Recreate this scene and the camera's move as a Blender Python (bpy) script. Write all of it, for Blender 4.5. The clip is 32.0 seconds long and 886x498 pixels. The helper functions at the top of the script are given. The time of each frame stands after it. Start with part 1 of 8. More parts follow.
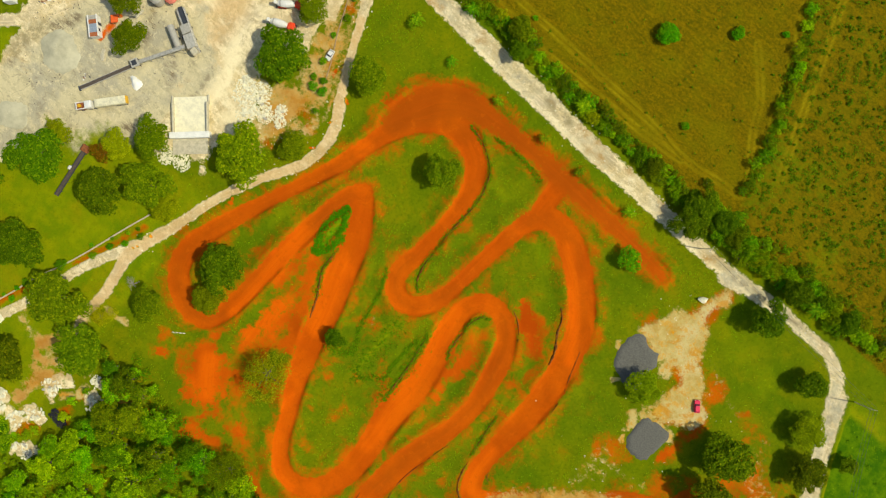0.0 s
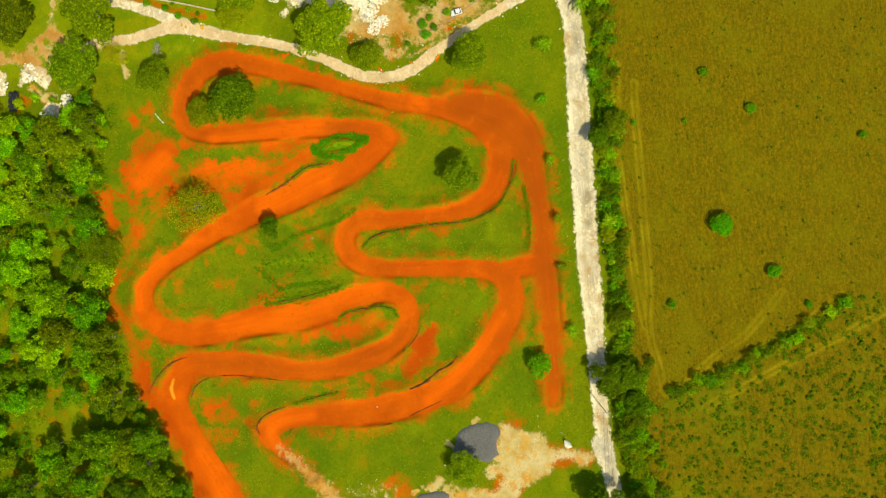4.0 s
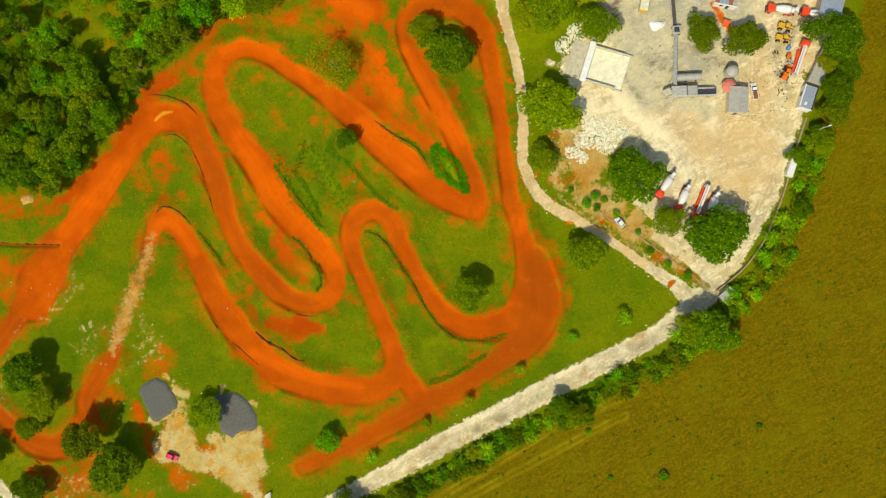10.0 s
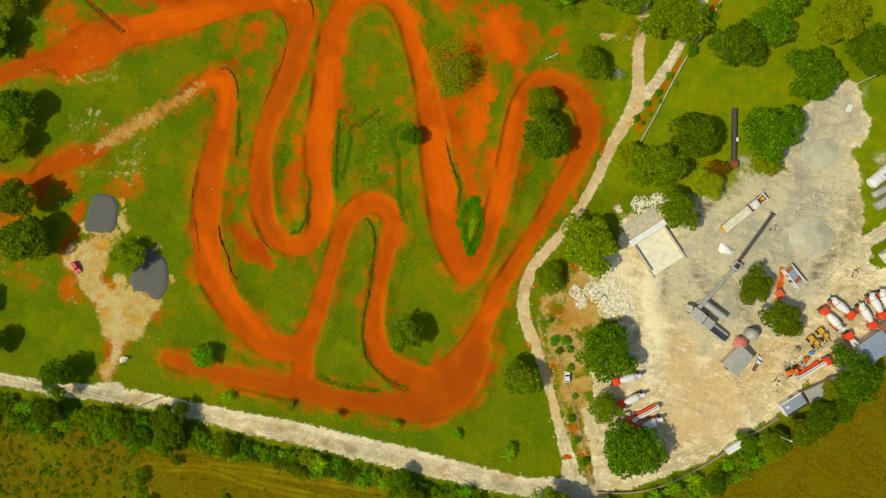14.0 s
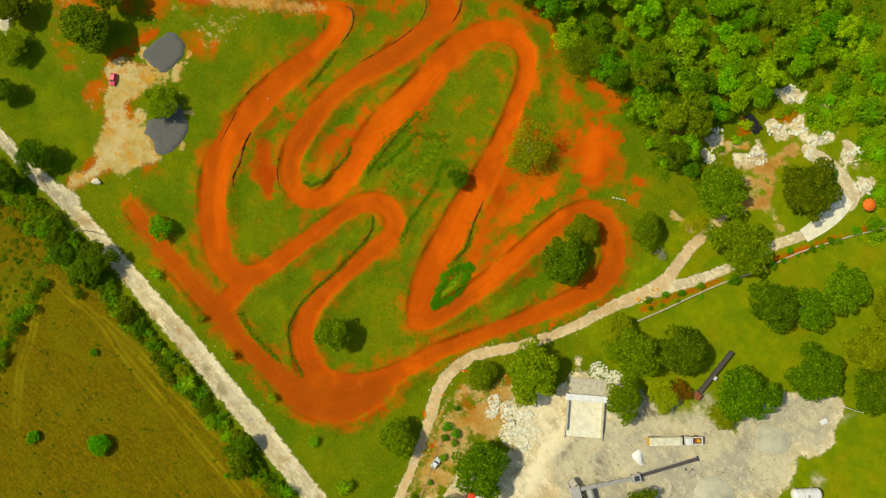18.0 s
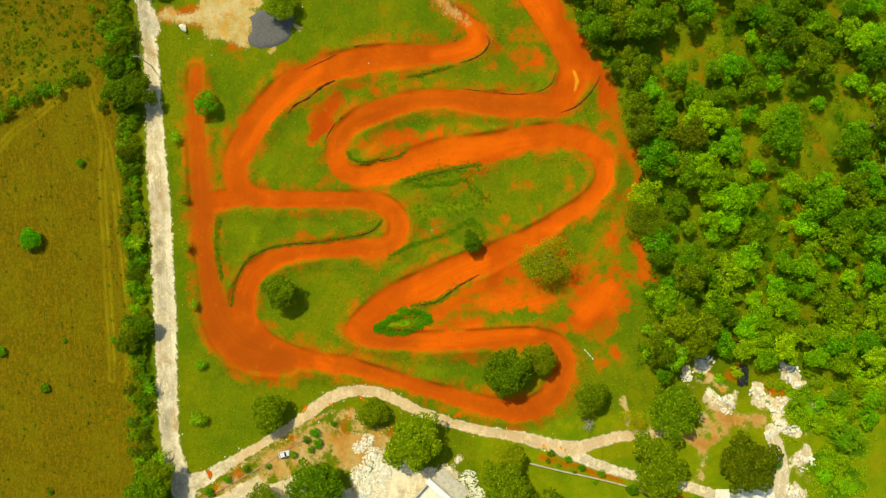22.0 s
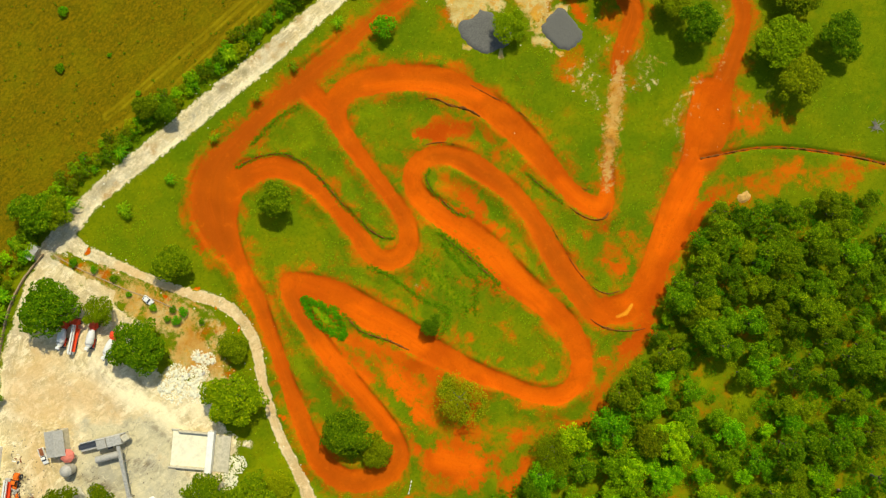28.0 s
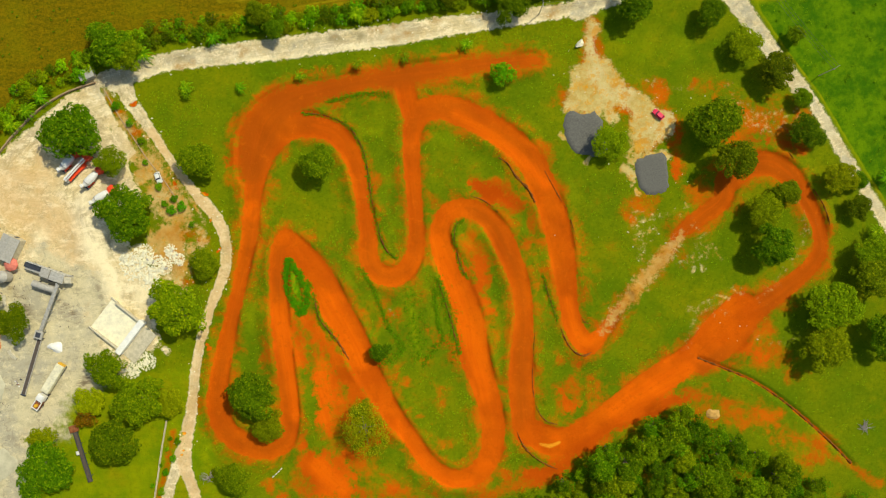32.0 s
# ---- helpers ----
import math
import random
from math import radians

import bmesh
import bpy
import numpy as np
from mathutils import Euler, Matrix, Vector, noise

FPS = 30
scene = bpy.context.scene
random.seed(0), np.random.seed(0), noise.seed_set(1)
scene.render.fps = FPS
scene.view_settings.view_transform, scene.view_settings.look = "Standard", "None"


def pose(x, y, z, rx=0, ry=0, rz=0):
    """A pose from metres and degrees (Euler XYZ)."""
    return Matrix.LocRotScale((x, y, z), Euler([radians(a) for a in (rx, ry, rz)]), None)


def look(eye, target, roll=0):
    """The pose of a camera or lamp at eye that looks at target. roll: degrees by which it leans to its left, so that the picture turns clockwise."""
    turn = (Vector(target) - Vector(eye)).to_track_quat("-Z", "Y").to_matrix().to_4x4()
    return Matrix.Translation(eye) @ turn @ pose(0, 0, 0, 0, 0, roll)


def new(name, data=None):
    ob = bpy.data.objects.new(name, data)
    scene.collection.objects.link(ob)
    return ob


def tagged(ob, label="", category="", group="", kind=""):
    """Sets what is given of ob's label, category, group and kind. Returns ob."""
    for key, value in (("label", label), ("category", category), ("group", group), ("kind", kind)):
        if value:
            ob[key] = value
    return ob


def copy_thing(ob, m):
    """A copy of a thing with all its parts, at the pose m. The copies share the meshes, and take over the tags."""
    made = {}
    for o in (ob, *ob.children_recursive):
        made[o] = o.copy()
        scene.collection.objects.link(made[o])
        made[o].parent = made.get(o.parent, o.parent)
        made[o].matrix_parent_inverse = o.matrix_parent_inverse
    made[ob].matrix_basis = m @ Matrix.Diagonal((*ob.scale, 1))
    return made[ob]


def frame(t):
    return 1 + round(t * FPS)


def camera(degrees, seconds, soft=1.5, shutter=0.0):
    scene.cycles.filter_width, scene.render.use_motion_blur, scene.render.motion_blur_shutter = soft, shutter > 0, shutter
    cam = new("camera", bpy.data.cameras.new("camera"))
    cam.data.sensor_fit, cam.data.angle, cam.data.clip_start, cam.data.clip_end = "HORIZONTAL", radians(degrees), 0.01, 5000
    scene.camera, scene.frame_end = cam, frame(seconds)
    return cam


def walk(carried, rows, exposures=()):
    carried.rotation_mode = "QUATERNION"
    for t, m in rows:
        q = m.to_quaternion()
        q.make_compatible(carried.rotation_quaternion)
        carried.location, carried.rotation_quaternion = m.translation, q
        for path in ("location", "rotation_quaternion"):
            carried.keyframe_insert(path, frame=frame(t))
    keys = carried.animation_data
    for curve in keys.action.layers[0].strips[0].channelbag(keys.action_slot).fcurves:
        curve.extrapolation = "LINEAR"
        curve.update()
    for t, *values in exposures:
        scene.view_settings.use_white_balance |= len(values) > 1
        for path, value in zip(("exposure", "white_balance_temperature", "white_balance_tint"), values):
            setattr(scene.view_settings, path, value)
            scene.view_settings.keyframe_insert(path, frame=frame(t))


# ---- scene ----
# ---------------- camera ----------------
cam = camera(70.0, 32.0, soft=1.2)
# seconds, place, turn
PATH = [
    (0, -25.97, -13.50, 200.91, -0.50, 2.41, -139.16),
    (1, -28.04, -17.19, 200.61, -0.31, 2.69, -130.22),
    (2, -30.16, -20.51, 200.43, -0.07, 2.82, -120.39),
    (3, -31.94, -23.78, 200.38, 0.22, 2.80, -109.04),
    (4, -30.07, -25.77, 200.39, 0.52, 2.74, -97.02),
    (4.5, -27.69, -25.20, 200.47, 0.65, 2.75, -91.11),
    (6.5, -18.05, -25.32, 200.72, 1.19, 2.93, -68.41),
    (9, -6.20, -22.24, 200.74, 2.05, 2.61, -41.19),
    (11, 2.20, -16.41, 200.48, 2.28, 2.23, -20.42),
    (13, 6.87, -8.62, 200.39, 2.47, 1.66, -0.40),
    (14.5, 7.99, -1.84, 200.94, 2.34, 1.11, 14.16),
    (16.5, 7.04, 7.87, 201.50, 2.04, 0.56, 32.76),
    (19, 1.29, 19.83, 201.94, 1.17, 0.32, 55.87),
    (21, -4.83, 25.95, 202.49, 1.03, 0.29, 74.34),
    (23, -12.00, 30.40, 202.03, 1.19, 0.58, 92.73),
    (25, -19.90, 31.68, 201.03, 1.25, 0.72, 110.62),
    (26, -23.55, 30.31, 200.97, 1.30, 0.53, 119.50),
    (28.5, -31.69, 23.51, 201.08, 1.02, 0.04, 141.34),
    (30, -36.24, 17.25, 201.99, 0.37, 0.16, 153.93),
    (32, -41.65, 7.14, 201.52, -0.54, 0.79, 169.91),
]
# the film camera opens up over the dark wood and pasture and closes over the white yard
EXPOSURES = [(0, -0.24), (2, -0.13), (4, 0.04), (7, 0.03), (9, -0.12), (11, -0.27), (13, -0.42), (17, -0.40), (19, -0.21), (21, -0.12), (23, 0.01), (25, 0.11), (26.5, 0.05), (29, -0.09), (32, -0.17)]
walk(cam, [(t, pose(x, y, z, rx, ry, rz)) for t, x, y, z, rx, ry, rz in PATH], EXPOSURES)

# ---------------- daylight ----------------
SUN_EL, SUN_DIR = radians(52), Vector((-0.85, -0.50, 0)).normalized()
world = bpy.data.worlds.new("sky")
scene.world = world
world.use_nodes = True
_n = world.node_tree
_bg = _n.nodes["Background"]
_sky = _n.nodes.new("ShaderNodeTexSky")
_sky.sky_type, _sky.sun_disc = "NISHITA", False
_sky.sun_elevation, _sky.sun_rotation = SUN_EL, math.atan2(SUN_DIR.x, SUN_DIR.y)
_n.links.new(_sky.outputs[0], _bg.inputs[0])
_bg.inputs[1].default_value = 0.145
sun_data = bpy.data.lights.new("sun", "SUN")
sun_data.energy, sun_data.angle, sun_data.color = 4.15, radians(0.6), (1.0, 0.96, 0.80)
sun = new("sun", sun_data)
_to_sun = SUN_DIR * math.cos(SUN_EL) + Vector((0, 0, math.sin(SUN_EL)))
sun.matrix_world = look(_to_sun * 400, (0, 0, 0))


# ---------------- materials ----------------
class Nodes:
    """Short hand for building a node material."""

    def __init__(self, name, rough=0.9, metal=0.0):
        self.mat = bpy.data.materials.new(name)
        self.mat.use_nodes = True
        self.tree = self.mat.node_tree
        self.bsdf = self.tree.nodes["Principled BSDF"]
        self.bsdf.inputs["Roughness"].default_value = rough
        self.bsdf.inputs["Metallic"].default_value = metal
        self.bsdf.inputs["Specular IOR Level"].default_value = 0.3
        self.geo = None

    def add(self, kind):
        return self.tree.nodes.new(kind)

    def link(self, a, b):
        self.tree.links.new(a, b)

    def put(self, socket, value):
        if hasattr(value, "is_linked"):
            self.link(value, socket)
        else:
            socket.default_value = value

    def place(self):
        if self.geo is None:
            self.geo = self.add("ShaderNodeNewGeometry")
        return self.geo.outputs["Position"]

    def noise(self, scale, detail=4.0, rough=0.6, at=None, stretch=None, swirl=0.0):
        tex = self.add("ShaderNodeTexNoise")
        tex.inputs["Scale"].default_value = scale
        tex.inputs["Detail"].default_value = detail
        tex.inputs["Roughness"].default_value = rough
        tex.inputs["Distortion"].default_value = swirl
        src = at or self.place()
        if stretch:
            mapping = self.add("ShaderNodeMapping")
            mapping.inputs["Rotation"].default_value = (0, 0, stretch[0])
            mapping.inputs["Scale"].default_value = (stretch[1], stretch[2], 1)
            self.link(src, mapping.inputs["Vector"])
            src = mapping.outputs[0]
        self.link(src, tex.inputs["Vector"])
        return tex.outputs["Fac"]

    def ramp(self, value, lo, hi):
        node = self.add("ShaderNodeMapRange")
        node.interpolation_type = "SMOOTHSTEP"
        node.inputs["From Min"].default_value, node.inputs["From Max"].default_value = lo, hi
        self.put(node.inputs["Value"], value)
        return node.outputs["Result"]

    def math(self, op, a, b=0.0):
        node = self.add("ShaderNodeMath")
        node.operation = op
        self.put(node.inputs[0], a)
        self.put(node.inputs[1], b)
        return node.outputs[0]

    def mix(self, fac, a, b):
        node = self.add("ShaderNodeMix")
        node.data_type = "RGBA"
        self.put(node.inputs[0], fac)
        for socket, value in ((node.inputs[6], a), (node.inputs[7], b)):
            self.put(socket, (*value, 1) if isinstance(value, tuple) else value)
        return node.outputs[2]

    def bump(self, height, strength=0.3, distance=0.1):
        node = self.add("ShaderNodeBump")
        node.inputs["Strength"].default_value = strength
        node.inputs["Distance"].default_value = distance
        self.link(height, node.inputs["Height"])
        self.link(node.outputs[0], self.bsdf.inputs["Normal"])

    def colour(self, value):
        self.put(self.bsdf.inputs["Base Color"], (*value, 1) if isinstance(value, tuple) else value)
        return self.mat


def soil_material():
    """Grass, dry field, red earth, pale stone dust and grey gravel, laid out by the sheet's cover attributes."""
    n = Nodes("soil", 0.95)
    n.bsdf.inputs["Specular IOR Level"].default_value = 0.03
    a, b, ways = n.add("ShaderNodeAttribute"), n.add("ShaderNodeAttribute"), n.add("ShaderNodeAttribute")
    a.attribute_name, b.attribute_name, ways.attribute_name = "cover_a", "cover_b", "flow"
    sa, sb = n.add("ShaderNodeSeparateColor"), n.add("ShaderNodeSeparateColor")
    n.link(a.outputs["Color"], sa.inputs[0])
    n.link(b.outputs["Color"], sb.inputs[0])
    dirt, sand, pale, grey = *sa.outputs[:3], a.outputs["Alpha"]
    field, lush, worn, tread = *sb.outputs[:3], b.outputs["Alpha"]
    flow = ways.outputs["Vector"]
    parts = n.add("ShaderNodeSeparateXYZ")
    n.link(flow, parts.inputs[0])
    damp_here = parts.outputs[2]
    more = n.add("ShaderNodeAttribute")
    more.attribute_name = "tone"
    sc = n.add("ShaderNodeSeparateColor")
    n.link(more.outputs["Color"], sc.inputs[0])
    fresh, deep, mark = sc.outputs[:3]
    mid, fine, tiny = n.noise(0.2, 7, 0.68), n.noise(1.1, 6, 0.7), n.noise(3.2, 4, 0.7)
    blotch = n.noise(0.075, 7, 0.66)
    ruts = n.noise(1.0, 5, 0.6, at=flow, stretch=(0, 0.045, 0.75))
    ruts_b = n.noise(1.7, 4, 0.6, at=flow, stretch=(0, 0.03, 0.9))
    edge = n.math("MULTIPLY", n.math("SUBTRACT", n.noise(0.42, 8, 0.72), 0.5), 1.5)

    def cover(mask, lo=0.38, hi=0.64, wob=1.0):
        # no ragged edge where there is none of this cover at all
        amount = n.math("MULTIPLY", n.math("MULTIPLY", edge, wob), n.ramp(mask, 0.02, 0.3))
        return n.ramp(n.math("ADD", mask, amount), lo, hi)

    def some(fac, weight):
        return n.math("MULTIPLY", fac, weight)

    # lawn: green to olive, mottled at several sizes
    grass = n.mix(n.ramp(n.noise(0.045, 5, 0.6), 0.36, 0.64), (0.098, 0.154, 0.001), (0.172, 0.194, 0.001))
    grass = n.mix(some(n.ramp(mid, 0.42, 0.66), 0.4), grass, (0.092, 0.140, 0.001))
    grass = n.mix(some(n.ramp(n.noise(0.11, 7, 0.7), 0.54, 0.68), 0.5), grass, (0.072, 0.120, 0.001))
    grass = n.mix(some(n.ramp(fine, 0.45, 0.72), 0.45), grass, (0.072, 0.110, 0.001))
    grass = n.mix(some(n.ramp(n.noise(0.07, 8, 0.68, stretch=(0.8, 1, 1)), 0.50, 0.66), 0.55), grass, (0.225, 0.205, 0.001))
    grass = n.mix(some(n.ramp(n.noise(0.5, 6, 0.75), 0.57, 0.7), 0.35), grass, (0.27, 0.20, 0.002))
    grass = n.mix(some(n.ramp(n.noise(0.9, 8, 0.85), 0.52, 0.61), 0.55), grass, (0.050, 0.092, 0.001))
    grass = n.mix(some(n.ramp(n.noise(1.3, 8, 0.85, stretch=(0.5, 1, 1)), 0.54, 0.63), 0.5), grass, (0.215, 0.265, 0.002))
    # dry pasture: brown and olive with streaks of taller grass
    streak = n.noise(0.5, 6, 0.7, stretch=(0.3, 0.5, 1.6))
    dry = n.mix(n.ramp(streak, 0.38, 0.64), (0.122, 0.096, 0.001), (0.208, 0.130, 0.001))
    dry = n.mix(some(n.ramp(fine, 0.42, 0.70), 0.8), dry, (0.066, 0.062, 0.001))
    dry = n.mix(some(n.ramp(blotch, 0.45, 0.65), 0.6), dry, (0.160, 0.138, 0.001))
    dry = n.mix(some(n.ramp(tiny, 0.6, 0.75), 0.5), dry, (0.060, 0.077, 0.001))
    fibre = n.noise(1.5, 8, 0.82, stretch=(0.9, 0.6, 1.3))
    dry = n.mix(some(n.ramp(fibre, 0.48, 0.66), 0.8), dry, (0.270, 0.170, 0.001))
    dry = n.mix(some(n.ramp(n.noise(1.2, 8, 0.82), 0.50, 0.66), 0.8), dry, (0.052, 0.058, 0.001))
    garden = n.mix(n.ramp(mid, 0.35, 0.65), (0.165, 0.232, 0.001), (0.285, 0.300, 0.001))
    garden = n.mix(some(n.ramp(n.noise(0.06, 7, 0.68, swirl=0.3), 0.50, 0.66), 0.6), garden, (0.330, 0.235, 0.002))
    garden = n.mix(some(n.ramp(n.noise(0.09, 8, 0.72), 0.50, 0.64), 0.65), garden, (0.100, 0.190, 0.001))
    garden = n.mix(some(n.ramp(n.noise(0.8, 8, 0.8), 0.50, 0.62), 0.5), garden, (0.085, 0.150, 0.001))
    meadow = n.mix(n.ramp(n.noise(0.13, 9, 0.76), 0.38, 0.62), (0.036, 0.112, 0.001), (0.115, 0.205, 0.001))
    meadow = n.mix(some(n.ramp(n.noise(0.6, 9, 0.8), 0.52, 0.62), 0.5), meadow, (0.050, 0.095, 0.001))
    lime = n.mix(n.ramp(mid, 0.35, 0.65), (0.075, 0.250, 0.001), (0.175, 0.350, 0.001))
    rich = n.mix(n.ramp(lush, 0.55, 0.68), garden, meadow)
    rich = n.mix(n.ramp(lush, 0.80, 0.92), rich, lime)
    rich = n.mix(some(n.ramp(tiny, 0.5, 0.75), 0.5), rich, (0.040, 0.115, 0.001))
    base = n.mix(cover(field, 0.3, 0.7, 0.7), grass, dry)
    base = n.mix(some(some(tread, n.ramp(field, 0.1, 0.5)), n.ramp(fine, 0.25, 0.6)), base, (0.30, 0.225, 0.003))
    base = n.mix(some(cover(lush, 0.1, 0.6, 0.5), n.ramp(lush, 0.0, 0.7)), base, rich)
    # red earth: smooth where it is driven, brighter where freshly turned, brown where damp
    earth = n.mix(n.ramp(n.noise(0.05, 4, 0.55), 0.36, 0.64), (0.50, 0.076, 0.001), (0.62, 0.108, 0.001))
    earth = n.mix(some(n.ramp(fine, 0.42, 0.74), 0.22), earth, (0.38, 0.056, 0.001))
    earth = n.mix(some(n.ramp(n.noise(0.16, 8, 0.72), 0.52, 0.64), 0.35), earth, (0.40, 0.060, 0.001))
    wet = n.ramp(n.math("ADD", damp_here, some(n.math("SUBTRACT", blotch, 0.5), 1.0)), 0.1, 0.9)
    earth = n.mix(some(wet, 0.75), earth, (0.33, 0.064, 0.002))
    earth = n.mix(some(some(n.ramp(tread, 0.1, 0.8), n.ramp(ruts, 0.42, 0.66)), 0.30), earth, (0.68, 0.112, 0.002))
    earth = n.mix(some(n.ramp(ruts_b, 0.54, 0.70), 0.14), earth, (0.36, 0.052, 0.002))
    turned = n.ramp(n.math("ADD", fresh, some(edge, some(n.ramp(fresh, 0.02, 0.4), 0.35))), 0.12, 0.95)
    earth = n.mix(some(turned, 0.65), earth, n.mix(n.ramp(ruts, 0.36, 0.64), (0.74, 0.112, 0.001), (0.80, 0.136, 0.001)))
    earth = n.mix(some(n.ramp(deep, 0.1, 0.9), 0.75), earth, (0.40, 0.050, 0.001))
    earth = n.mix(some(n.ramp(n.math("ADD", mark, some(edge, 0.3)), 0.35, 0.8), n.ramp(mark, 0.05, 0.3)), earth, (0.80, 0.30, 0.012))
    earth = n.mix(some(n.ramp(tiny, 0.56, 0.72), 0.26), earth, (0.30, 0.044, 0.001))
    earth = n.mix(some(n.ramp(n.noise(0.42, 9, 0.78), 0.54, 0.62), 0.28), earth, (0.36, 0.058, 0.001))
    earth = n.mix(some(n.ramp(n.noise(0.35, 9, 0.78, swirl=0.3), 0.55, 0.64), 0.25), earth, (0.72, 0.150, 0.003))
    thin_mask = n.math("ADD", worn, some(n.math("SUBTRACT", n.noise(0.15, 10, 0.77, swirl=0.3), 0.5), 3.4))
    thin = some(n.ramp(thin_mask, 0.22, 1.0), n.ramp(worn, 0.02, 0.35))
    thin = some(thin, n.math("ADD", some(n.ramp(fine, 0.3, 0.6), 0.35), 0.65))
    base = n.mix(some(thin, 0.9), base, earth)
    crumbs = some(some(n.math("SUBTRACT", n.noise(1.1, 8, 0.8), 0.5), 0.9), n.ramp(dirt, 0.02, 0.3))
    base = n.mix(cover(n.math("ADD", dirt, crumbs), 0.36, 0.64, 0.8), base, earth)
    dust = n.mix(n.ramp(mid, 0.35, 0.65), (0.46, 0.315, 0.070), (0.58, 0.450, 0.150))
    dust = n.mix(some(n.ramp(fine, 0.48, 0.66), 0.45), dust, (0.50, 0.240, 0.025))
    dust = n.mix(some(n.ramp(blotch, 0.48, 0.60), 0.8), dust, (0.60, 0.490, 0.205))
    dust = n.mix(some(n.ramp(n.noise(0.13, 8, 0.72), 0.51, 0.60), 0.75), dust, (0.56, 0.235, 0.006))
    dust = n.mix(some(n.ramp(n.noise(1.9, 6, 0.8), 0.59, 0.68), 0.35), dust, (0.72, 0.600, 0.260))
    dust = n.mix(some(n.ramp(n.noise(0.3, 9, 0.78), 0.52, 0.58), 0.65), dust, (0.62, 0.300, 0.012))
    dust = n.mix(some(n.ramp(tiny, 0.55, 0.70), 0.4), dust, (0.30, 0.175, 0.035))
    dust = n.mix(some(damp_here, 0.9), dust, n.mix(n.ramp(mid, 0.35, 0.65), (0.42, 0.170, 0.018), (0.52, 0.275, 0.050)))
    frayed = some(some(n.math("SUBTRACT", n.noise(0.9, 8, 0.76), 0.5), 1.5), n.ramp(sand, 0.02, 0.3))
    base = n.mix(cover(n.math("ADD", sand, frayed), 0.34, 0.78, 0.8), base, dust)
    # stone dust: broad pale and grey sweeps, tan stains, wheel streaks, grit
    stone = n.mix(n.ramp(n.noise(0.05, 6, 0.62, swirl=0.3), 0.38, 0.62), (0.525, 0.431, 0.273), (0.709, 0.568, 0.293))
    stone = n.mix(some(n.ramp(n.noise(0.028, 6, 0.62), 0.50, 0.62), 0.5), stone, (0.614, 0.412, 0.146))
    stone = n.mix(some(n.ramp(n.noise(0.075, 8, 0.70, swirl=0.4), 0.52, 0.60), 0.65), stone, (0.877, 0.742, 0.459))
    stone = n.mix(some(n.ramp(n.noise(0.11, 8, 0.72), 0.56, 0.64), 0.5), stone, (0.362, 0.290, 0.167))
    stone = n.mix(some(n.ramp(ruts, 0.48, 0.64), 0.40), stone, (0.420, 0.306, 0.142))
    stone = n.mix(some(n.ramp(ruts_b, 0.52, 0.66), 0.5), stone, (0.866, 0.718, 0.404))
    stone = n.mix(some(n.ramp(n.noise(0.7, 8, 0.8), 0.52, 0.64), 0.36), stone, (0.362, 0.266, 0.116))
    stone = n.mix(some(n.ramp(n.noise(1.6, 6, 0.8), 0.57, 0.66), 0.55), stone, (0.903, 0.766, 0.454))
    stone = n.mix(some(n.ramp(tiny, 0.58, 0.70), 0.42), stone, (0.284, 0.208, 0.096))
    stone = n.mix(some(n.ramp(n.noise(0.28, 12, 0.84), 0.51, 0.57), 0.62), stone, (0.378, 0.290, 0.151))
    stone = n.mix(some(n.ramp(n.noise(0.26, 10, 0.8, stretch=(0.6, 0.6, 1.3)), 0.52, 0.57), 0.72), stone, (0.913, 0.776, 0.464))

    def lines(scale, width, swirl):
        # long thin curving marks, as wheels leave them
        off = n.math("ABSOLUTE", n.math("SUBTRACT", n.noise(scale, 3, 0.55, swirl=swirl), 0.5))
        return n.math("SUBTRACT", 1.0, n.ramp(off, width * 0.3, width))

    stone = n.mix(some(some(lines(0.10, 0.016, 0.5), n.ramp(fine, 0.40, 0.60)), 0.55), stone, (0.315, 0.233, 0.121))
    stone = n.mix(some(some(lines(0.14, 0.014, 0.3), n.ramp(n.noise(0.6, 5, 0.7), 0.42, 0.60)), 0.6), stone, (0.913, 0.786, 0.504))
    verge = some(n.ramp(pale, 0.35, 0.6), n.math("SUBTRACT", 1.0, n.ramp(pale, 0.75, 1.0)))
    stone = n.mix(some(some(verge, 0.35), n.ramp(n.noise(0.8, 7, 0.8), 0.42, 0.58)), stone, (0.904, 0.756, 0.397))
    stone = n.mix(0.10, stone, (0.722, 0.503, 0))
    stone = n.mix(some(tread, n.ramp(n.noise(0.12, 10, 0.75, swirl=0.3), 0.36, 0.58)), stone, (0.920, 0.774, 0.423))
    stone = n.mix(some(damp_here, n.ramp(n.noise(0.5, 8, 0.75), 0.35, 0.55)), stone, (0.432, 0.249, 0.064))
    # deep also brings in the hedge shade painted on the road
    stone = n.mix(some(n.ramp(deep, 0.05, 0.8), n.ramp(n.noise(0.22, 9, 0.76), 0.40, 0.56)), stone, (0.335, 0.272, 0.125))
    stone = n.mix(some(some(n.ramp(mark, 0.1, 0.9), 0.6), n.ramp(n.noise(0.15, 8, 0.72), 0.24, 0.58)), stone, (0.662, 0.407, 0.142))
    ragged = some(some(n.math("SUBTRACT", n.noise(1.0, 7, 0.8), 0.5), 1.5), n.ramp(pale, 0.02, 0.3))
    base = n.mix(cover(n.math("ADD", pale, ragged), wob=1.2), base, stone)
    chips = n.mix(n.ramp(n.noise(0.07, 7, 0.65, swirl=0.3), 0.38, 0.62), (0.430, 0.380, 0.238), (0.619, 0.528, 0.281))
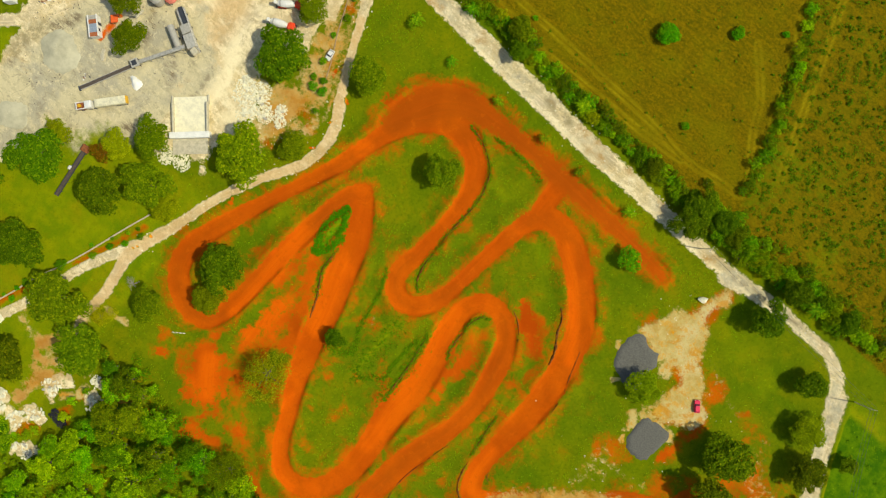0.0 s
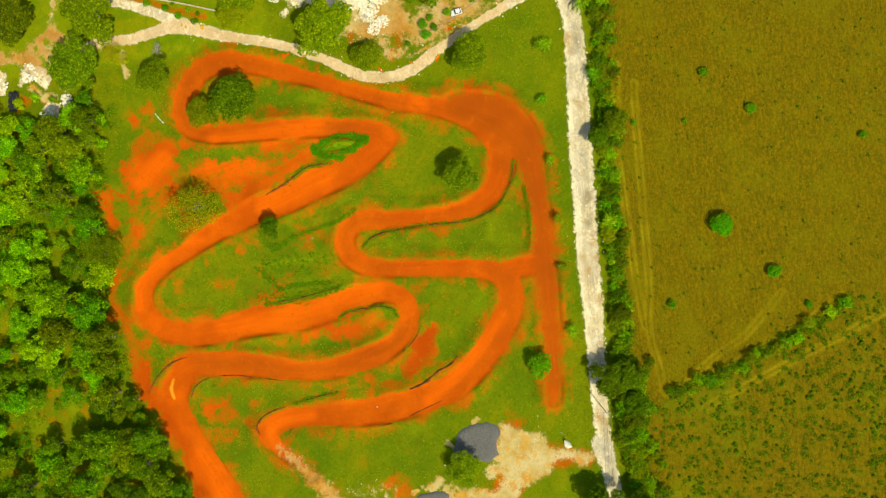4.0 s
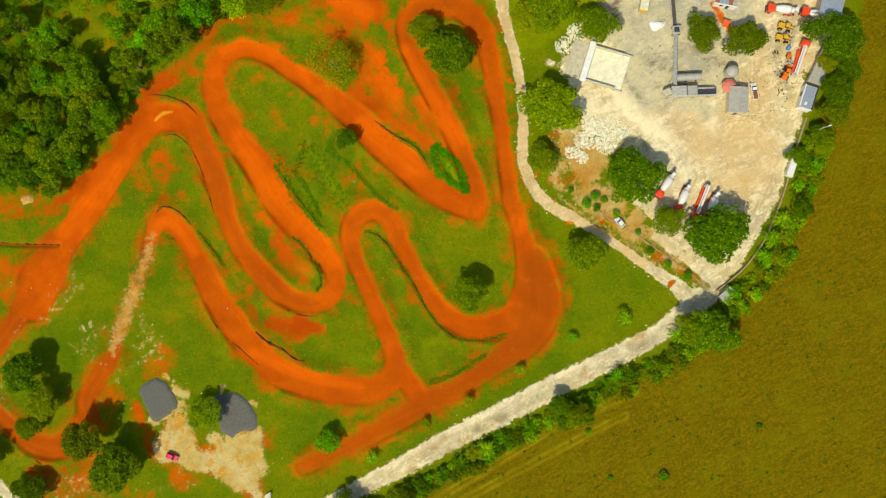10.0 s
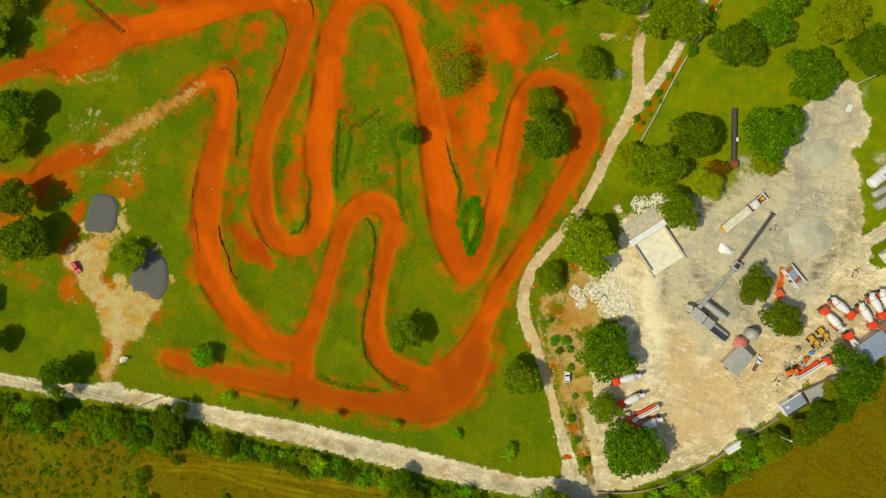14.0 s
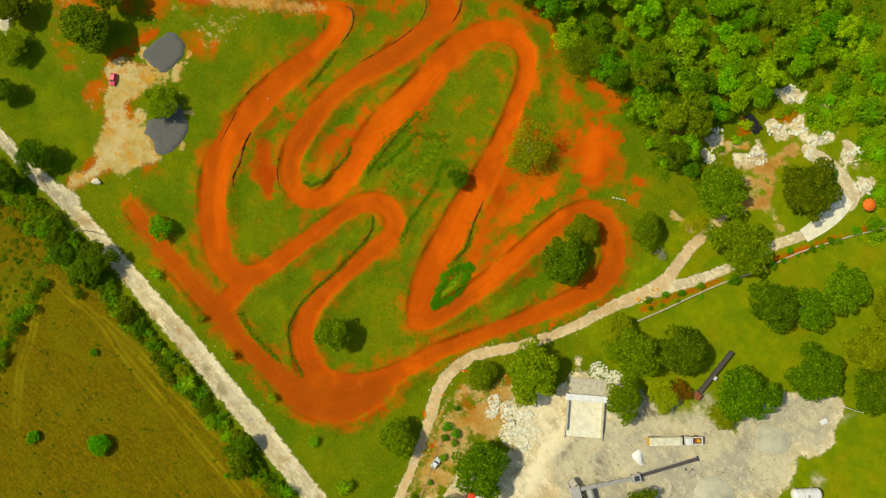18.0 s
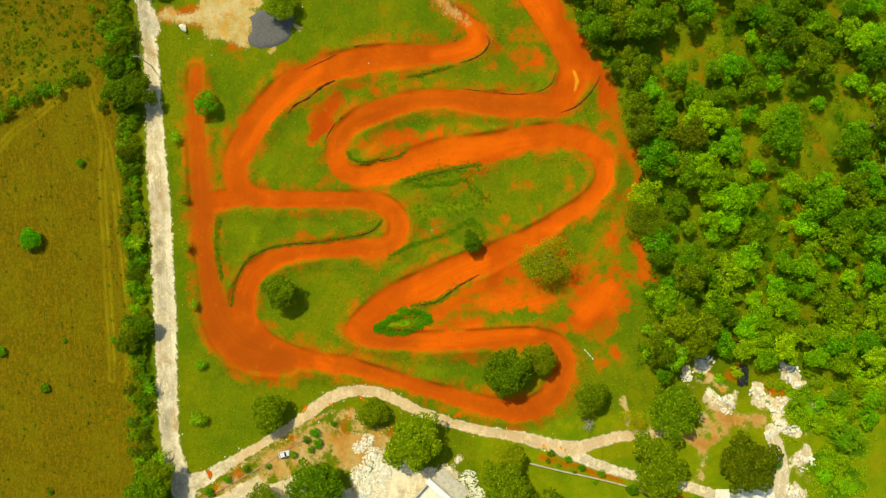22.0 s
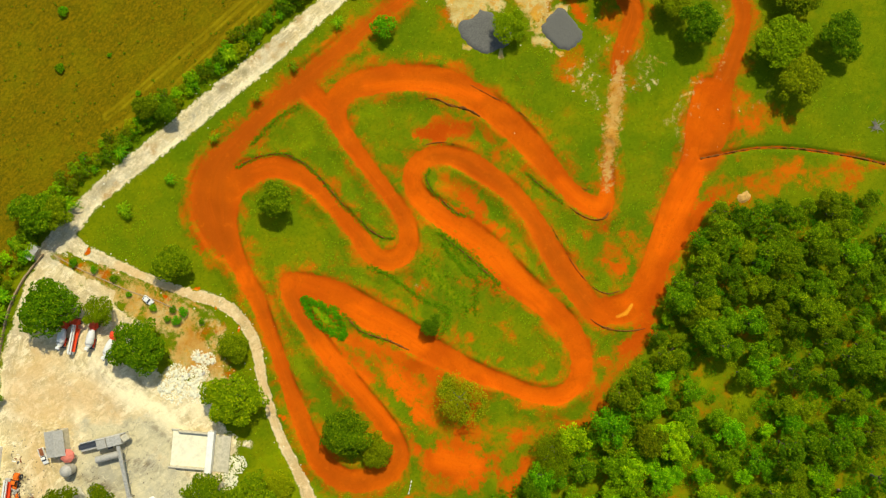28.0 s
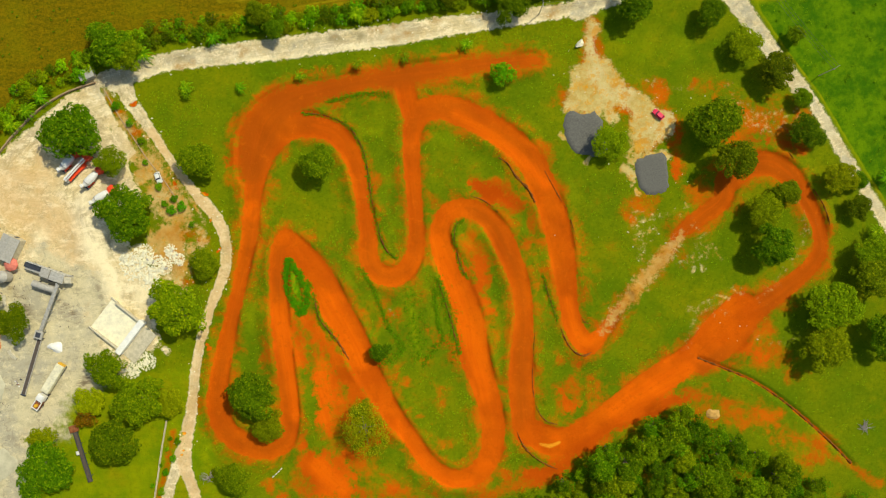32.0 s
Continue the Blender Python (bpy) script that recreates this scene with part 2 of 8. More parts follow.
    chips = n.mix(some(n.ramp(n.noise(0.3, 9, 0.78, stretch=(0.9, 0.5, 1.4)), 0.48, 0.60), 0.45), chips, (0.320, 0.269, 0.145))
    chips = n.mix(some(n.ramp(n.noise(0.35, 11, 0.82), 0.52, 0.58), 0.6), chips, (0.698, 0.593, 0.315))
    chips = n.mix(some(n.ramp(tiny, 0.52, 0.72), 0.4), chips, (0.226, 0.193, 0.116))
    chips = n.mix(some(some(lines(0.11, 0.018, 0.6), n.ramp(fine, 0.40, 0.58)), 0.5), chips, (0.252, 0.206, 0.121))
    chips = n.mix(some(some(lines(0.17, 0.014, 0.3), n.ramp(n.noise(0.5, 5, 0.7), 0.45, 0.60)), 0.55), chips, (0.777, 0.683, 0.398))
    chips = n.mix(some(n.ramp(deep, 0.05, 0.7), n.ramp(n.noise(0.3, 10, 0.8, stretch=(0.8, 0.4, 1.5)), 0.46, 0.56)), chips, (0.200, 0.151, 0.082))
    base = n.mix(some(cover(grey, 0.05, 0.7), n.math("MAXIMUM", n.ramp(n.noise(0.09, 8, 0.7, swirl=0.4), 0.38, 0.56), n.ramp(grey, 0.5, 0.85))), base, chips)
    relief = n.math("ADD", some(fine, 0.7), some(tiny, 0.5))
    n.bump(relief, 0.5, 0.3)
    return n.colour(base)


def leaf_material(name, dark, light, tip):
    """Leaves that differ from one to the next, from tree to tree, and let some light through."""
    n = Nodes(name, 0.8)
    n.bsdf.inputs["Specular IOR Level"].default_value = 0.04
    n.geo = n.add("ShaderNodeNewGeometry")
    info = n.add("ShaderNodeObjectInfo")
    each = n.geo.outputs["Random Per Island"]
    col = n.mix(each, dark, light)
    col = n.mix(n.math("MULTIPLY", n.ramp(each, 0.72, 1.0), 0.7), col, tip)
    hue = n.add("ShaderNodeHueSaturation")
    n.put(hue.inputs["Value"], n.math("ADD", n.math("MULTIPLY", info.outputs["Random"], 0.6), 0.8))
    n.put(hue.inputs["Hue"], n.math("ADD", n.math("MULTIPLY", n.math("FRACT", n.math("MULTIPLY", info.outputs["Random"], 7.31)), 0.05), 0.472))
    n.link(col, hue.inputs["Color"])
    n.colour(hue.outputs[0])
    clear = n.add("ShaderNodeBsdfTranslucent")
    n.link(hue.outputs[0], clear.inputs[0])
    both = n.add("ShaderNodeMixShader")
    both.inputs[0].default_value = 0.35
    n.link(n.bsdf.outputs[0], both.inputs[1])
    n.link(clear.outputs[0], both.inputs[2])
    n.link(both.outputs[0], n.tree.nodes["Material Output"].inputs["Surface"])
    return n.mat


def plain_material(name, colour, rough=0.6, metal=0.0, vary=0.25, size=1.5):
    """Paint, metal or concrete with stains and fine wear."""
    n = Nodes(name, rough, metal)
    dark = tuple(c * (1 - vary) for c in colour)
    worn = n.mix(n.ramp(n.noise(size, 6, 0.7), 0.35, 0.7), colour, dark)
    worn = n.mix(n.math("MULTIPLY", n.ramp(n.noise(size * 7, 4), 0.55, 0.8), vary), worn, tuple(c * 0.55 for c in colour))
    n.bump(n.noise(size * 6, 4), 0.15, 0.03)
    return n.colour(worn)


SOIL = soil_material()
LEAF_DARK = leaf_material("leaves_dark", (0.056, 0.115, 0.0005), (0.150, 0.240, 0.001), (0.275, 0.320, 0.002))
LEAF_FRESH = leaf_material("leaves_fresh", (0.066, 0.135, 0.0005), (0.185, 0.285, 0.001), (0.315, 0.365, 0.002))
LEAF_VIVID = leaf_material("leaves_vivid", (0.040, 0.300, 0.0005), (0.090, 0.520, 0.001), (0.20, 0.60, 0.002))
LEAF_RUST = leaf_material("leaves_rust", (0.180, 0.120, 0.002), (0.380, 0.190, 0.003), (0.48, 0.30, 0.01))
LEAF_SHADE = leaf_material("leaves_shade", (0.052, 0.125, 0.0005), (0.160, 0.285, 0.001), (0.295, 0.375, 0.002))
LEAF_LIGHT = leaf_material("leaves_light", (0.130, 0.190, 0.0005), (0.265, 0.335, 0.001), (0.37, 0.39, 0.002))
LEAF_AIRY = leaf_material("leaves_dry", (0.300, 0.300, 0.001), (0.450, 0.440, 0.002), (0.52, 0.48, 0.01))
LEAF_WOOD = leaf_material("leaves_forest", (0.064, 0.180, 0.0005), (0.200, 0.400, 0.001), (0.35, 0.50, 0.002))
LEAF_LIME = leaf_material("leaves_lime", (0.100, 0.265, 0.0005), (0.295, 0.535, 0.001), (0.50, 0.64, 0.002))
LEAF_BRIGHT = leaf_material("leaves_bright", (0.130, 0.290, 0.0005), (0.290, 0.500, 0.002), (0.50, 0.58, 0.004))
LEAF_WEED = leaf_material("leaves_weed", (0.065, 0.230, 0.0005), (0.140, 0.360, 0.001), (0.26, 0.43, 0.002))
LEAF_PALM = leaf_material("fronds", (0.085, 0.210, 0.001), (0.190, 0.350, 0.002), (0.38, 0.46, 0.003))
LEAF_HERB = leaf_material("herbs", (0.100, 0.235, 0.0005), (0.200, 0.350, 0.001), (0.30, 0.40, 0.002))
BARK = plain_material("bark", (0.16, 0.12, 0.08), 0.95, size=4)

# ---------------- plan ----------------
# centre lines as x, y, half width, in metres
TRACK_WEST = [
    (-94.2, 33.6, 0.9), (-89, 38.5, 1.4), (-83.5, 44, 2.3), (-78.9, 46.7, 3.2), (-75.7, 42, 3.2), (-74.9, 33.7, 2.9), (-75.5, 20.9, 3.9),
    (-75.4, 8.1, 4.3), (-73.9, -2.8, 4.3), (-71, -13.6, 4.3), (-66.4, -20.8, 4.3), (-59.1, -28, 4.3), (-51.8, -33.1, 4.3), (-45.5, -36.1, 3.9),
    (-39.2, -35.2, 3.9), (-35.6, -30.3, 3), (-33.8, -21.9, 2.7), (-32.7, -12.1, 2.5), (-31.6, -1.3, 2.5), (-29.8, 7.7, 2.9), (-26.2, 12.7, 3.2),
    (-21.5, 14.5, 3.2), (-17.2, 12.7, 3.2), (-14.8, 7.6, 3.2), (-15.8, 0.4, 2.9), (-16.5, -10.4, 2.7), (-16.2, -21.1, 2.9), (-14.1, -29.1, 3.2),
    (-10.2, -34.8, 3.6), (-3.9, -38.2, 4.1),
]
TRACK_EAST = [
    (-3.9, -38.2, 4.1), (3.7, -38.6, 4.7), (11.2, -34, 4.7), (15.5, -26.6, 3.6), (18.5, -17.7, 2.7), (20.1, -12.1, 2.7), (22.7, -3.5, 2.5),
    (26.4, 5.4, 2.3), (31, 16.1, 2.3), (35.6, 26.9, 2.7), (39.9, 38.6, 3.2), (41.4, 46.8, 3.6), (39.8, 54.1, 3.6), (34.8, 59.3, 3.6),
    (28, 62.1, 3.2), (21.7, 60.2, 2.9), (18.9, 52.6, 3), (18, 43.5, 3), (17.4, 32.5, 3), (16.4, 19.9, 3), (14.8, 9.1, 3.2), (12.4, 0.1, 3.6),
    (10.1, -3.8, 2.9),
]
TRACK_STRAIGHT = [
    (10.1, -3.8, 2.9), (6.2, 2, 3.9), (1.9, 11, 4.7), (-1.6, 21.9, 4.8), (-4.8, 31, 4.8), (-7.3, 40.2, 4.3), (-10.5, 50.3, 3.6), (-14.6, 60.5, 3),
]
TRACK_LOOP = [
    (-11.6, 53.0, 3.3), (-15.0, 60.5, 2.9), (-18.4, 67.4, 2.7), (-22.7, 76.0, 2.7), (-28.4, 81.1, 2.9), (-34.4, 81.6, 3.2), (-39.4, 79.0, 3.4), (-43.0, 73.6, 3.6),
    (-44.6, 65.6, 3.8), (-44.4, 58.0, 3.9), (-43.6, 51.7, 4.1), (-42.4, 42.5, 5), (-43, 33.3, 4.5), (-41.9, 24.2, 4.3), (-40.2, 15.1, 4.3),
    (-38.4, 7.8, 3.6), (-38.9, 1.5, 3), (-42, -2.5, 2.9), (-46.1, -3.7, 2.9),
]
TRACK_RETURN = [
    (-46.1, -3.7, 2.9), (-50.7, -2, 3), (-54.7, 2.1, 3.2), (-57.5, 8, 3.6), (-59.7, 17.1, 3.4), (-60.9, 26.2, 3), (-60, 35.4, 3),
    (-57.7, 44.6, 3.6), (-55.9, 53.8, 4.1), (-54.7, 63, 3.9), (-54.5, 70.4, 3.9), (-56.8, 71.4, 4.3),
]
TRACK_NORTH = [
    (-56.8, 71.4, 4.3), (-62.8, 75.5, 4.7), (-70.7, 74.9, 4.3), (-80.6, 70.5, 4.3), (-91.8, 64.7, 4.7), (-101.7, 60.1, 4.7), (-111.5, 55.3, 4.3),
    (-120.5, 49.2, 5.7), (-128.5, 44.8, 6.3),
]
TRACK_FAR = [
    (-112.9, 58, 3.8), (-123.2, 50.9, 5.6), (-133.3, 44.3, 3.6), (-143.1, 39.6, 3), (-151.2, 34.7, 2.5), (-156.1, 29.2, 2.3), (-156.2, 21.1, 2.3),
    (-153.4, 11.5, 2.7), (-149.3, 3.6, 3.6), (-141.9, -0.5, 3.9), (-131.6, 2.2, 3.9), (-128.1, 8.8, 2.9), (-122.2, 12, 2.8), (-115.9, 15.2, 2.5),
    (-111.3, 17.9, 1.3),
]
TRACK_SOUTH = [
    (-78, -45.5, 2.5), (-68, -46.4, 2.7), (-59, -47.1, 3.2), (-39.2, -48, 3.6), (-23.1, -48.4, 3.6), (-7.9, -48, 3.8), (2.8, -46.3, 5.4),
    (11.7, -39.3, 6.8), (17.3, -26.9, 5),
]
TRACK_LINK = [(-36.1, -35.3, 2.9), (-35.6, -45.9, 3.2)]
DITCH = [(-112.3, 56.8, 0.9), (-120.3, 61.7, 0.9), (-128.6, 67.3, 0.9), (-138, 76.5, 0.9), (-148.2, 89.3, 0.9), (-154.3, 98.2, 0.9)]
DITCH_STRIP = [
    (-102.1, 64.5, 1.8), (-110.8, 68.9, 2.1), (-125.7, 75.1, 1.8), (-134.1, 82.7, 1.8), (-144.3, 91.4, 1.4), (-153.5, 98.6, 1.4),
    (-161.9, 106.2, 1.8),
]
SANDY_PATH = [(-113.5, 17.6, 1.6), (-106.5, 23.5, 2.8), (-98.2, 30.4, 2.7), (-90, 37.6, 2.1), (-84.5, 42.7, 1.6)]
ROAD_MAIN = [
    (-129.8, -60, 1.4), (-119.7, -60.6, 1.4), (-104.2, -59.7, 1.8), (-89.7, -59.1, 2.3), (-67.9, -60, 2.7), (-49.9, -60.9, 3.2), (-32, -61.4, 3.4),
    (-14.2, -62.6, 3.5), (3.5, -63.5, 3.5), (21.1, -64.8, 3.2), (38.7, -65.5, 2.9), (52.6, -63.8, 3.5), (61.4, -61.7, 4),
]
ROAD_WEST = [
    (-93.9, -58.4, 3.2), (-103.9, -60.1, 2.2), (-113.2, -61.2, 1.7), (-121.8, -60.6, 1.7), (-131, -60.4, 1.9), (-138.2, -57.4, 2),
    (-142.6, -51.9, 2.2), (-146.7, -43.8, 2.2), (-150.8, -35.7, 2.2), (-153.9, -29, 2.2), (-157.3, -22.5, 2.2),
]
ROAD_FAR = [
    (-144.6, -52.4, 1.9), (-152.4, -34.8, 1.9), (-160.4, -18.9, 1.9), (-167.8, 0.5, 1.9), (-174.1, 16.1, 1.9), (-181.8, 33.8, 1.9),
    (-194.7, 63.2, 1.9),
]
DRIVE = [
    (52.7, -61.7, 3.4), (52.2, -57.3, 2.9), (49.9, -52.1, 2.3), (46.5, -44.3, 1.8), (42.5, -35.5, 1.6), (38.4, -26.7, 1.6), (34.2, -19.6, 2.2),
    (30.6, -12.5, 2.2), (29.6, -5.4, 2.2), (31.7, 3.6, 2.0), (37.2, 12.5, 1.8), (41.8, 21.4, 1.8), (45.5, 30.4, 1.9), (48.3, 40.3, 2.0),
    (51.1, 48.4, 2.2), (53.9, 55.7, 2.5), (54.9, 62, 2.0),
]
FORK_A = [(55.4, 58.6, 2.5), (55.3, 62.4, 2.4), (54.6, 67.7, 2.1), (53.3, 74.9, 2.0), (53.6, 82.8, 1.8), (53.6, 88.5, 1.5), (51.6, 93.5, 1.3)]
FORK_B = [
    (55.8, 58.4, 2.4), (57.6, 61.9, 2.1), (61.0, 68.0, 2.0), (64.8, 76.6, 1.7), (68.2, 87.2, 1.8), (71.2, 96, 1.8), (75.3, 106.2, 2.0), (76.6, 116.2, 2.0),
    (76.4, 123.3, 3.8), (69.2, 126.1, 2.9), (59.3, 125, 2.5), (55.9, 124.1, 1.8),
]
DIRT_PATH = [(52.1, 86.4, 1.1), (54.6, 96.6, 1.3), (54.5, 104.3, 1.6), (51.3, 114.1, 2.1), (59.7, 104, 1.3), (68, 100.3, 1.1), (71.2, 96, 1.1)]
LOT = [
    (-96, -59.2), (-100.3, -58.4), (-99.2, -46.3), (-101.4, -38.3), (-104.8, -30.8), (-113, -25.7), (-117.8, -20.2), (-114.7, -13),
    (-110.3, -10.5), (-103.2, -9.3), (-103.9, -19.1), (-101.9, -24.4), (-94.6, -26.4), (-85.7, -25.1), (-84.8, -30), (-89.7, -37.5),
    (-93.3, -47.9),
]
TRAIL_A = [
    (17.3, -82.2, 0.5), (7.3, -81.4, 0.5), (-9.8, -80.7, 0.5), (-26.7, -79.9, 0.5), (-43.6, -79.2, 0.5), (-59.1, -77.3, 0.5), (-71.6, -78.8, 0.5),
    (-81.1, -81.1, 0.5), (-76.3, -94.4, 0.5), (-69.9, -109.6, 0.5), (-62.3, -126.1, 0.5), (-56.3, -136.9, 0.5),
]
TRAIL_B = [(23.3, -76.9, 0.7), (7.9, -75.4, 0.7), (-1.1, -74.3, 0.5), (-23.7, -74.8, 0.5), (-42.4, -75.1, 0.5), (-58.7, -76.1, 0.5)]
TRAIL_C = [(-62.6, -149, 0.5), (-69, -134, 0.5), (-74.3, -120.2, 0.5), (-81.2, -103.1, 0.5), (-86, -91.1, 0.5)]
TRAIL_D = [(-53.2, -118.8, 0.5), (-64.8, -106.6, 0.5), (-70.8, -95.9, 0.5), (-80.5, -83.6, 0.5)]
ROAD_EAST = [(128.8, 23.3, 2.1), (134, 28.3, 2.1), (139.3, 33.2, 2.1), (147.8, 42.9, 2.5), (156.3, 52.6, 2.5)]
BED_A = [(56.5, 50.7, 0.9), (61.9, 63.2, 1.1), (67.3, 75.9, 0.9)]
BED_B = [(74.3, 92.7, 1.1), (80.7, 106.8, 1.1), (88.5, 124.2, 1.1)]
FRINGE = [(-62.3, 85.6, 2.5), (-50.8, 87, 2.5), (-37.8, 89.5, 2.3), (-29.4, 92.7, 2.1), (-21.7, 89.9, 1.8)]
# cut edges of the track, as x, y, half width
BANK_A = [(-2.8, 38.0, 0.45), (-0.0, 31.1, 0.5), (4.0, 23.8, 0.5), (4.5, 19.5, 0.45), (4.6, 15.5, 0.3)]
BANK_B = [(-62.2, 84.0, 0.3), (-58.9, 81.8, 0.5), (-55.4, 78.5, 0.55), (-52.8, 74.6, 0.5), (-51.6, 70.0, 0.3)]
BANK_C = [(-44.7, 18.9, 0.3), (-43.3, 15.6, 0.4), (-42.8, 10.0, 0.45), (-42.7, 5.5, 0.4), (-44.2, 1.5, 0.3), (-46.5, 0.7, 0.2)]
BANK_D = [
    (-23.4, 8.7, 0.3), (-20.9, 6.0, 0.4), (-19.5, 0.7, 0.5), (-19.4, -3.8, 0.6), (-18.9, -10.3, 0.45), (-19.1, -17.3, 0.45), (-19.3, -24.3, 0.4),
    (-18.1, -30.2, 0.4), (-15.7, -35.2, 0.35), (-10.6, -39.1, 0.3), (-7.0, -40.8, 0.4), (-2.0, -42.0, 0.3),
]
BANK_E = [(-79.4, 49.2, 0.3), (-76.3, 49.6, 0.45), (-73.4, 47.2, 0.5), (-71.7, 43.2, 0.4), (-71.0, 39.5, 0.25)]
BANK_F = [(-70.4, 36.4, 0.3), (-69.6, 32.3, 0.45), (-68.8, 27.0, 0.45), (-68.4, 22.6, 0.3)]
BANK_G = [(-69.8, -0.9, 0.4), (-68.4, -5.5, 0.65), (-65.4, -10.1, 0.6), (-63.5, -14.5, 0.6), (-60.9, -17.0, 0.35)]
BANK_H = [(-37.9, 42.2, 0.4), (-37.4, 35.5, 0.5), (-36.8, 28.9, 0.5), (-35.5, 20.6, 0.45), (-34.9, 17.5, 0.3)]
BANK_I = [(-80.7, 12.8, 0.2), (-79.6, 4.2, 0.25), (-77.1, -3.2, 0.35), (-74.7, -10.5, 0.2)]
BANK_J = [(-60.2, 4.4, 0.2), (-57.0, -1.1, 0.35), (-53.9, -4.5, 0.35), (-49.9, -6.7, 0.2)]
BANK_K = [(-80.5, 40.2, 0.3), (-78.7, 39.2, 0.35), (-78.0, 37.2, 0.25)]
BANK_L = [(-150.9, -2.4, 0.25), (-155.2, 7.5, 0.35), (-158.8, 16.6, 0.35), (-159.7, 25.4, 0.25)]
BANK_M = [(-64.6, 69.9, 0.2), (-61.1, 67.9, 0.3), (-59.1, 63.4, 0.3), (-59.1, 56.2, 0.25), (-60.8, 47.7, 0.25), (-63.0, 38.7, 0.2)]
WORN_ZONE = [(4.1, 17.3, 1.8), (6.4, 25.4, 3.9), (5.7, 38.2, 5.7), (4.4, 52.8, 6.8), (1.8, 65.7, 6.4), (-5.5, 75.1, 5.4)]
WORN_ZONE_B = [(-7.4, 82.6, 4.7), (-18.2, 83.7, 5.4), (-24.4, 87.4, 3.9)]
# freshly turned bright earth
FRESH_STRIPS = [
    [(-33.7, 83.5, 1.6), (-28.0, 83.1, 2.0), (-22.3, 78.6, 2.2), (-16.2, 69.1, 2.2), (-14.5, 60.9, 1.4)],
    [(7.9, 54.9, 2.9), (7.3, 45.1, 3.6), (6.5, 38.6, 2.9)],
    [(16.7, 52.5, 2.5), (15.7, 40.0, 3.1), (16.2, 28.8, 3.1), (16.6, 18.7, 2.5)],
    [(-6.5, 38.9, 2.9), (-2.6, 27.9, 3.2), (0.5, 18.7, 3.2)],
    [(-43.5, 56.8, 2.2), (-43.5, 44.8, 3.2), (-41.4, 34.7, 2.9), (-38.0, 18.5, 3.1), (-36.9, 5.4, 2.5)],
    [(-108.0, 60.3, 3.2), (-95.8, 64.1, 3.6), (-84.8, 69.4, 3.6)],
    [(-82.8, 43.2, 1.8), (-77.7, 45.6, 2.2), (-75.2, 40.9, 2.2), (-74.8, 31.6, 1.4)],
    [(-74.4, -5.7, 1.6), (-68.3, -14.8, 1.8), (-61.1, -22.9, 1.8), (-50.5, -32.9, 1.6)],
    [(21.0, -13.3, 1.6), (19.0, -16.0, 1.8)],
    [(6.8, 77.9, 3.6), (12.4, 70.4, 3.6)],
]
PALE_MARK = [(-64.4, 75.7, 0.5), (-61.0, 76.4, 0.7), (-58.2, 75.3, 0.4)]
STAIN = [(79.0, -9.8, 1.8), (86.4, -21.6, 2.3), (86.2, -31.4, 2.3), (84.7, -40.7, 2.0), (78.7, -49.4, 1.6)]
# the yard: tan and white sweeps, dark soiled ground, brown soil beside the rubble
YARD_TAN = [
    [(73.8, -3.9, 0.9), (80.8, -9.4, 1.3), (88.1, -14.2, 1.3), (95.5, -18.8, 0.9)],
    [(80.5, -14.9, 4.5), (84.0, -24.3, 6.3), (95.3, -29.1, 6.3), (93.6, -38.4, 5.0), (82.8, -36.1, 4.5)],
    [(111.7, -7.6, 2.5), (106.7, -17.2, 2.9), (102.8, -25.2, 3.2)],
    [(82.3, 16.8, 1.8), (76.1, 10.0, 2.2), (76.3, 3.5, 1.8)],
]
YARD_WHITE = [
    [(66.3, 7.5, 2.2), (67.5, -0.7, 2.9), (70.3, -9.7, 3.6), (72.5, -19.5, 2.9), (71.1, -26.9, 2.2)],
    [(81.4, 23.8, 1.1), (79.0, 18.9, 1.3), (75.8, 12.3, 1.1)],
    [(62.8, 8.6, 1.4), (63.3, 0.9, 1.4)],
    [(89.9, -15.3, 0.7), (86.6, -20.6, 0.9)],
]
YARD_DARK = [
    [(74.1, 12.3, 0.4), (72.4, 8.0, 0.4), (72.6, 2.6, 0.5), (73.7, -2.3, 0.5)],
    [(81.3, 10.0, 1.4), (84.4, 6.6, 1.4), (86.6, 3.5, 1.1)],
    [(97.6, 9.6, 1.3), (97.0, 3.6, 1.1), (102.1, -4.9, 1.4)],
    [(117.1, -8.8, 1.6), (114.8, -15.8, 1.8), (112.5, -22.8, 1.1)],
    [(62.1, -7.9, 1.4), (66.3, -9.4, 1.4), (66.3, -14.6, 1.4)],
    [(126.5, 40.0, 1.6), (127.6, 33.0, 2.6), (126.2, 26.8, 3.0), (121.0, 19.4, 2.4), (118.4, 14.1, 1.6)],
    [(84.5, 33.5, 1.6), (82.0, 30.0, 1.8), (78.5, 25.0, 1.4)],
]
BROWN_SOIL = [(45.1, -1.8, 1.8), (45.0, -7.0, 2.5), (47.0, -12.4, 2.9), (53.1, -10.8, 1.4)]
MOUND_RIM = [(-109.2, 50.5, 0.7), (-112.6, 44.5, 1.0), (-116.9, 41.6, 1.0), (-122.4, 40.3, 0.8)]
# dark soil along the wood's edge, with the trees' shade painted in
FOREST_RIM = [(-63.6, 84.4, 0.9), (-71.8, 77.5, 1.1), (-81.3, 74.2, 1.1), (-92.2, 72.5, 1.1), (-100.3, 69.5, 0.9)]
VERGE_BED = [(50.8, -49.0, 0.9), (48.4, -43.0, 1.1), (45.0, -35.5, 1.2), (41.2, -27.5, 1.2), (37.4, -19.8, 1.2), (35.2, -12.5, 0.9)]
BROWN_PATCH = [(-17.5, 21.1, 1.1), (-19.0, 25.3, 1.4), (-20.3, 31.3, 0.9)]
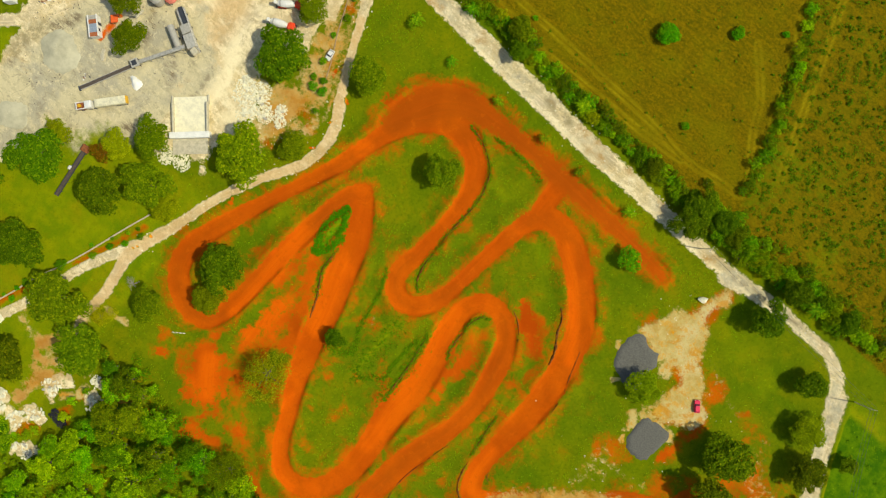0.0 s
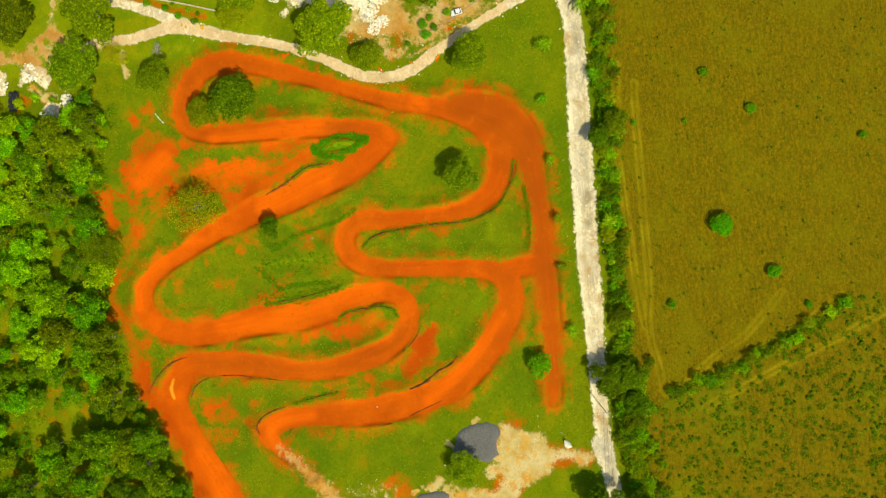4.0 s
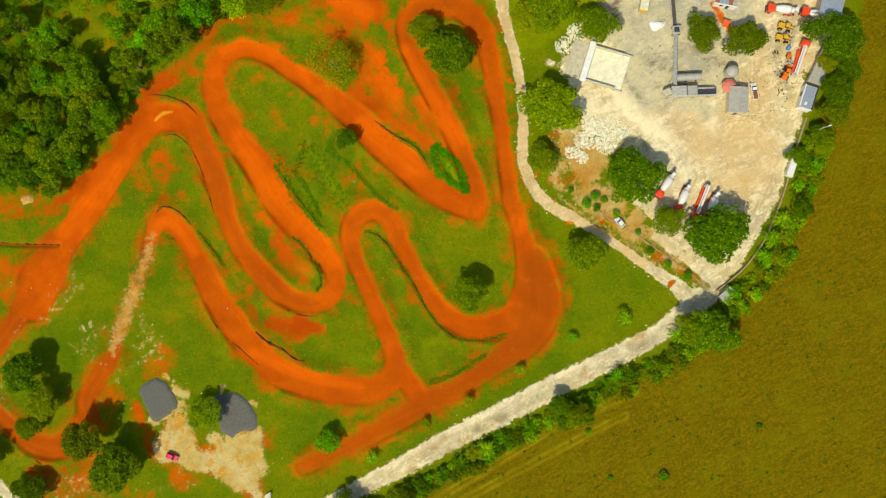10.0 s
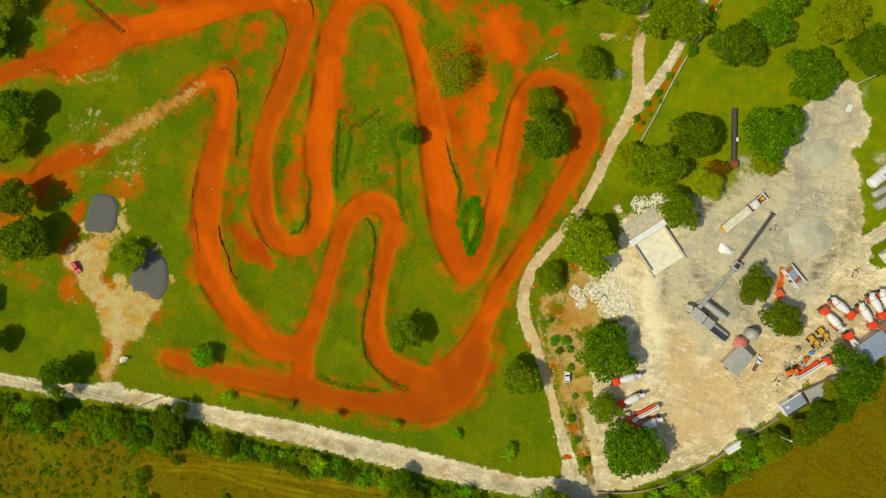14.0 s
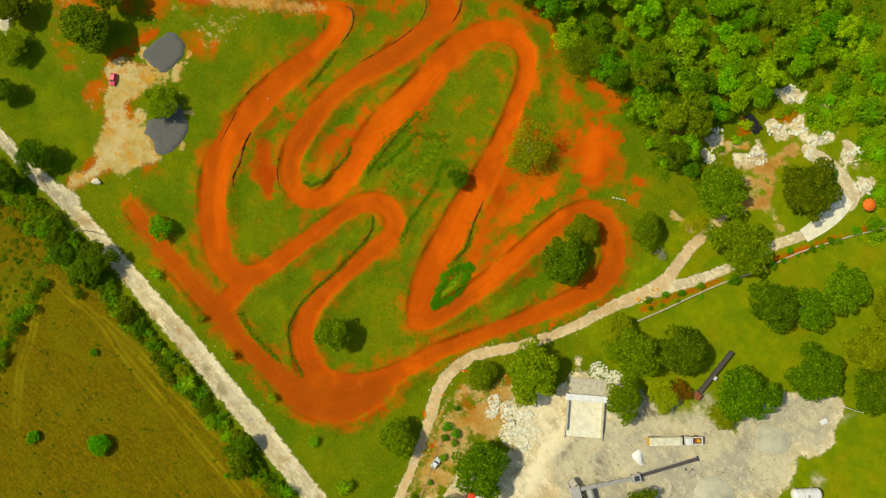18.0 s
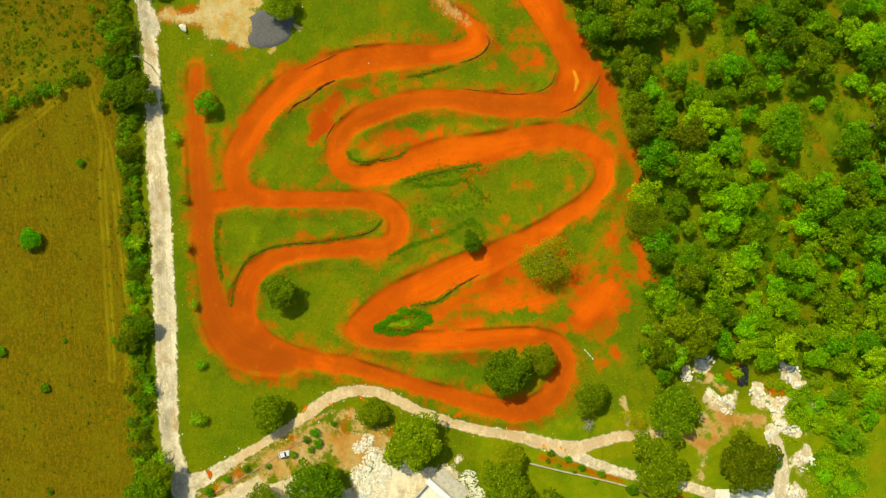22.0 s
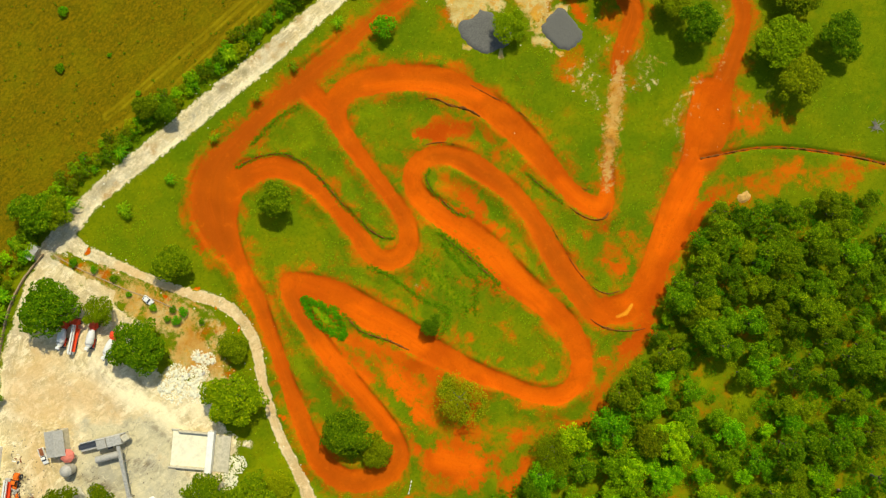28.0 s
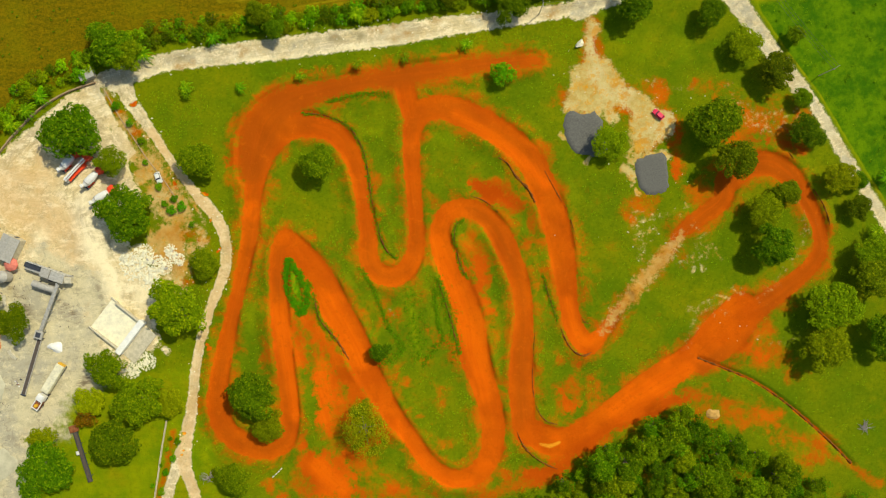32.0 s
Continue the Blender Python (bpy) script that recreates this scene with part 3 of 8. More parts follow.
WEED_LINES = [
    [(-11.5, 9.9, 0.4), (-13.6, 14.8, 0.5), (-15.0, 19.5, 0.4), (-16.7, 28.3, 0.5), (-17.6, 31.7, 0.4)],
    [(-33.4, 20.9, 0.4), (-33.1, 26.2, 0.4), (-32.9, 32.8, 0.4), (-33.9, 37.5, 0.4)],
    [(-32.9, 37.4, 0.4), (-29.2, 40.3, 0.7), (-26.2, 43.9, 0.7)],
    [(-18.8, 33.1, 0.5), (-20.2, 37.9, 0.7), (-12.5, 41.7, 0.5)],
]
WEDGE = [
    (10.8, 3.1, 0.5), (8.6, 7.0, 0.6), (6.2, 13.3, 0.7), (7.1, 17.1, 0.7), (9.2, 21.0, 0.6), (11.1, 17.9, 0.6), (12.4, 13.1, 0.7), (12.0, 7.3, 0.6), (10.8, 3.1, 0.5),
]
# bare red ground beside the track
RED_STRIPS = [
    [(3.3, 89.9, 1.3), (-2.2, 90.4, 1.6), (-6.4, 88.5, 1.4)],
    [(5.3, 81.4, 3.2), (10.5, 76.0, 6.1), (15.8, 68.4, 4.3)],
    [(0.9, 77.9, 1.4), (5.0, 71.6, 2.2), (10.1, 67.4, 1.4)],
    [(-2.4, 77.7, 1.1), (-8.1, 80.8, 1.4), (-13.1, 82.6, 0.9)],
    [(7.6, 58.3, 2.2), (7.2, 49.7, 3.9), (6.5, 40.9, 3.2)],
    [(-4.5, 49.9, 2.5), (0.1, 39.4, 3.6), (4.9, 29.2, 3.2), (8.7, 21.7, 1.4)],
    [(11.7, 39.2, 1.3), (13.0, 28.5, 1.6), (13.7, 16.4, 1.4)],
    [(-53.0, 84.2, 2.9), (-60.7, 83.5, 3.2), (-72.6, 77.8, 2.9), (-84.7, 72.3, 3.6), (-96.6, 69.5, 3.9), (-106.5, 68.8, 1.8)],
    [(-68.9, 64.7, 2.5), (-67.4, 59.2, 1.8)],
    [(-64.5, 0.3, 2.2), (-58.9, -5.0, 3.9), (-53.2, -9.3, 2.5)],
    [(-48.9, 31.0, 1.8), (-48.2, 22.2, 3.2), (-49.3, 14.7, 2.2)],
    [(19.3, -31.6, 5.4), (13.3, -41.3, 4.7), (7.6, -48.4, 2.5)],
    [(-126.6, 55.2, 4.3), (-132.9, 60.1, 2.2)],
    [(7.6, 27.5, 1.4), (2.7, 36.6, 2.5), (3.6, 44.4, 3.0), (4.6, 53.5, 2.5)],
    [(-9.0, 61.7, 0.9), (-3.1, 66.9, 1.2), (3.6, 68.1, 1.2)],
    [(-6.5, 83.7, 1.1), (-0.3, 80.4, 1.4), (3.7, 86.5, 1.8), (3.1, 93.1, 1.4)],
    [(17.5, 62.5, 1.4), (17.2, 71.8, 1.4), (12.6, 77.5, 1.8)],
    [(-140.0, -8.4, 2.2), (-148.5, -6.6, 2.2), (-155.6, -2.4, 1.8)],
    [(-118.4, -18.3, 0.7), (-117.0, -11.2, 1.0), (-116.0, -2.1, 1.0)],
    [(3.0, 80.0, 3.2), (10.5, 82.0, 3.2)],
    [(25.6, 77.2, 1.6), (29.5, 79.0, 1.0)],
]
# thin red soil through the grass
THIN_STRIPS = [
    [(-68.5, 36.8, 1.1), (-65.1, 25.2, 2.2), (-65.5, 15.4, 2.3), (-64.0, 4.9, 1.8)],
    [(-48.9, 48.8, 1.4), (-49.9, 39.7, 2.2), (-51.1, 29.3, 1.8)],
    [(-128.0, -27.5, 1.8), (-137.1, -23.6, 2.5), (-141.6, -14.5, 3.6), (-147.9, -10.6, 3.6), (-154.4, -4.7, 2.5)],
    [(-27.2, 11.0, 1.1), (-23.5, 15.2, 1.4), (-19.8, 18.1, 1.1)],
    [(-27.5, 49.3, 1.1), (-31.0, 53.7, 1.4), (-29.1, 58.7, 1.1)],
    [(-29.5, 32.4, 0.7), (-30.3, 36.4, 0.9), (-27.0, 42.6, 0.9), (-23.3, 39.6, 0.7)],
    [(-106.6, 73.3, 1.8), (-123.6, 75.9, 2.5), (-130.5, 83.8, 1.8), (-137.3, 91.7, 1.4)],
]
WEED_BANK_D = [(-35.2, 18.2, 1.1), (-36.7, 27.1, 1.3), (-36.9, 35.2, 1.4), (-36.4, 44.1, 1.1)]
WEED_BANK_E = [(-25.2, 19.8, 1.6), (-25.1, 31.7, 1.8), (-24.9, 43, 1.3)]
HEDGE_WEST = [(-69.2, -69.2), (-87.8, -67.9), (-106.3, -69.5), (-126.3, -70), (-146.3, -69.8)]
WEED_BANK_C = [(-29.9, -42.7, 0.5), (-21.3, -44.5, 0.5), (-10.6, -44.2, 0.5)]
FENCE_EAST = [(58.4, 47.1), (61.9, 56.7), (64.8, 65.6), (68.6, 76), (73.8, 87.7), (78.1, 99.9), (84.4, 113), (91.4, 125.5), (98.8, 137.8)]
KERB = [(59.3, -60.8), (56.3, -52.1), (53, -44.3), (49.6, -36.4), (45.4, -28.5), (42, -20.5)]
POLES = [(-81.6, -59.4), (-148.4, -54.3), (-164.7, -24.5)]
WALL_QUARRY = [(61.4, -63.4), (71.8, -61.7), (82.3, -57.3), (92.9, -49.6), (103.5, -40), (113.2, -31.4)]
HEDGE_CROSS = [(-81.1, -81.1), (-77.5, -93), (-73.8, -103.8), (-67.9, -117.1), (-63.1, -129), (-57.1, -139.9)]
YARD = [
    (61.4, -63.4), (71.8, -60.8), (92.9, -48.7), (112.4, -30.8), (126.6, -19.2), (137.2, -11.4), (144.6, 4.8), (155.2, 14.7), (148.7, 11.1),
    (132.7, 23.7), (130.7, 37), (127.2, 49.5), (128.5, 60.9), (129.3, 69.8), (120.8, 77), (114.8, 73.2), (107.7, 64.4), (107.3, 51.4),
    (91.9, 39.3), (83.8, 32), (80.1, 21.2), (69, 28.8), (57.6, 23.6), (58.4, 15.6), (53, 3.4), (45.8, -2.8), (57.2, -9.1), (63.9, -21.5),
    (53.3, -26.7), (52.3, -37.3), (56.5, -46), (54.5, -56.5),
]
FOREST = [
    (-104.8, 71.2), (-115.5, 82.8), (-133, 93.6), (-149.7, 104.8), (-168, 115.2), (-169.5, 154.9), (-44.4, 222.4), (20, 197.6), (53.7, 156.1),
    (56, 191.8), (47.6, 164.9), (39.7, 148.5), (35.3, 134), (31.2, 115), (29.8, 98.4), (31.2, 84.4), (18.7, 88.6), (6.7, 90.3), (-8.3, 94),
    (-23.4, 91.2), (-32.3, 94.2), (-42.5, 90.5), (-55.6, 88.3), (-67.9, 84.6), (-84.1, 76.6),
]
GREY_ZONE = [
    (71, 26.9), (81.1, 40.2), (95.2, 42), (105.1, 58.6), (108.1, 66.5), (117.1, 72.2), (127.6, 66.9), (126.1, 56.8), (123.3, 45.8), (127.8, 33.7),
    (126.4, 23.7), (121.4, 6.6), (86.7, -17.8), (76.9, -7.7), (76.2, 5.1), (76.5, 16.6),
]
BED_ZONE = [(42.9, 5.1), (34.4, -6.8), (38.7, -20.5), (46.7, -37.8), (54.2, -54), (59, -50.4), (54.7, -35.6), (52.3, -25.5), (51.6, -15.7), (55.2, -11.2)]
CLEARING = [(-72.2, 106.7), (-82.5, 121.3), (-70.2, 132.1), (-59.2, 119.9)]
CLEARING_B = [(-28.6, 130.7), (-43.7, 146.6), (-31.5, 157.3), (-19.7, 143.7)]
# trees as x, y, crown radius, height
DARK_A = [
    (98.6, 7.6, 5.9, 7), (95.3, 55.0, 9.2, 10), (-3.9, -24.3, 5.7, 8), (32.2, -32.3, 6.2, 7), (28.1, 42.8, 8.2, 9),
    (46.6, 12.4, 9.3, 10), (56.0, -18.6, 9.0, 10), (68.5, -47.5, 9.5, 10), (73.0, 50.0, 8.3, 10), (62.4, 38.9, 8.3, 10), (71.3, 26.5, 6.6, 8),
    (36.2, -0.2, 5.0, 5), (38.5, 67.7, 5.5, 7), (130.6, -14.7, 8, 10), (107.4, -0.8, 6.3, 8), (81.9, 80.4, 8.1, 9), (93.2, 100.0, 8.0, 9),
    (91.0, 88.0, 6.8, 8),
]
DARK_B = [
    (106.3, 73.6, 9, 9), (122.6, 84.8, 8.6, 10), (45.2, 92.8, 9.2, 8), (62.6, 86.0, 9.2, 8), (63.2, 112.5, 9.6, 9), (-127.2, -15, 8.2, 10),
    (-131.8, -2.9, 6.9, 9), (-109.7, -55.4, 5.6, 8), (-138.2, 26, 6.6, 9), (-147, 9.7, 4.2, 5), (-149.2, -28.1, 6.3, 7), (-155.8, -7.9, 5.4, 6),
    (-168.3, 17.8, 4.2, 5), (-133, -48.9, 4.7, 6), (-166.8, 39.9, 6.9, 8), (-169, 58, 6.9, 8), (-158.8, -38.2, 3.1, 4), (-170, 10.2, 2.8, 4),
    (-157.1, -18, 3.5, 4), (-13.3, 36.9, 3.2, 4),
]
LIGHT_TREES = [
    (59, -36.7, 5.2, 7), (54.6, 41.1, 4.9, 6), (79.8, 36.6, 4.9, 5), (96.1, 46.5, 5.3, 6), (25.2, 53.8, 5.2, 6), (112.5, 93.6, 7.8, 9), (107.9, 106.8, 6.9, 8), (-141.5, -37.4, 5.6, 6),
    (-163.2, 8.2, 5.2, 6), (-95.4, -15.0, 5.7, 5.5), (-138.6, 14, 5.7, 7), (-153.4, 46.4, 8.3, 8), (-149.4, 59.9, 7.3, 8), (-169.2, 33.3, 6.3, 7),
]
AIRY_TREES = [(-4.3, 59.6, 8.7, 8), (-15.3, 91.1, 7.3, 8)]
ROUND_SHRUBS = [(-66.3, -42.4, 4.7, 4)]
WORN_SPOTS_WEST = [
    (-133.2, 53.1, 4.5), (-133.2, 60.6, 5), (-124.8, 58.6, 5.7), (-68.4, 3.5, 2.9), (-67.6, 20.8, 2.1), (-65.7, 11.7, 2.5), (-64.6, -1.6, 3.2),
    (-63, -5.4, 3.2), (-58.3, -6.5, 4.3), (-57.5, 84.3, 3.6), (-57.2, -4.9, 3.2), (-56.5, -8.5, 2.9),
    (-50.2, 15.2, 3.2), (-49.3, 20.6, 2.9), (-47.5, 11.5, 3.2), (-46.5, 7.9, 3.2), (-45.4, 84.8, 3.2), (-33.4, 92.5, 2.9), (-3, 39, 4.7),
    (-1.9, 47.8, 5),
]
WORN_SPOTS_EAST = [(3, 89.4, 3.6), (6.9, 23.6, 2.4), (9.6, 30.8, 3.0), (12.3, 20.8, 1.8), (17.3, 75, 4.4), (28.6, 73.2, 2.9)]
WORN_SPOTS = WORN_SPOTS_WEST + WORN_SPOTS_EAST
WORN_THIN_WEST = [
    (-157.7, -13.9, 4.7), (-156.6, -17.8, 2.9), (-148.7, -13.8, 7.2), (-144.8, 92.7, 5.4), (-143.4, -13.8, 4.7), (-139.2, 62.6, 3.9),
    (-137.1, -19.5, 3.2), (-136.9, 85.9, 6.4), (-136.2, -14.2, 8.9), (-133.6, -9.2, 5.4), (-132.9, 56.9, 6.1), (-131.5, -23.2, 2.5),
    (-128.8, 80.8, 6.4), (-126.1, -28.7, 1.4), (-123.8, 5.3, 7.2), (-120.3, 77.5, 7.2), (-116.4, -14.2, 2.1), (-113.9, -27.8, 5.4),
    (-112.5, 70.7, 5), (-110.5, 19.3, 5.4),
]
WORN_THIN_MIDDLE = [
    (-106.1, -27.8, 2.5), (-102.2, 5.1, 5.4), (-86.4, -31.5, 3.9), (-86.3, -32.4, 4.7), (-80, 61.6, 3.9), (-73.4, 51.3, 3.9), (-69.6, 30, 2.5),
    (-68.9, 59.5, 5.4), (-68.9, 60.5, 6.4), (-68.8, 49.3, 3.6), (-57.6, 35.4, 2.5), (-49.4, 32.5, 2.5), (-48.4, 27.9, 3.2), (-32, 38.7, 3.9),
    (-28.3, 71.8, 3.2), (-22.9, 60.6, 2.9), (-17.5, 27.5, 4.3), (-15.7, 20.2, 3.9), (-15.6, 47.6, 3.6), (14.5, -21.3, 4.5),
]
WORN_THIN_EAST = [
    (21.9, 1.9, 3.2), (24.1, 34.3, 3.6), (27.5, 21.6, 2.9), (27.8, 47, 2.9), (33, 30.5, 2.5), (35.8, 107.4, 2.9), (36.9, 115.4, 2.5),
    (41.3, -10.8, 2.9), (44.6, -21.4, 2.1), (45, 1.7, 5.4), (45, 127.3, 3.6), (48.4, -5.5, 4.7), (48.8, -32, 2.1), (51.3, 114.1, 2.9),
    (53, -44.3, 2.1), (55.5, -53, 2.1), (107.7, 14.4, 4.3), (110.4, 17.1, 2.9), (119.7, -18.3, 3.6),
]
WORN_THIN = WORN_THIN_WEST + WORN_THIN_MIDDLE + WORN_THIN_EAST
GREY_SPOTS = [
    (115, 52.9, 9.8), (115.9, 25.9, 9.8), (107.4, 35, 8.1), (93.4, 35.2, 7.2), (82.7, 29.9, 5.4), (100, 19, 7.2), (90.9, 6.6, 7.2),
    (117.2, 67.3, 8.1), (83.8, 3.1, 6.3), (101, -5.9, 4.5),
]
BRIGHT_SPOTS = [
    (19.4, -14.4, 2.5), (-42.1, 46.2, 4.3), (-42.1, 53.5, 3.2), (2.4, 25.5, 4.3), (-1.3, 16.5, 3.6), (-63.4, 74.3, 2.9), (17.7, 30.7, 2.9),
    (16.7, 19.9, 2.9), (-35.6, -28.1, 2.5), (-38.6, 80, 3.2), (-88.9, 66.8, 3.9), (-104.2, 57.2, 3.9), (9.2, 78.6, 5.4), (4.5, 47.3, 3.2),
]
CORNER_BUSHES = [
    (42.8, 128.8, 1.6), (48, 135, 1.8), (38.6, 109.8, 1.8), (37.1, 104.3, 1.4), (39.7, 148.5, 2.5), (53.2, 148.9, 2.9), (62.1, 146, 2.9),
    (33.8, 159.1, 3.2), (67.3, 124.9, 1.4), (57, 138.6, 2.1), (41.5, 125.3, 1.8), (36.9, 115.4, 2.1), (29.9, 111.5, 2.5), (72.4, 138.8, 2.5),
    (47.3, 156.3, 3.2), (32.3, 153.6, 2.9), (39.1, 137.9, 1.8), (45.2, 150.3, 3.9), (44.1, 157.4, 3.6), (49.5, 154.9, 3.6), (55.1, 154.4, 3.9),
    (51.4, 147, 2.9), (55.5, 144.8, 3.2), (42.4, 140.2, 2.5), (36.2, 144.5, 3.2), (51, 160.2, 3.2), (42.5, 153, 2.9), (61.3, 149.4, 3.6),
    (49.4, 140.2, 2.1), (56.4, 140.4, 2.5), (67.1, 145.4, 2.9), (42.5, 164.5, 3.2),
]
LUSH_CORNER = [
    (51, 136.2, 7.2), (51.6, 146.7, 8.9), (69.4, 140.8, 7.2), (47, 130.2, 5.4), (39.8, 161.5, 7.2), (61.6, 148, 8.9), (75.3, 144.6, 8.9),
    (83.9, 132.8, 7.2), (89.9, 121.4, 5.4), (54.4, 142.5, 5.4), (55.6, 131.9, 5.4),
]
LUSH_SPOTS = [
    (-23.9, -1.4, 4.7), (-24.8, -17.5, 5), (-24.8, -31.7, 5.4), (-15.9, -42.4, 4.3), (-3.3, -26.5, 7.9), (-13.8, 31.1, 3.9), (-33.8, 29.6, 3.6),
    (7.7, 11, 2.5), (-46.4, -26.3, 5.4), (-32, 18.6, 3.2), (-13.9, 18.4, 3.2), (-106.1, -48.6, 7.2), (-122.7, -40.2, 7.2), (-112.9, -44.6, 8.1),
]
PALMS = [
    (-57.1, -53.5, 0.7), (-37.4, -52.6, 0.7), (-22.2, -53.3, 0.7), (-3.5, -53.3, 0.7), (15.6, -53, 0.7), (33, -53.9, 0.7), (78.7, -61.2, 1.1),
    (64.7, -70.5, 1.1), (83.6, -57.5, 0.9), (89.6, -54.4, 1.0), (-119.3, -67.2, 1.1), (21.1, -69.5, 1.1), (43.8, -68.6, 0.9), (-24.6, -69.2, 1.1),
    (32.6, -55.7, 0.7), (47.4, 145.3, 0.9), (60.9, 144.2, 0.9), (26.9, 134.4, 0.9), (-4.1, 143.8, 0.9), (-122.5, 104.4, 0.9),
    (-99.7, 82.3, 0.9), (-111.8, 127.6, 0.9), (-178.6, 10.5, 0.9), (-185.7, 25.1, 0.9), (-172.8, 26.6, 0.9), (46.6, 144.7, 0.9), (58.7, 146.6, 0.9), (62.8, 145.4, 0.9), (15.7, 142.1, 0.9),
]
DRIVE_SHRUBS = [
    (58.1, 53.1, 0.9), (59.8, 56.2, 0.8), (62.8, 61, 0.8), (66.4, 67, 0.9), (76.3, 94.0, 1.0), (78.1, 98.5, 0.8), (79.2, 101, 0.8), (81.2, 106, 1.0), (83.5, 111, 1.3),
    (47.2, -27.1, 1.4), (50.2, -35.5, 1.1), (50.4, -42.5, 1.3), (52.9, -48.6, 1.4), (56, -54.7, 1.6), (41.1, -19.3, 1.8), (44.3, -18.8, 1.8),
    (43.2, -22.3, 1.4), (46.4, -21.4, 1.3), (39.1, -13.4, 1.1), (55.8, 54.4, 1.3), (58.2, 59.3, 1.3), (61.5, 63.5, 1.3), (64, 69.4, 1.4),
    (69.9, 78.4, 2.1), (74.4, 90.5, 1.8), (75.2, 97.5, 1.3), (79.7, 103.2, 1.3), (82, 109.2, 1.4), (84.8, 117, 1.8), (87.5, 122.7, 2.9),
]
FIELD_SHRUBS = [
    (-29.6, -103.2, 3.6), (17.8, -104, 1.6), (5, -116.8, 1.6), (-46.3, -117.1, 2.3), (-53, -84.9, 1.4), (-57.9, -126.3, 1.3), (-8.1, -148.9, 1.4),
    (3.3, -96.1, 0.9), (17.6, -103.6, 1.6), (4.2, -116.6, 1.6), (50.6, -105.2, 1.1), (4.6, -80.5, 1.1), (-30.1, -103.1, 3.6), (-46.3, -116.5, 2.1),
    (-52.4, -85, 1.4), (4.8, -116.2, 1.6), (17.5, -103.5, 1.6), (-30.3, -102.5, 3.6), (-46.7, -116.6, 1.6),
]
TREES_HEDGE = [
    (-73.3, -61.8, 6.1), (52.5, -72.1, 8.1), (-111.4, -67.1, 5.4), (-85.9, -68.8, 4.3), (1.7, -68.7, 4.3), (103.5, -40, 3.6), (112.2, -37.4, 4.3),
    (96.2, -53.9, 3.9), (120.8, -35.7, 3.9), (-129.6, -70.7, 4.3), (-53.5, -68.8, 3.6), (-72.1, -67.6, 6.4), (-82.2, -69.3, 5.4), (5.3, -73.8, 5),
    (47.8, -68.9, 6.4),
]
SAND_SPOTS = [
    (-108, -9.5, 2.5), (-101.5, -4, 1.6), (-103.5, -8.5, 2.2), (-102.5, 0.5, 1.2), (-112.5, -9, 2), (-96.5, -23.5, 2.5), (-82.8, -22, 1.4), (-87, -10, 1.2),
    (46.8, 1.6, 5), (50.5, -6.4, 5.4), (45.1, 7.9, 3.2), (55.4, -9.4, 3.2), (53, 4.3, 3.6), (50.2, -26.7, 2.1), (51.8, -32, 2.5), (54, -39, 2.5),
    (43.9, 100.9, 2.5), (38.9, 107.3, 2.9), (51.8, 105.1, 2.1), (52.7, 98.7, 1.8), (42.9, 77.5, 2.5), (25.9, 96.5, 3.2), (51.5, 112.5, 3.6),
    (51.4, 118.3, 2.9), (55.4, 105.6, 2.9), (57.9, 101.3, 2.1), (65.8, 99.4, 1.4), (48.3, 79, 2.1),
]
SAND_STRIPS = [
    [(-100.2, 5.9, 1.6), (-100.6, 14.6, 2.9), (-100.6, 22.2, 1.6)],
    [(-118.1, 14.6, 1.6), (-119.0, 23.4, 2.2), (-114.8, 27.7, 1.3)],
    [(-136.5, -27.5, 1.4), (-137.9, -20.4, 2.2), (-145.6, -15.1, 2.5), (-156.9, -15.2, 1.8)],
    [(-125.7, 46.4, 0.7), (-122.0, 43.3, 1.1), (-112.9, 47.9, 1.3), (-109.3, 53.3, 1.3)],
    [(-126.7, 37.3, 1.4), (-131.6, 39.8, 0.9)],
    [(-130.5, 51.7, 0.9), (-135.6, 56.2, 1.1), (-143.3, 55.9, 1.3)],
    [(-146.2, 26.6, 1.4), (-146.2, 32.3, 1.6), (-139.8, 37.7, 1.6), (-134.7, 41.8, 1.1)],
    [(-139.1, -21.0, 1.8), (-141.6, -14.5, 2.9), (-147.9, -10.6, 2.5), (-155.2, -10.1, 1.8)],
    [(-151.5, 13.2, 1.5), (-151.8, 20.9, 1.8), (-150.4, 28.0, 1.5), (-146.2, 32.3, 1.1)],
    [(-125.4, -28.3, 1.1), (-119.8, -28.3, 1.4), (-113.2, -31.4, 1.4), (-108.7, -34.8, 1.1)],
    [(-99.3, 5.7, 1.1), (-105.6, 9.6, 1.8), (-113.2, 9.3, 1.4)],
    [(-120.7, 18.3, 1.4), (-116.7, 24.6, 1.8), (-111.6, 25.8, 1.1)],
    [(-124.5, 38.4, 1.4), (-114.3, 40.8, 1.6), (-110.3, 41.4, 1.1)],
]
GLADES = [(-29.8, 147.5, 6), (-42.8, 163.0, 5), (-33.5, 129.8, 4), (-18.8, 106.8, 3), (-57.5, 100.7, 2.5), (-23.4, 156.1, 4), (-55.7, 161.0, 3.5), (-47.5, 137, 3), (-66.5, 108.5, 6.5), (-68.5, 120.0, 5.0), (-58.5, 113.0, 4.0), (-78.8, 124.5, 3), (-47.2, 155.6, 4), (-14.6, 106.0, 3), (-36.9, 154.7, 4)]
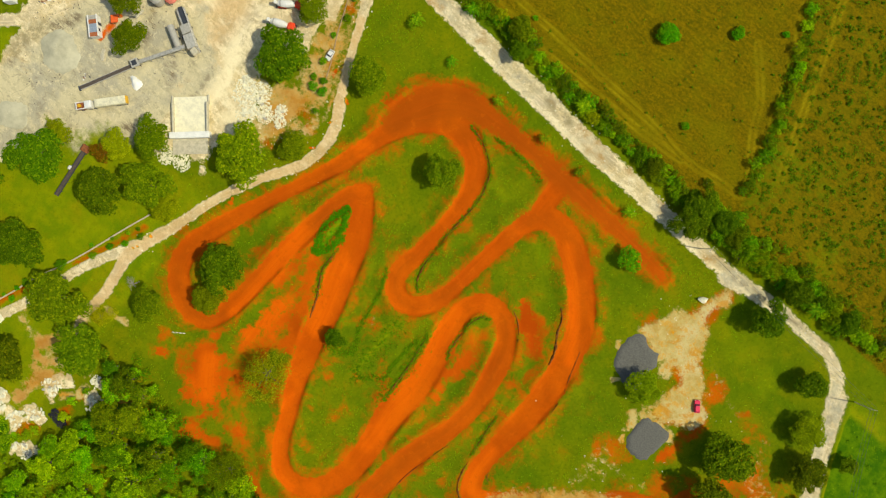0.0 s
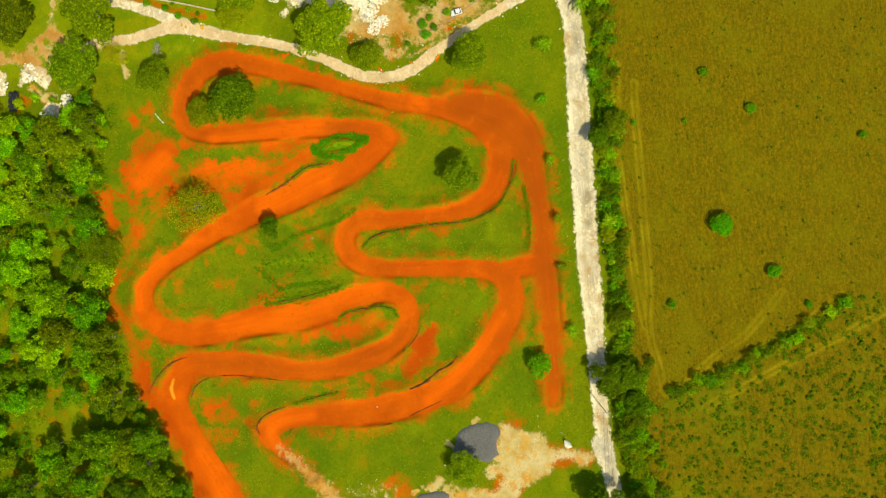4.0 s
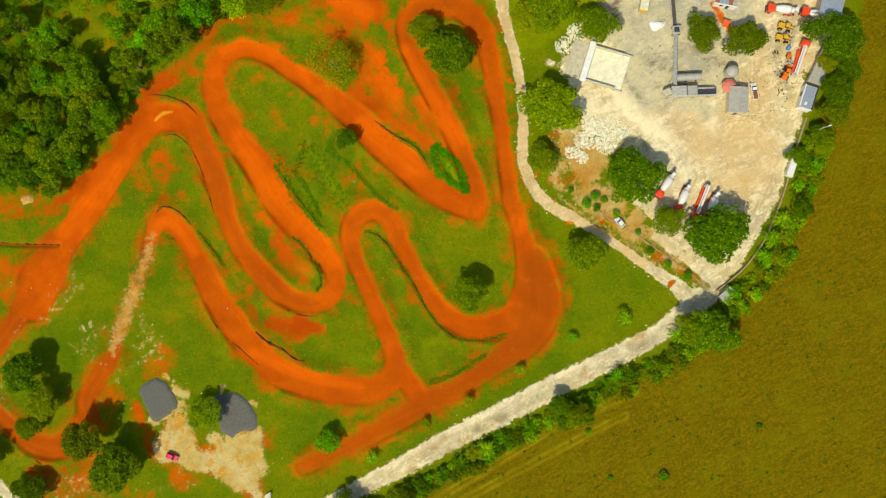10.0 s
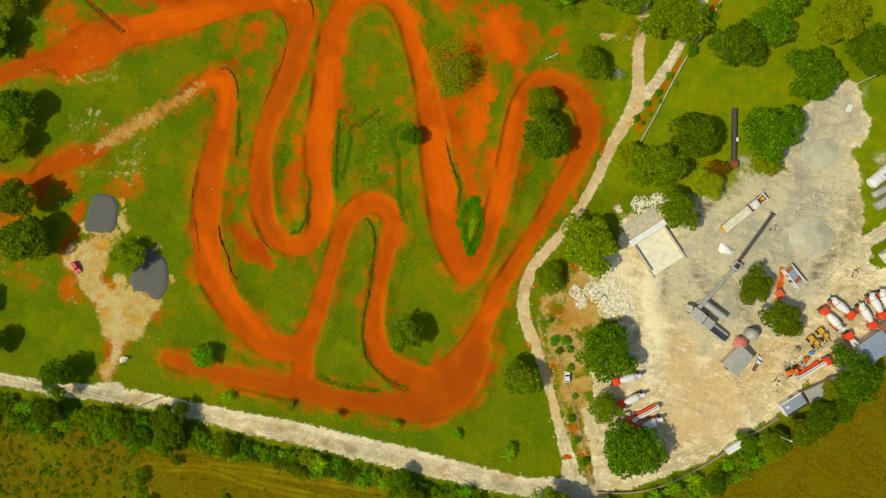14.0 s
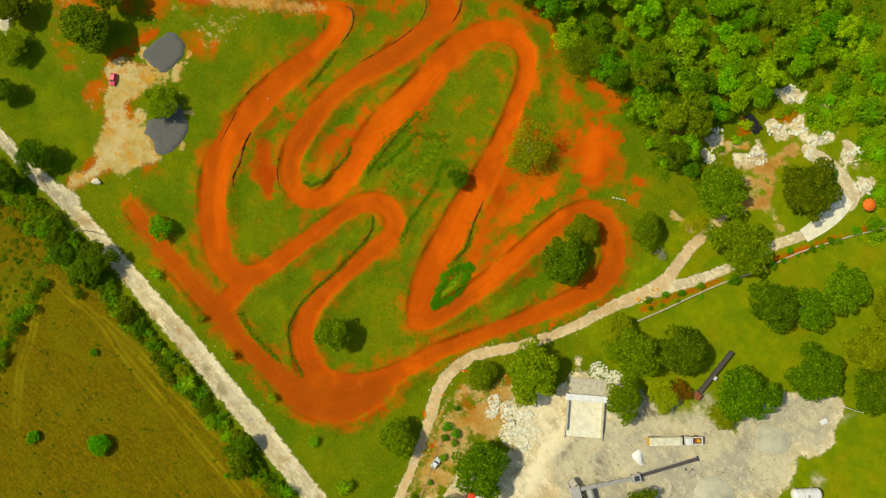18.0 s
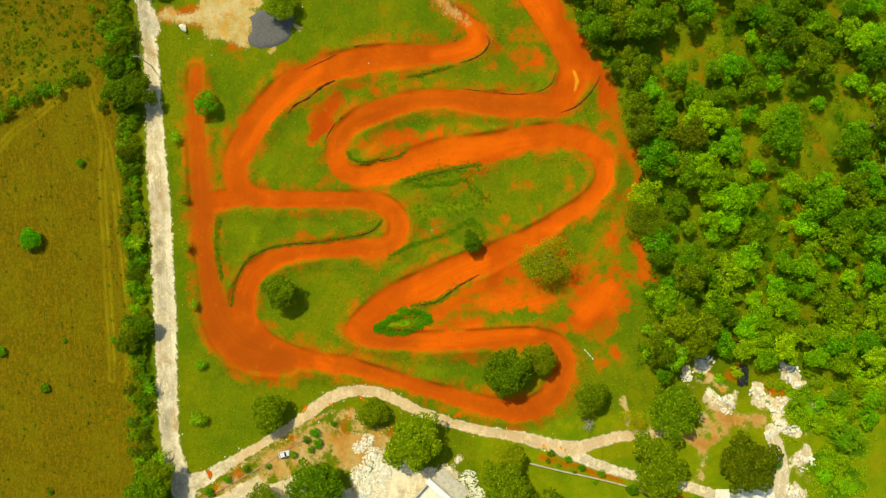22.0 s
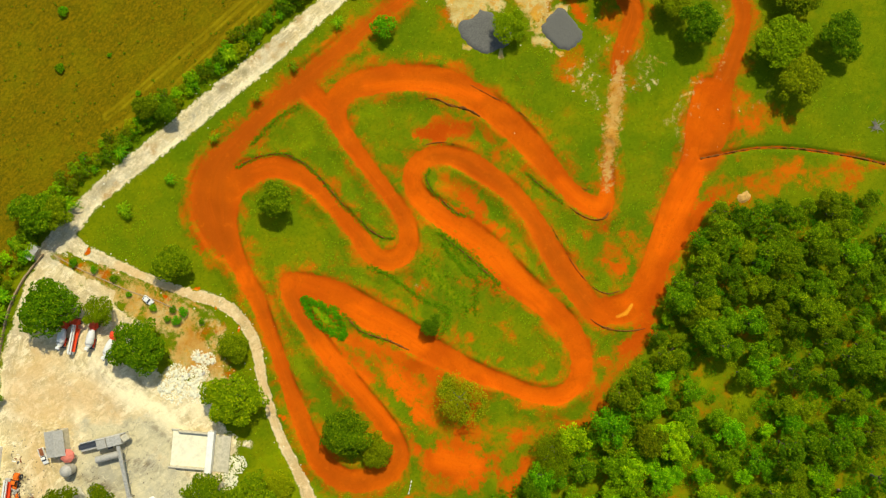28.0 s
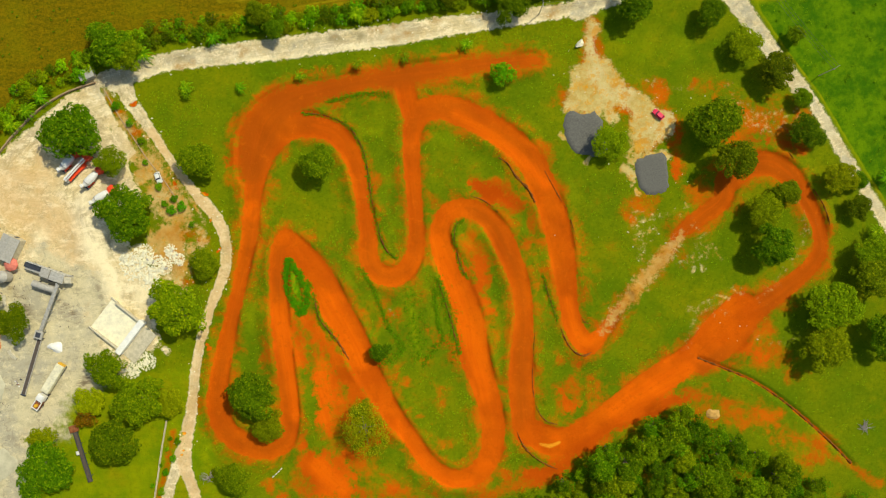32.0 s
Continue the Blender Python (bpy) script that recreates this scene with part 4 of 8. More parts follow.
SAND_THIN = [
    (-104.4, 12.3, 1.3), (-104.6, 16.8, 1.4), (-103.5, 8.3, 0.9), (-118.6, 27.1, 1.4), (-123.4, 24.4, 1.6), (-113.9, 41.6, 1.1),
    (-117.5, 41.7, 1.1), (-121.9, 40, 0.9), (-119.1, 7.6, 1.4), (-102.1, 15.8, 1.6), (-102.1, 11.7, 1.3), (-120.7, 23.5, 2.1), (-113.5, 43.7, 1.3),
    (-128.1, 38.4, 1.1), (-115.8, 9.6, 1.4), (-100.5, 18.9, 0.9), (-115.4, 26, 1.3), (50.1, 139.3, 1.4), (72.4, 133.2, 1.8), (79.2, 117.9, 1.8),
    (58.4, 134.1, 1.4), (49.6, 130.8, 1.4), (49.1, 122.4, 1.4), (49.2, 113.3, 1.4), (63.5, 133.3, 1.4),
]
LIME_SPOTS = [
    (52.5, -40.4, 1.8), (54.8, -44, 1.8), (56.5, -49, 2.1), (58.3, -53.2, 1.8), (54.9, 6.7, 8.9), (67, 2.6, 8.9), (66.7, -8.8, 7.2),
    (69.4, 11.1, 5.4), (47.1, 5.2, 5.4), (45.3, 15, 4.5), (64.5, 16.3, 4.5),
]
MUD_SPOTS = [
    (50.5, -3.0, 4.0), (43.5, -8.0, 3.0),
    (46.4, -2.3, 3.5), (47.6, -9.6, 3.5), (44.0, -13.6, 2.5),
    (-34.8, -61.9, 1.4), (-29.4, -62.3, 1.1), (-39.2, -61.4, 1.3), (-48.6, -62, 0.9), (-18.7, -62.3, 0.7), (-86, -59.1, 1.1), (-64.3, -60.2, 1.1),
    (12.3, -64.5, 1.1), (31.7, -65.5, 1.1), (51.5, 112.5, 4.3), (51.4, 118.3, 3.2), (55.4, 105.6, 3.2), (57.9, 101.3, 2.5),
]
RED_SPOTS = [
    (105.7, 11.4, 2.1), (107.9, 13.9, 1.8), (106.6, 6.1, 1.4), (54.4, 51.6, 0.4), (57.7, 58.9, 0.4), (41.8, 24.5, 0.4), (42.6, 26.4, 0.4),
    (36, -20.3, 0.4), (33.8, -15.7, 0.4), (39.9, -29.2, 0.4), (33, -5.4, 0.4), (56.6, 56, 0.4), (50.6, -57.2, 0.4), (50.7, -55.6, 0.2),
]
ROCK_SPOTS = [
    (32.8, 106.2, 2.5), (46.1, 111.2, 3.2), (44.7, 122, 2.5), (49.7, 126.2, 2.9), (54.7, 127.1, 2), (57.2, 130.8, 2.1), (38.8, 132.7, 2.3),
    (43.1, 134.1, 1.4), (67.2, 133.7, 2.9), (57.4, 123, 1.8), (76.8, 129.2, 2.3), (36.5, 100.3, 1.8),
]
RUBBLE_SPOTS = [
    (55.8, 1.8, 2.6), (55.8, -3.0, 3.4), (60.3, -3.6, 3.2), (56.4, -6.8, 2.4), (50.8, -1.8, 2.2), (62.3, -6.2, 1.8), (66.8, 29.2, 2.2), (61.4, 27.5, 2.2),
    (45.6, -3.0, 1.6), (47.6, -6.2, 1.6),
]
# things as x, y, heading, length
LORRY = (93.2, 29.8, 48, 17.2)
MIXER_A = (64.7, -27.2, -155, 10.5)
MIXER_B = (67, -33.5, -145, 10.9)
MIXER_D = (73.5, -40, -144, 7.4)
MIXER_E = (126.9, 5.3, -32, 9.2)
MIXER_F = (124.1, 1.5, 141, 9.6)
MIXER_G = (134.7, 4.1, -49, 9.4)
MIXER_H = (132.2, -5.2, 132, 9)
MIXER_I = (137.3, 7.6, -52, 9.1)
MIXER_J = (140.1, 9.1, -56, 7.5)
PUMP_A = (71.7, -37.2, -143, 11.6)
PUMP_B = (120.8, -14.7, 40, 12.1)
LOADER = (122.7, -3.9, -48, 5.7)
DIGGER = (120.2, -6.6, -44, 5.8)
ROLLER = (115.3, -16.1, 35, 5.2)
PICKUP = (104, -16.1, 67, 5.7)
RED_CAR = (-112.9, -21.4, -52, 4.5)
SMALL_CAR = (46.9, -29.8, 100, 3.8)
TANK_A = (132.7, 47.8, 49, 8.7)
TANK_B = (133.9, 43.3, 40, 5.7)
TANK_C = (136.2, 41.1, 45, 7.8)
BOX_TRAILER = (142, 20.6, -43, 12.2)
SHED = (97.1, -15.9, -125, 8.1)
TARP = (97.4, -10.7, -17, 4.3)
SILO = (100.3, -7.3, 0, 2.8)
CRUSHER = (86.3, -6, -29, 15.8)
TROUGH = (88.2, -1.7, -28, 8.6)
BELT_HIGH = (87.9, 5.6, 54, 18.4)
BELT_LOW = (97.9, 22, 63, 20.3)
BELT_BLACK = (86.7, 53.2, -82, 18)
BUNKER = (64.6, 18.8, 42, 13.2)
CABIN = (116, -26.3, 41, 7.5)
SLAB_ROOF = (124.4, -20.4, 34, 11.1)
WAREHOUSE = (136.8, -5, 44, 9.5)
HUT = (63, -65.8, 13, 4.7)
SKIP = (100.8, -42.5, 41, 5.6)
LAMP_A = (112.1, -36.3, -12, 2.6)
LAMP_B = (122.3, 75.8, 33, 3.2)
RUST_CABIN = (111, 12.6, -43, 6.9)
TENT = (81.7, 125.4, 56, 2.9)
TYRES = (38.4, 117.6, -10, 6)
BRUSH = (-160.1, 87.6, 130, 7)
STONE = (-113.6, 75.1, 170, 4.8)
BOULDER = (-92.5, -47.7, 31, 3.8)
HEAP_A = (-108.2, -2.9, 20, 5.9)
HEAP_B = (-89.4, -18.9, 170, 5.4)
STICKS = (26.3, 69.9, 35, 4.4)
WHITE_DUMP = (89.9, 17.7, -12, 4.5)
COMP_A = (116.6, -15.3, 44, 2.1)
COMP_B = (118.1, -14.1, 58, 1.5)
COMP_C = (118.8, -12.3, 50, 1.8)
BARREL = (120.1, -10, 58, 2)
SHADE = (107.3, 6.4, 45, 2.7)
RUST_SHED = (143.3, 2.2, 49, 9.6)
SLAB_A = (103.1, 0.1, 85, 3.5)
SLAB_B = (104.1, 17.5, 116, 3)
SLAB_C = (103.7, 17.8, -56, 3.8)
FRESH_TREES = [(38.5, 67.7), (98.6, 7.6), (107.4, -0.8), (46.6, 12.4), (71.3, 26.5), (62.4, 38.9)]
BARE_TREE = (47.3, 66.9, 23, 2.7)
DEBRIS_A = (110.7, -21, -26, 2.2)
DEBRIS_B = (116.1, -9.4, 35, 1.9)
DEBRIS_C = (129.9, 17.2, 50, 1.8)
DEBRIS_D = (103.5, 26.9, 64, 2.1)


def smooth(path, step=1.5):
    """A rounded line through the points of a path."""
    pts = np.array(path, float)
    pts = np.vstack([2 * pts[0] - pts[1], pts, 2 * pts[-1] - pts[-2]])
    out = []
    for p0, p1, p2, p3 in zip(pts, pts[1:], pts[2:], pts[3:]):
        count = max(2, int(np.hypot(*(p2 - p1)[:2]) / step))
        for t in np.arange(count)[:, None] / count:
            out.append(0.5 * (2 * p1 + (p2 - p0) * t + (2 * p0 - 5 * p1 + 4 * p2 - p3) * t**2 + (3 * p1 - p0 - 3 * p2 + p3) * t**3))
    return np.vstack([np.reshape(out, (-1, pts.shape[1])), pts[-2:-1]])


def inside(poly, x, y):
    """Which of the points lie in a polygon."""
    hit = np.zeros(x.shape, bool)
    for (x0, y0), (x1, y1) in zip(poly, poly[1:] + poly[:1]):
        if y0 != y1:
            hit ^= ((y0 > y) != (y1 > y)) & (x < (x1 - x0) * (y - y0) / (y1 - y0) + x0)
    return hit


# ---------------- the ground, one sheet ----------------
STEP, LOW, HIGH = 0.6, (-206.0, -172.0), (166.0, 202.0)
_far = np.array([3, 10, 25, 60, 140, 320, 800, 1800, 3500.0])
GX = np.concatenate([LOW[0] - _far[::-1], np.arange(LOW[0], HIGH[0], STEP), HIGH[0] + _far])
GY = np.concatenate([LOW[1] - _far[::-1], np.arange(LOW[1], HIGH[1], STEP), HIGH[1] + _far])
XX, YY = np.meshgrid(GX, GY)


def value_noise(scale, seed):
    """Smooth random heights from -1 to 1 over the sheet."""
    rng = np.random.default_rng(seed)
    table = rng.uniform(-1, 1, (256, 256))
    u, v = np.clip(XX, -400, 400) / scale + 1000, np.clip(YY, -400, 400) / scale + 1000
    i, j = np.floor(u).astype(int), np.floor(v).astype(int)
    fu, fv = u - i, v - j
    fu, fv = fu * fu * (3 - 2 * fu), fv * fv * (3 - 2 * fv)
    g = lambda a, c: table[a % 256, c % 256]
    return (g(i, j) * (1 - fu) + g(i + 1, j) * fu) * (1 - fv) + (g(i, j + 1) * (1 - fu) + g(i + 1, j + 1) * fu) * fv


# along and across the nearest strip, for wheel marks
flow_s, flow_d, flow_over = np.zeros(XX.shape), np.zeros(XX.shape), np.full(XX.shape, 99.0)


def strip(paths, soft=0.8, reach=5.0):
    """For a set of paths: the cover from 0 to 1, the distance outside the edge, and the place across the width."""
    over, ratio = np.full(XX.shape, 99.0), np.full(XX.shape, 9.0)
    along = 0.0
    for path in paths:
        line = smooth(path)
        along += 50.0
        for (x0, y0, w0), (x1, y1, w1) in zip(line, line[1:]):
            r = max(w0, w1) + reach
            i0, i1 = np.searchsorted(GX, (min(x0, x1) - r, max(x0, x1) + r))
            j0, j1 = np.searchsorted(GY, (min(y0, y1) - r, max(y0, y1) + r))
            X, Y = XX[j0:j1, i0:i1], YY[j0:j1, i0:i1]
            dx, dy = x1 - x0, y1 - y0
            t = np.clip(((X - x0) * dx + (Y - y0) * dy) / (dx * dx + dy * dy + 1e-9), 0, 1)
            d, w = np.hypot(X - x0 - t * dx, Y - y0 - t * dy), w0 + t * (w1 - w0)
            side = np.where((X - x0) * dy - (Y - y0) * dx > 0, d, -d)
            near = d - w < np.minimum(over[j0:j1, i0:i1], flow_over[j0:j1, i0:i1])
            flow_s[j0:j1, i0:i1][near] = (along + t * math.hypot(dx, dy))[near]
            flow_d[j0:j1, i0:i1][near] = side[near]
            flow_over[j0:j1, i0:i1][near] = (d - w)[near]
            along += math.hypot(dx, dy)
            over[j0:j1, i0:i1] = np.minimum(over[j0:j1, i0:i1], d - w)
            ratio[j0:j1, i0:i1] = np.minimum(ratio[j0:j1, i0:i1], d / w)
    return np.clip(0.5 - over / (2 * soft), 0, 1), over, ratio


def blobs(spots):
    """Soft round patches from x, y, radius."""
    out, wx, wy = np.zeros(XX.shape), 3.2 * value_noise(7, 21) + 1.4 * value_noise(2.5, 22), 3.2 * value_noise(7, 23) + 1.4 * value_noise(2.5, 24)
    for x, y, r in spots:
        r = r * 1.25 + 1.0
        i0, i1 = np.searchsorted(GX, (x - r - 6, x + r + 6))
        j0, j1 = np.searchsorted(GY, (y - r - 6, y + r + 6))
        cut = np.s_[j0:j1, i0:i1]
        out[cut] = np.maximum(out[cut], np.clip(1 - (np.hypot((XX + wx)[cut] - x, (YY + wy)[cut] - y) / r) ** 1.5, 0, 1))
    return out


def blurred(mask, times):
    m = mask.astype(float)
    for _ in range(times):
        m = (m + np.roll(m, 1, 0) + np.roll(m, -1, 0) + np.roll(m, 1, 1) + np.roll(m, -1, 1)) / 5
    return m


TRACKS = [TRACK_WEST, TRACK_EAST, TRACK_STRAIGHT, TRACK_LOOP, TRACK_RETURN, TRACK_NORTH, TRACK_FAR, TRACK_SOUTH, TRACK_LINK]
ROADS = [ROAD_MAIN, ROAD_WEST, ROAD_FAR, ROAD_EAST]
DRIVES = [DRIVE, FORK_A, FORK_B]
_, dirt_over, dirt_ratio = strip(TRACKS, 1.0)
dirt = np.maximum(strip([p for p in TRACKS if p is not TRACK_SOUTH], 1.0)[0], 0.82 * strip([TRACK_SOUTH], 2.8)[0])
ditch_dirt, ditch_over, _ = strip([[(x, y, 0.55 * w) for x, y, w in DITCH]], 0.6)
sand = np.maximum(0.86 * strip([SANDY_PATH], 2.6)[0], 0.9 * blurred(inside(LOT, XX + 3.4 * value_noise(4, 35), YY + 3.4 * value_noise(4, 36)), 10))
road, road_over, _ = strip(ROADS, 1.1)
drive = strip([[(x, y, 0.88 * w) for x, y, w in p] for p in DRIVES], 0.7)[0]
_wx, _wy = 4.4 * value_noise(9, 31) + 2.2 * value_noise(3, 32), 4.4 * value_noise(9, 33) + 2.2 * value_noise(3, 34)
_by_wall = strip([[(x, y, 9.0) for x, y in WALL_QUARRY]], 1.0)[0] > 0.5
yard = blurred(np.where(_by_wall, inside(YARD, XX, YY), inside(YARD, XX + _wx, YY + _wy)), 7)
pale = np.maximum(np.maximum(road, drive), yard)
pale = np.maximum(pale, np.clip(1.3 * blobs(ROCK_SPOTS), 0, 1))
sand_lot = sand.copy()
red_soil = blobs(RED_SPOTS)
pale *= 1 - red_soil
pale *= 1 - 0.7 * blobs(SAND_SPOTS[8:13])
sand = np.maximum(sand, 1.0 * blobs(SAND_SPOTS))
sand = np.maximum(sand, 0.75 * strip([DIRT_PATH], 2.0)[0])
sand = np.maximum(sand, 0.55 * blobs(SAND_THIN))
sand = np.maximum(sand, 0.5 * strip(SAND_STRIPS, 3.5)[0])
sand = np.maximum(sand, 0.42 * strip([BROWN_PATCH], 3.0)[0])
sand = np.maximum(sand, 0.72 * strip([VERGE_BED], 1.6)[0])
sand = np.maximum(sand, 0.62 * strip([MOUND_RIM], 2.6)[0])
_brown = strip([BROWN_SOIL], 2.0)[0]
sand, pale = np.maximum(sand, 0.95 * _brown), pale * (1 - 0.95 * _brown)
sand = np.maximum(sand, 0.8 * blurred(inside(BED_ZONE, XX, YY), 8) * (0.75 + 0.5 * value_noise(5, 41)))
grey = np.maximum(blobs(GREY_SPOTS), 0.85 * blurred(inside(GREY_ZONE, XX + 2 * _wx, YY + 2 * _wy), 12))
grey *= 1 - red_soil
grey = np.maximum(grey, 0.5 * strip([ROAD_FAR, ROAD_WEST], 1.0)[0])
grey = np.maximum(grey, 0.3 * strip([ROAD_MAIN], 1.0)[0])
worn = np.maximum(blobs(WORN_SPOTS), 0.8 * blobs(WORN_THIN))
worn = np.maximum(worn, 0.72 * np.clip(1 - dirt_over / 6.0, 0, 1))
worn = np.maximum(worn, 0.22 * np.clip(1.6 - np.hypot((XX + 30) / 75, (YY - 25) / 65), 0, 1))
worn = np.maximum(worn, 0.85 * strip([BED_A, BED_B], 1.2)[0])
_bed = strip([[(x, y, 1.3) for x, y in KERB]], 1.0)[0]
worn, pale, sand = np.maximum(worn, 0.6 * _bed), pale * (1 - 0.9 * _bed), np.maximum(sand, 0.5 * _bed)
damp = np.zeros(XX.shape)
for wet, some in ((0.45, [TRACK_WEST]), (0.6, [TRACK_EAST, TRACK_RETURN]), (0.95, [TRACK_FAR]), (0.85, [TRACK_SOUTH])):
    damp = np.maximum(damp, wet * strip(some, 3.0)[0])
damp = np.maximum(damp, 0.85 * strip([SANDY_PATH], 2.0)[0])
damp = np.maximum(damp, blobs(MUD_SPOTS))
damp = np.maximum(damp, 0.45 * blurred(inside(BED_ZONE, XX, YY), 8))
sand = np.maximum(sand, 0.3 * strip([[(x, y, 0.6 * w) for x, y, w in TRACK_FAR[2:9]]], 3.0)[0])
damp = np.maximum(damp, strip([BROWN_SOIL, RED_STRIPS[-4]], 2.5)[0])
damp = np.maximum(damp, 0.6 * strip([VERGE_BED], 2.0)[0])
damp *= 1 - 0.8 * strip([TRACK_STRAIGHT, TRACK_LOOP, TRACK_NORTH], 2.0)[0]
worn = np.maximum(worn, 0.8 * strip([DITCH_STRIP], 1.5)[0])
worn = np.maximum(worn, 0.95 * strip([FRINGE], 2.0)[0])
worn = np.maximum(worn, 0.8 * strip(THIN_STRIPS, 3.0)[0] * (0.9 + 0.3 * value_noise(8, 44)))
worn = np.maximum(worn, 0.85 * strip(RED_STRIPS, 4.5)[0])
worn = np.maximum(worn, 0.72 * strip([WORN_ZONE, WORN_ZONE_B], 4.0)[0] * (0.9 + 0.4 * value_noise(8, 44)))
_red = strip(RED_STRIPS, 3.6)[0]
red_ground = 0.82 * _red + np.clip(3 * _red, 0, 1) * (0.22 * value_noise(5, 45) + 0.14 * value_noise(1.8, 46))
fresh = np.maximum(strip(FRESH_STRIPS, 2.0)[0], 0.7 * blobs(BRIGHT_SPOTS))
deep = np.maximum(strip([RED_STRIPS[9]], 1.5)[0], 0.5 * strip([RED_STRIPS[7]], 2.0)[0])
mark = np.maximum(strip([PALE_MARK], 0.8)[0], strip([STAIN], 4.0)[0])
# south half of the road: damp ground and the hedge's shade painted as one tone
deep = np.maximum(deep, 0.8 * strip([[(x, y - 0.3 * w, 0.4 * w) for x, y, w in ROAD_MAIN]], 1.4)[0] * np.clip(0.25 + 1.3 * value_noise(11, 53), 0, 1))
deep = np.maximum(deep, 0.75 * strip(YARD_DARK, 2.0)[0])
# dark soil under the wood's edge; the trees' shade is part of this tone
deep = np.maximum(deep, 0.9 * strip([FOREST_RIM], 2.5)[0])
deep = np.maximum(deep, 0.35 * strip([DRIVE[:4]], 1.5)[0])
mark = np.maximum(mark, 0.9 * strip(YARD_TAN, 4.0)[0])
mark = np.maximum(mark, 0.9 * strip([DRIVE[3:], FORK_A], 1.0)[0])
deep = np.maximum(deep, 0.8 * strip([BED_A, BED_B], 1.2)[0])
worn = np.maximum(worn, 0.8 * strip([SANDY_PATH], 3.0)[0])
worn = np.maximum(worn, 0.9 * blurred(inside(LOT, XX, YY), 22))
south = np.interp(XX, [p[0] for p in ROAD_MAIN], [p[1] for p in ROAD_MAIN])
_south_x = [-400] + [p[0] for p in ROAD_MAIN[:-1]] + [p[0] for p in WALL_QUARRY] + [150, 400]
_south_y = [-62] + [p[1] - 7 for p in ROAD_MAIN[:-1]] + [p[1] - 5 for p in WALL_QUARRY] + [-8, 120]
field = blurred(YY < np.interp(XX, _south_x, _south_y), 8)
lush = np.zeros(XX.shape)
west_edge = np.interp(YY, [p[1] for p in ROAD_FAR], [p[0] for p in ROAD_FAR])
lush = np.maximum(lush, 0.75 * blurred(XX < west_edge - 3, 4) * np.clip((YY + 62) / 14, 0.0, 1))
field *= 1 - blurred((XX < west_edge - 3) & (YY > -50), 6)
lush = np.maximum(lush, 0.25 * blurred(inside(FOREST, XX, YY), 10))
worn = np.maximum(worn, 0.24 * blurred(inside(FOREST, XX, YY), 10))
lush = np.maximum(lush, 0.5 * blobs(GLADES))
worn = np.maximum(worn, 0.3 * blobs(GLADES))
lush = np.maximum(lush, 0.5 * blurred((XX > 44) & (YY > 30) & (dirt_over > 2), 20))
cross = np.interp(YY, [p[1] for p in HEDGE_CROSS[::-1]], [p[0] for p in HEDGE_CROSS[::-1]])
beyond = blurred((XX < cross) & (YY < south - 9), 8)
field *= 1 - 0.4 * beyond * (0.7 + 0.6 * value_noise(14, 48))
trail = np.exp(-(((0.54 * strip([TRAIL_A, TRAIL_B, TRAIL_C, TRAIL_D], 0.9)[2] - 0.9) / 0.5) ** 2))
lush = np.maximum(lush, 0.42 * blobs(LUSH_SPOTS))
lush = np.maximum(lush, 0.62 * strip([BANK_D, BANK_H, WEED_BANK_D, WEED_BANK_E], 2.5)[0])
lush = np.maximum(lush, 0.95 * blobs(LUSH_CORNER))
lush = np.maximum(lush, 0.9 * strip([[(10.6, 5.0, 1.0), (9.6, 12.0, 2.2), (9.2, 19.0, 1.0)]], 1.0)[0])
dirt_ways = np.maximum(dirt, 0.9 * ditch_dirt)
dirt = np.maximum(np.maximum(dirt_ways, red_soil), red_ground)
tread = np.clip(1.1 - dirt_ratio, 0, 1) * (0.8 + 0.35 * value_noise(9, 5))
tread = 0.7 * np.clip(tread, 0, 1)
tread = np.maximum(tread, np.maximum(0.85 * blobs(LIME_SPOTS), 0.95 * strip(YARD_WHITE, 2.5)[0]))
tread *= 1 - 0.8 * strip(YARD_DARK, 1.0)[0]
tread = np.maximum(tread, 0.75 * strip([[(x, y + 0.75 * w, 0.9) for x, y, w in ROAD_MAIN]], 0.8)[0])
tread = np.where(field > 0.2, trail * (0.75 + 0.5 * value_noise(5, 6)), tread)
# relief: swells, thrown-up edges of the track, the ditch, roads a little raised
n_big, n_mid, n_fine = value_noise(38, 1), value_noise(7, 2), value_noise(1.7, 3)
core = (XX > LOW[0]) & (XX < HIGH[0]) & (YY > LOW[1]) & (YY < HIGH[1])
ZZ = 0.35 * n_big + 0.08 * n_mid + 0.05 * n_fine * (1 - dirt)
cut = np.clip((dirt_over + 0.3) / 0.9, 0, 1) * np.clip(1 - dirt_over / 5, 0, 1)
ZZ += 1.15 * cut * np.clip(0.45 + 0.9 * n_mid, 0, 1.3) * (dirt_over < 20) - 0.18 * dirt
ZZ += 0.22 * value_noise(4.5, 8) * dirt
ZZ -= 0.9 * np.exp(-((ditch_over + 0.4) / 0.55) ** 2 * (ditch_over > -0.4))
ZZ += 0.10 * np.exp(-((road_over / 0.8) ** 2)) * (1 + n_fine)
ZZ = np.where(core, ZZ, 0.0)


def ground_z(x, y):
    """Height of the ground at a place."""
    i, j = int(np.clip(np.searchsorted(GX, x), 0, len(GX) - 1)), int(np.clip(np.searchsorted(GY, y), 0, len(GY) - 1))
    return float(ZZ[j, i])


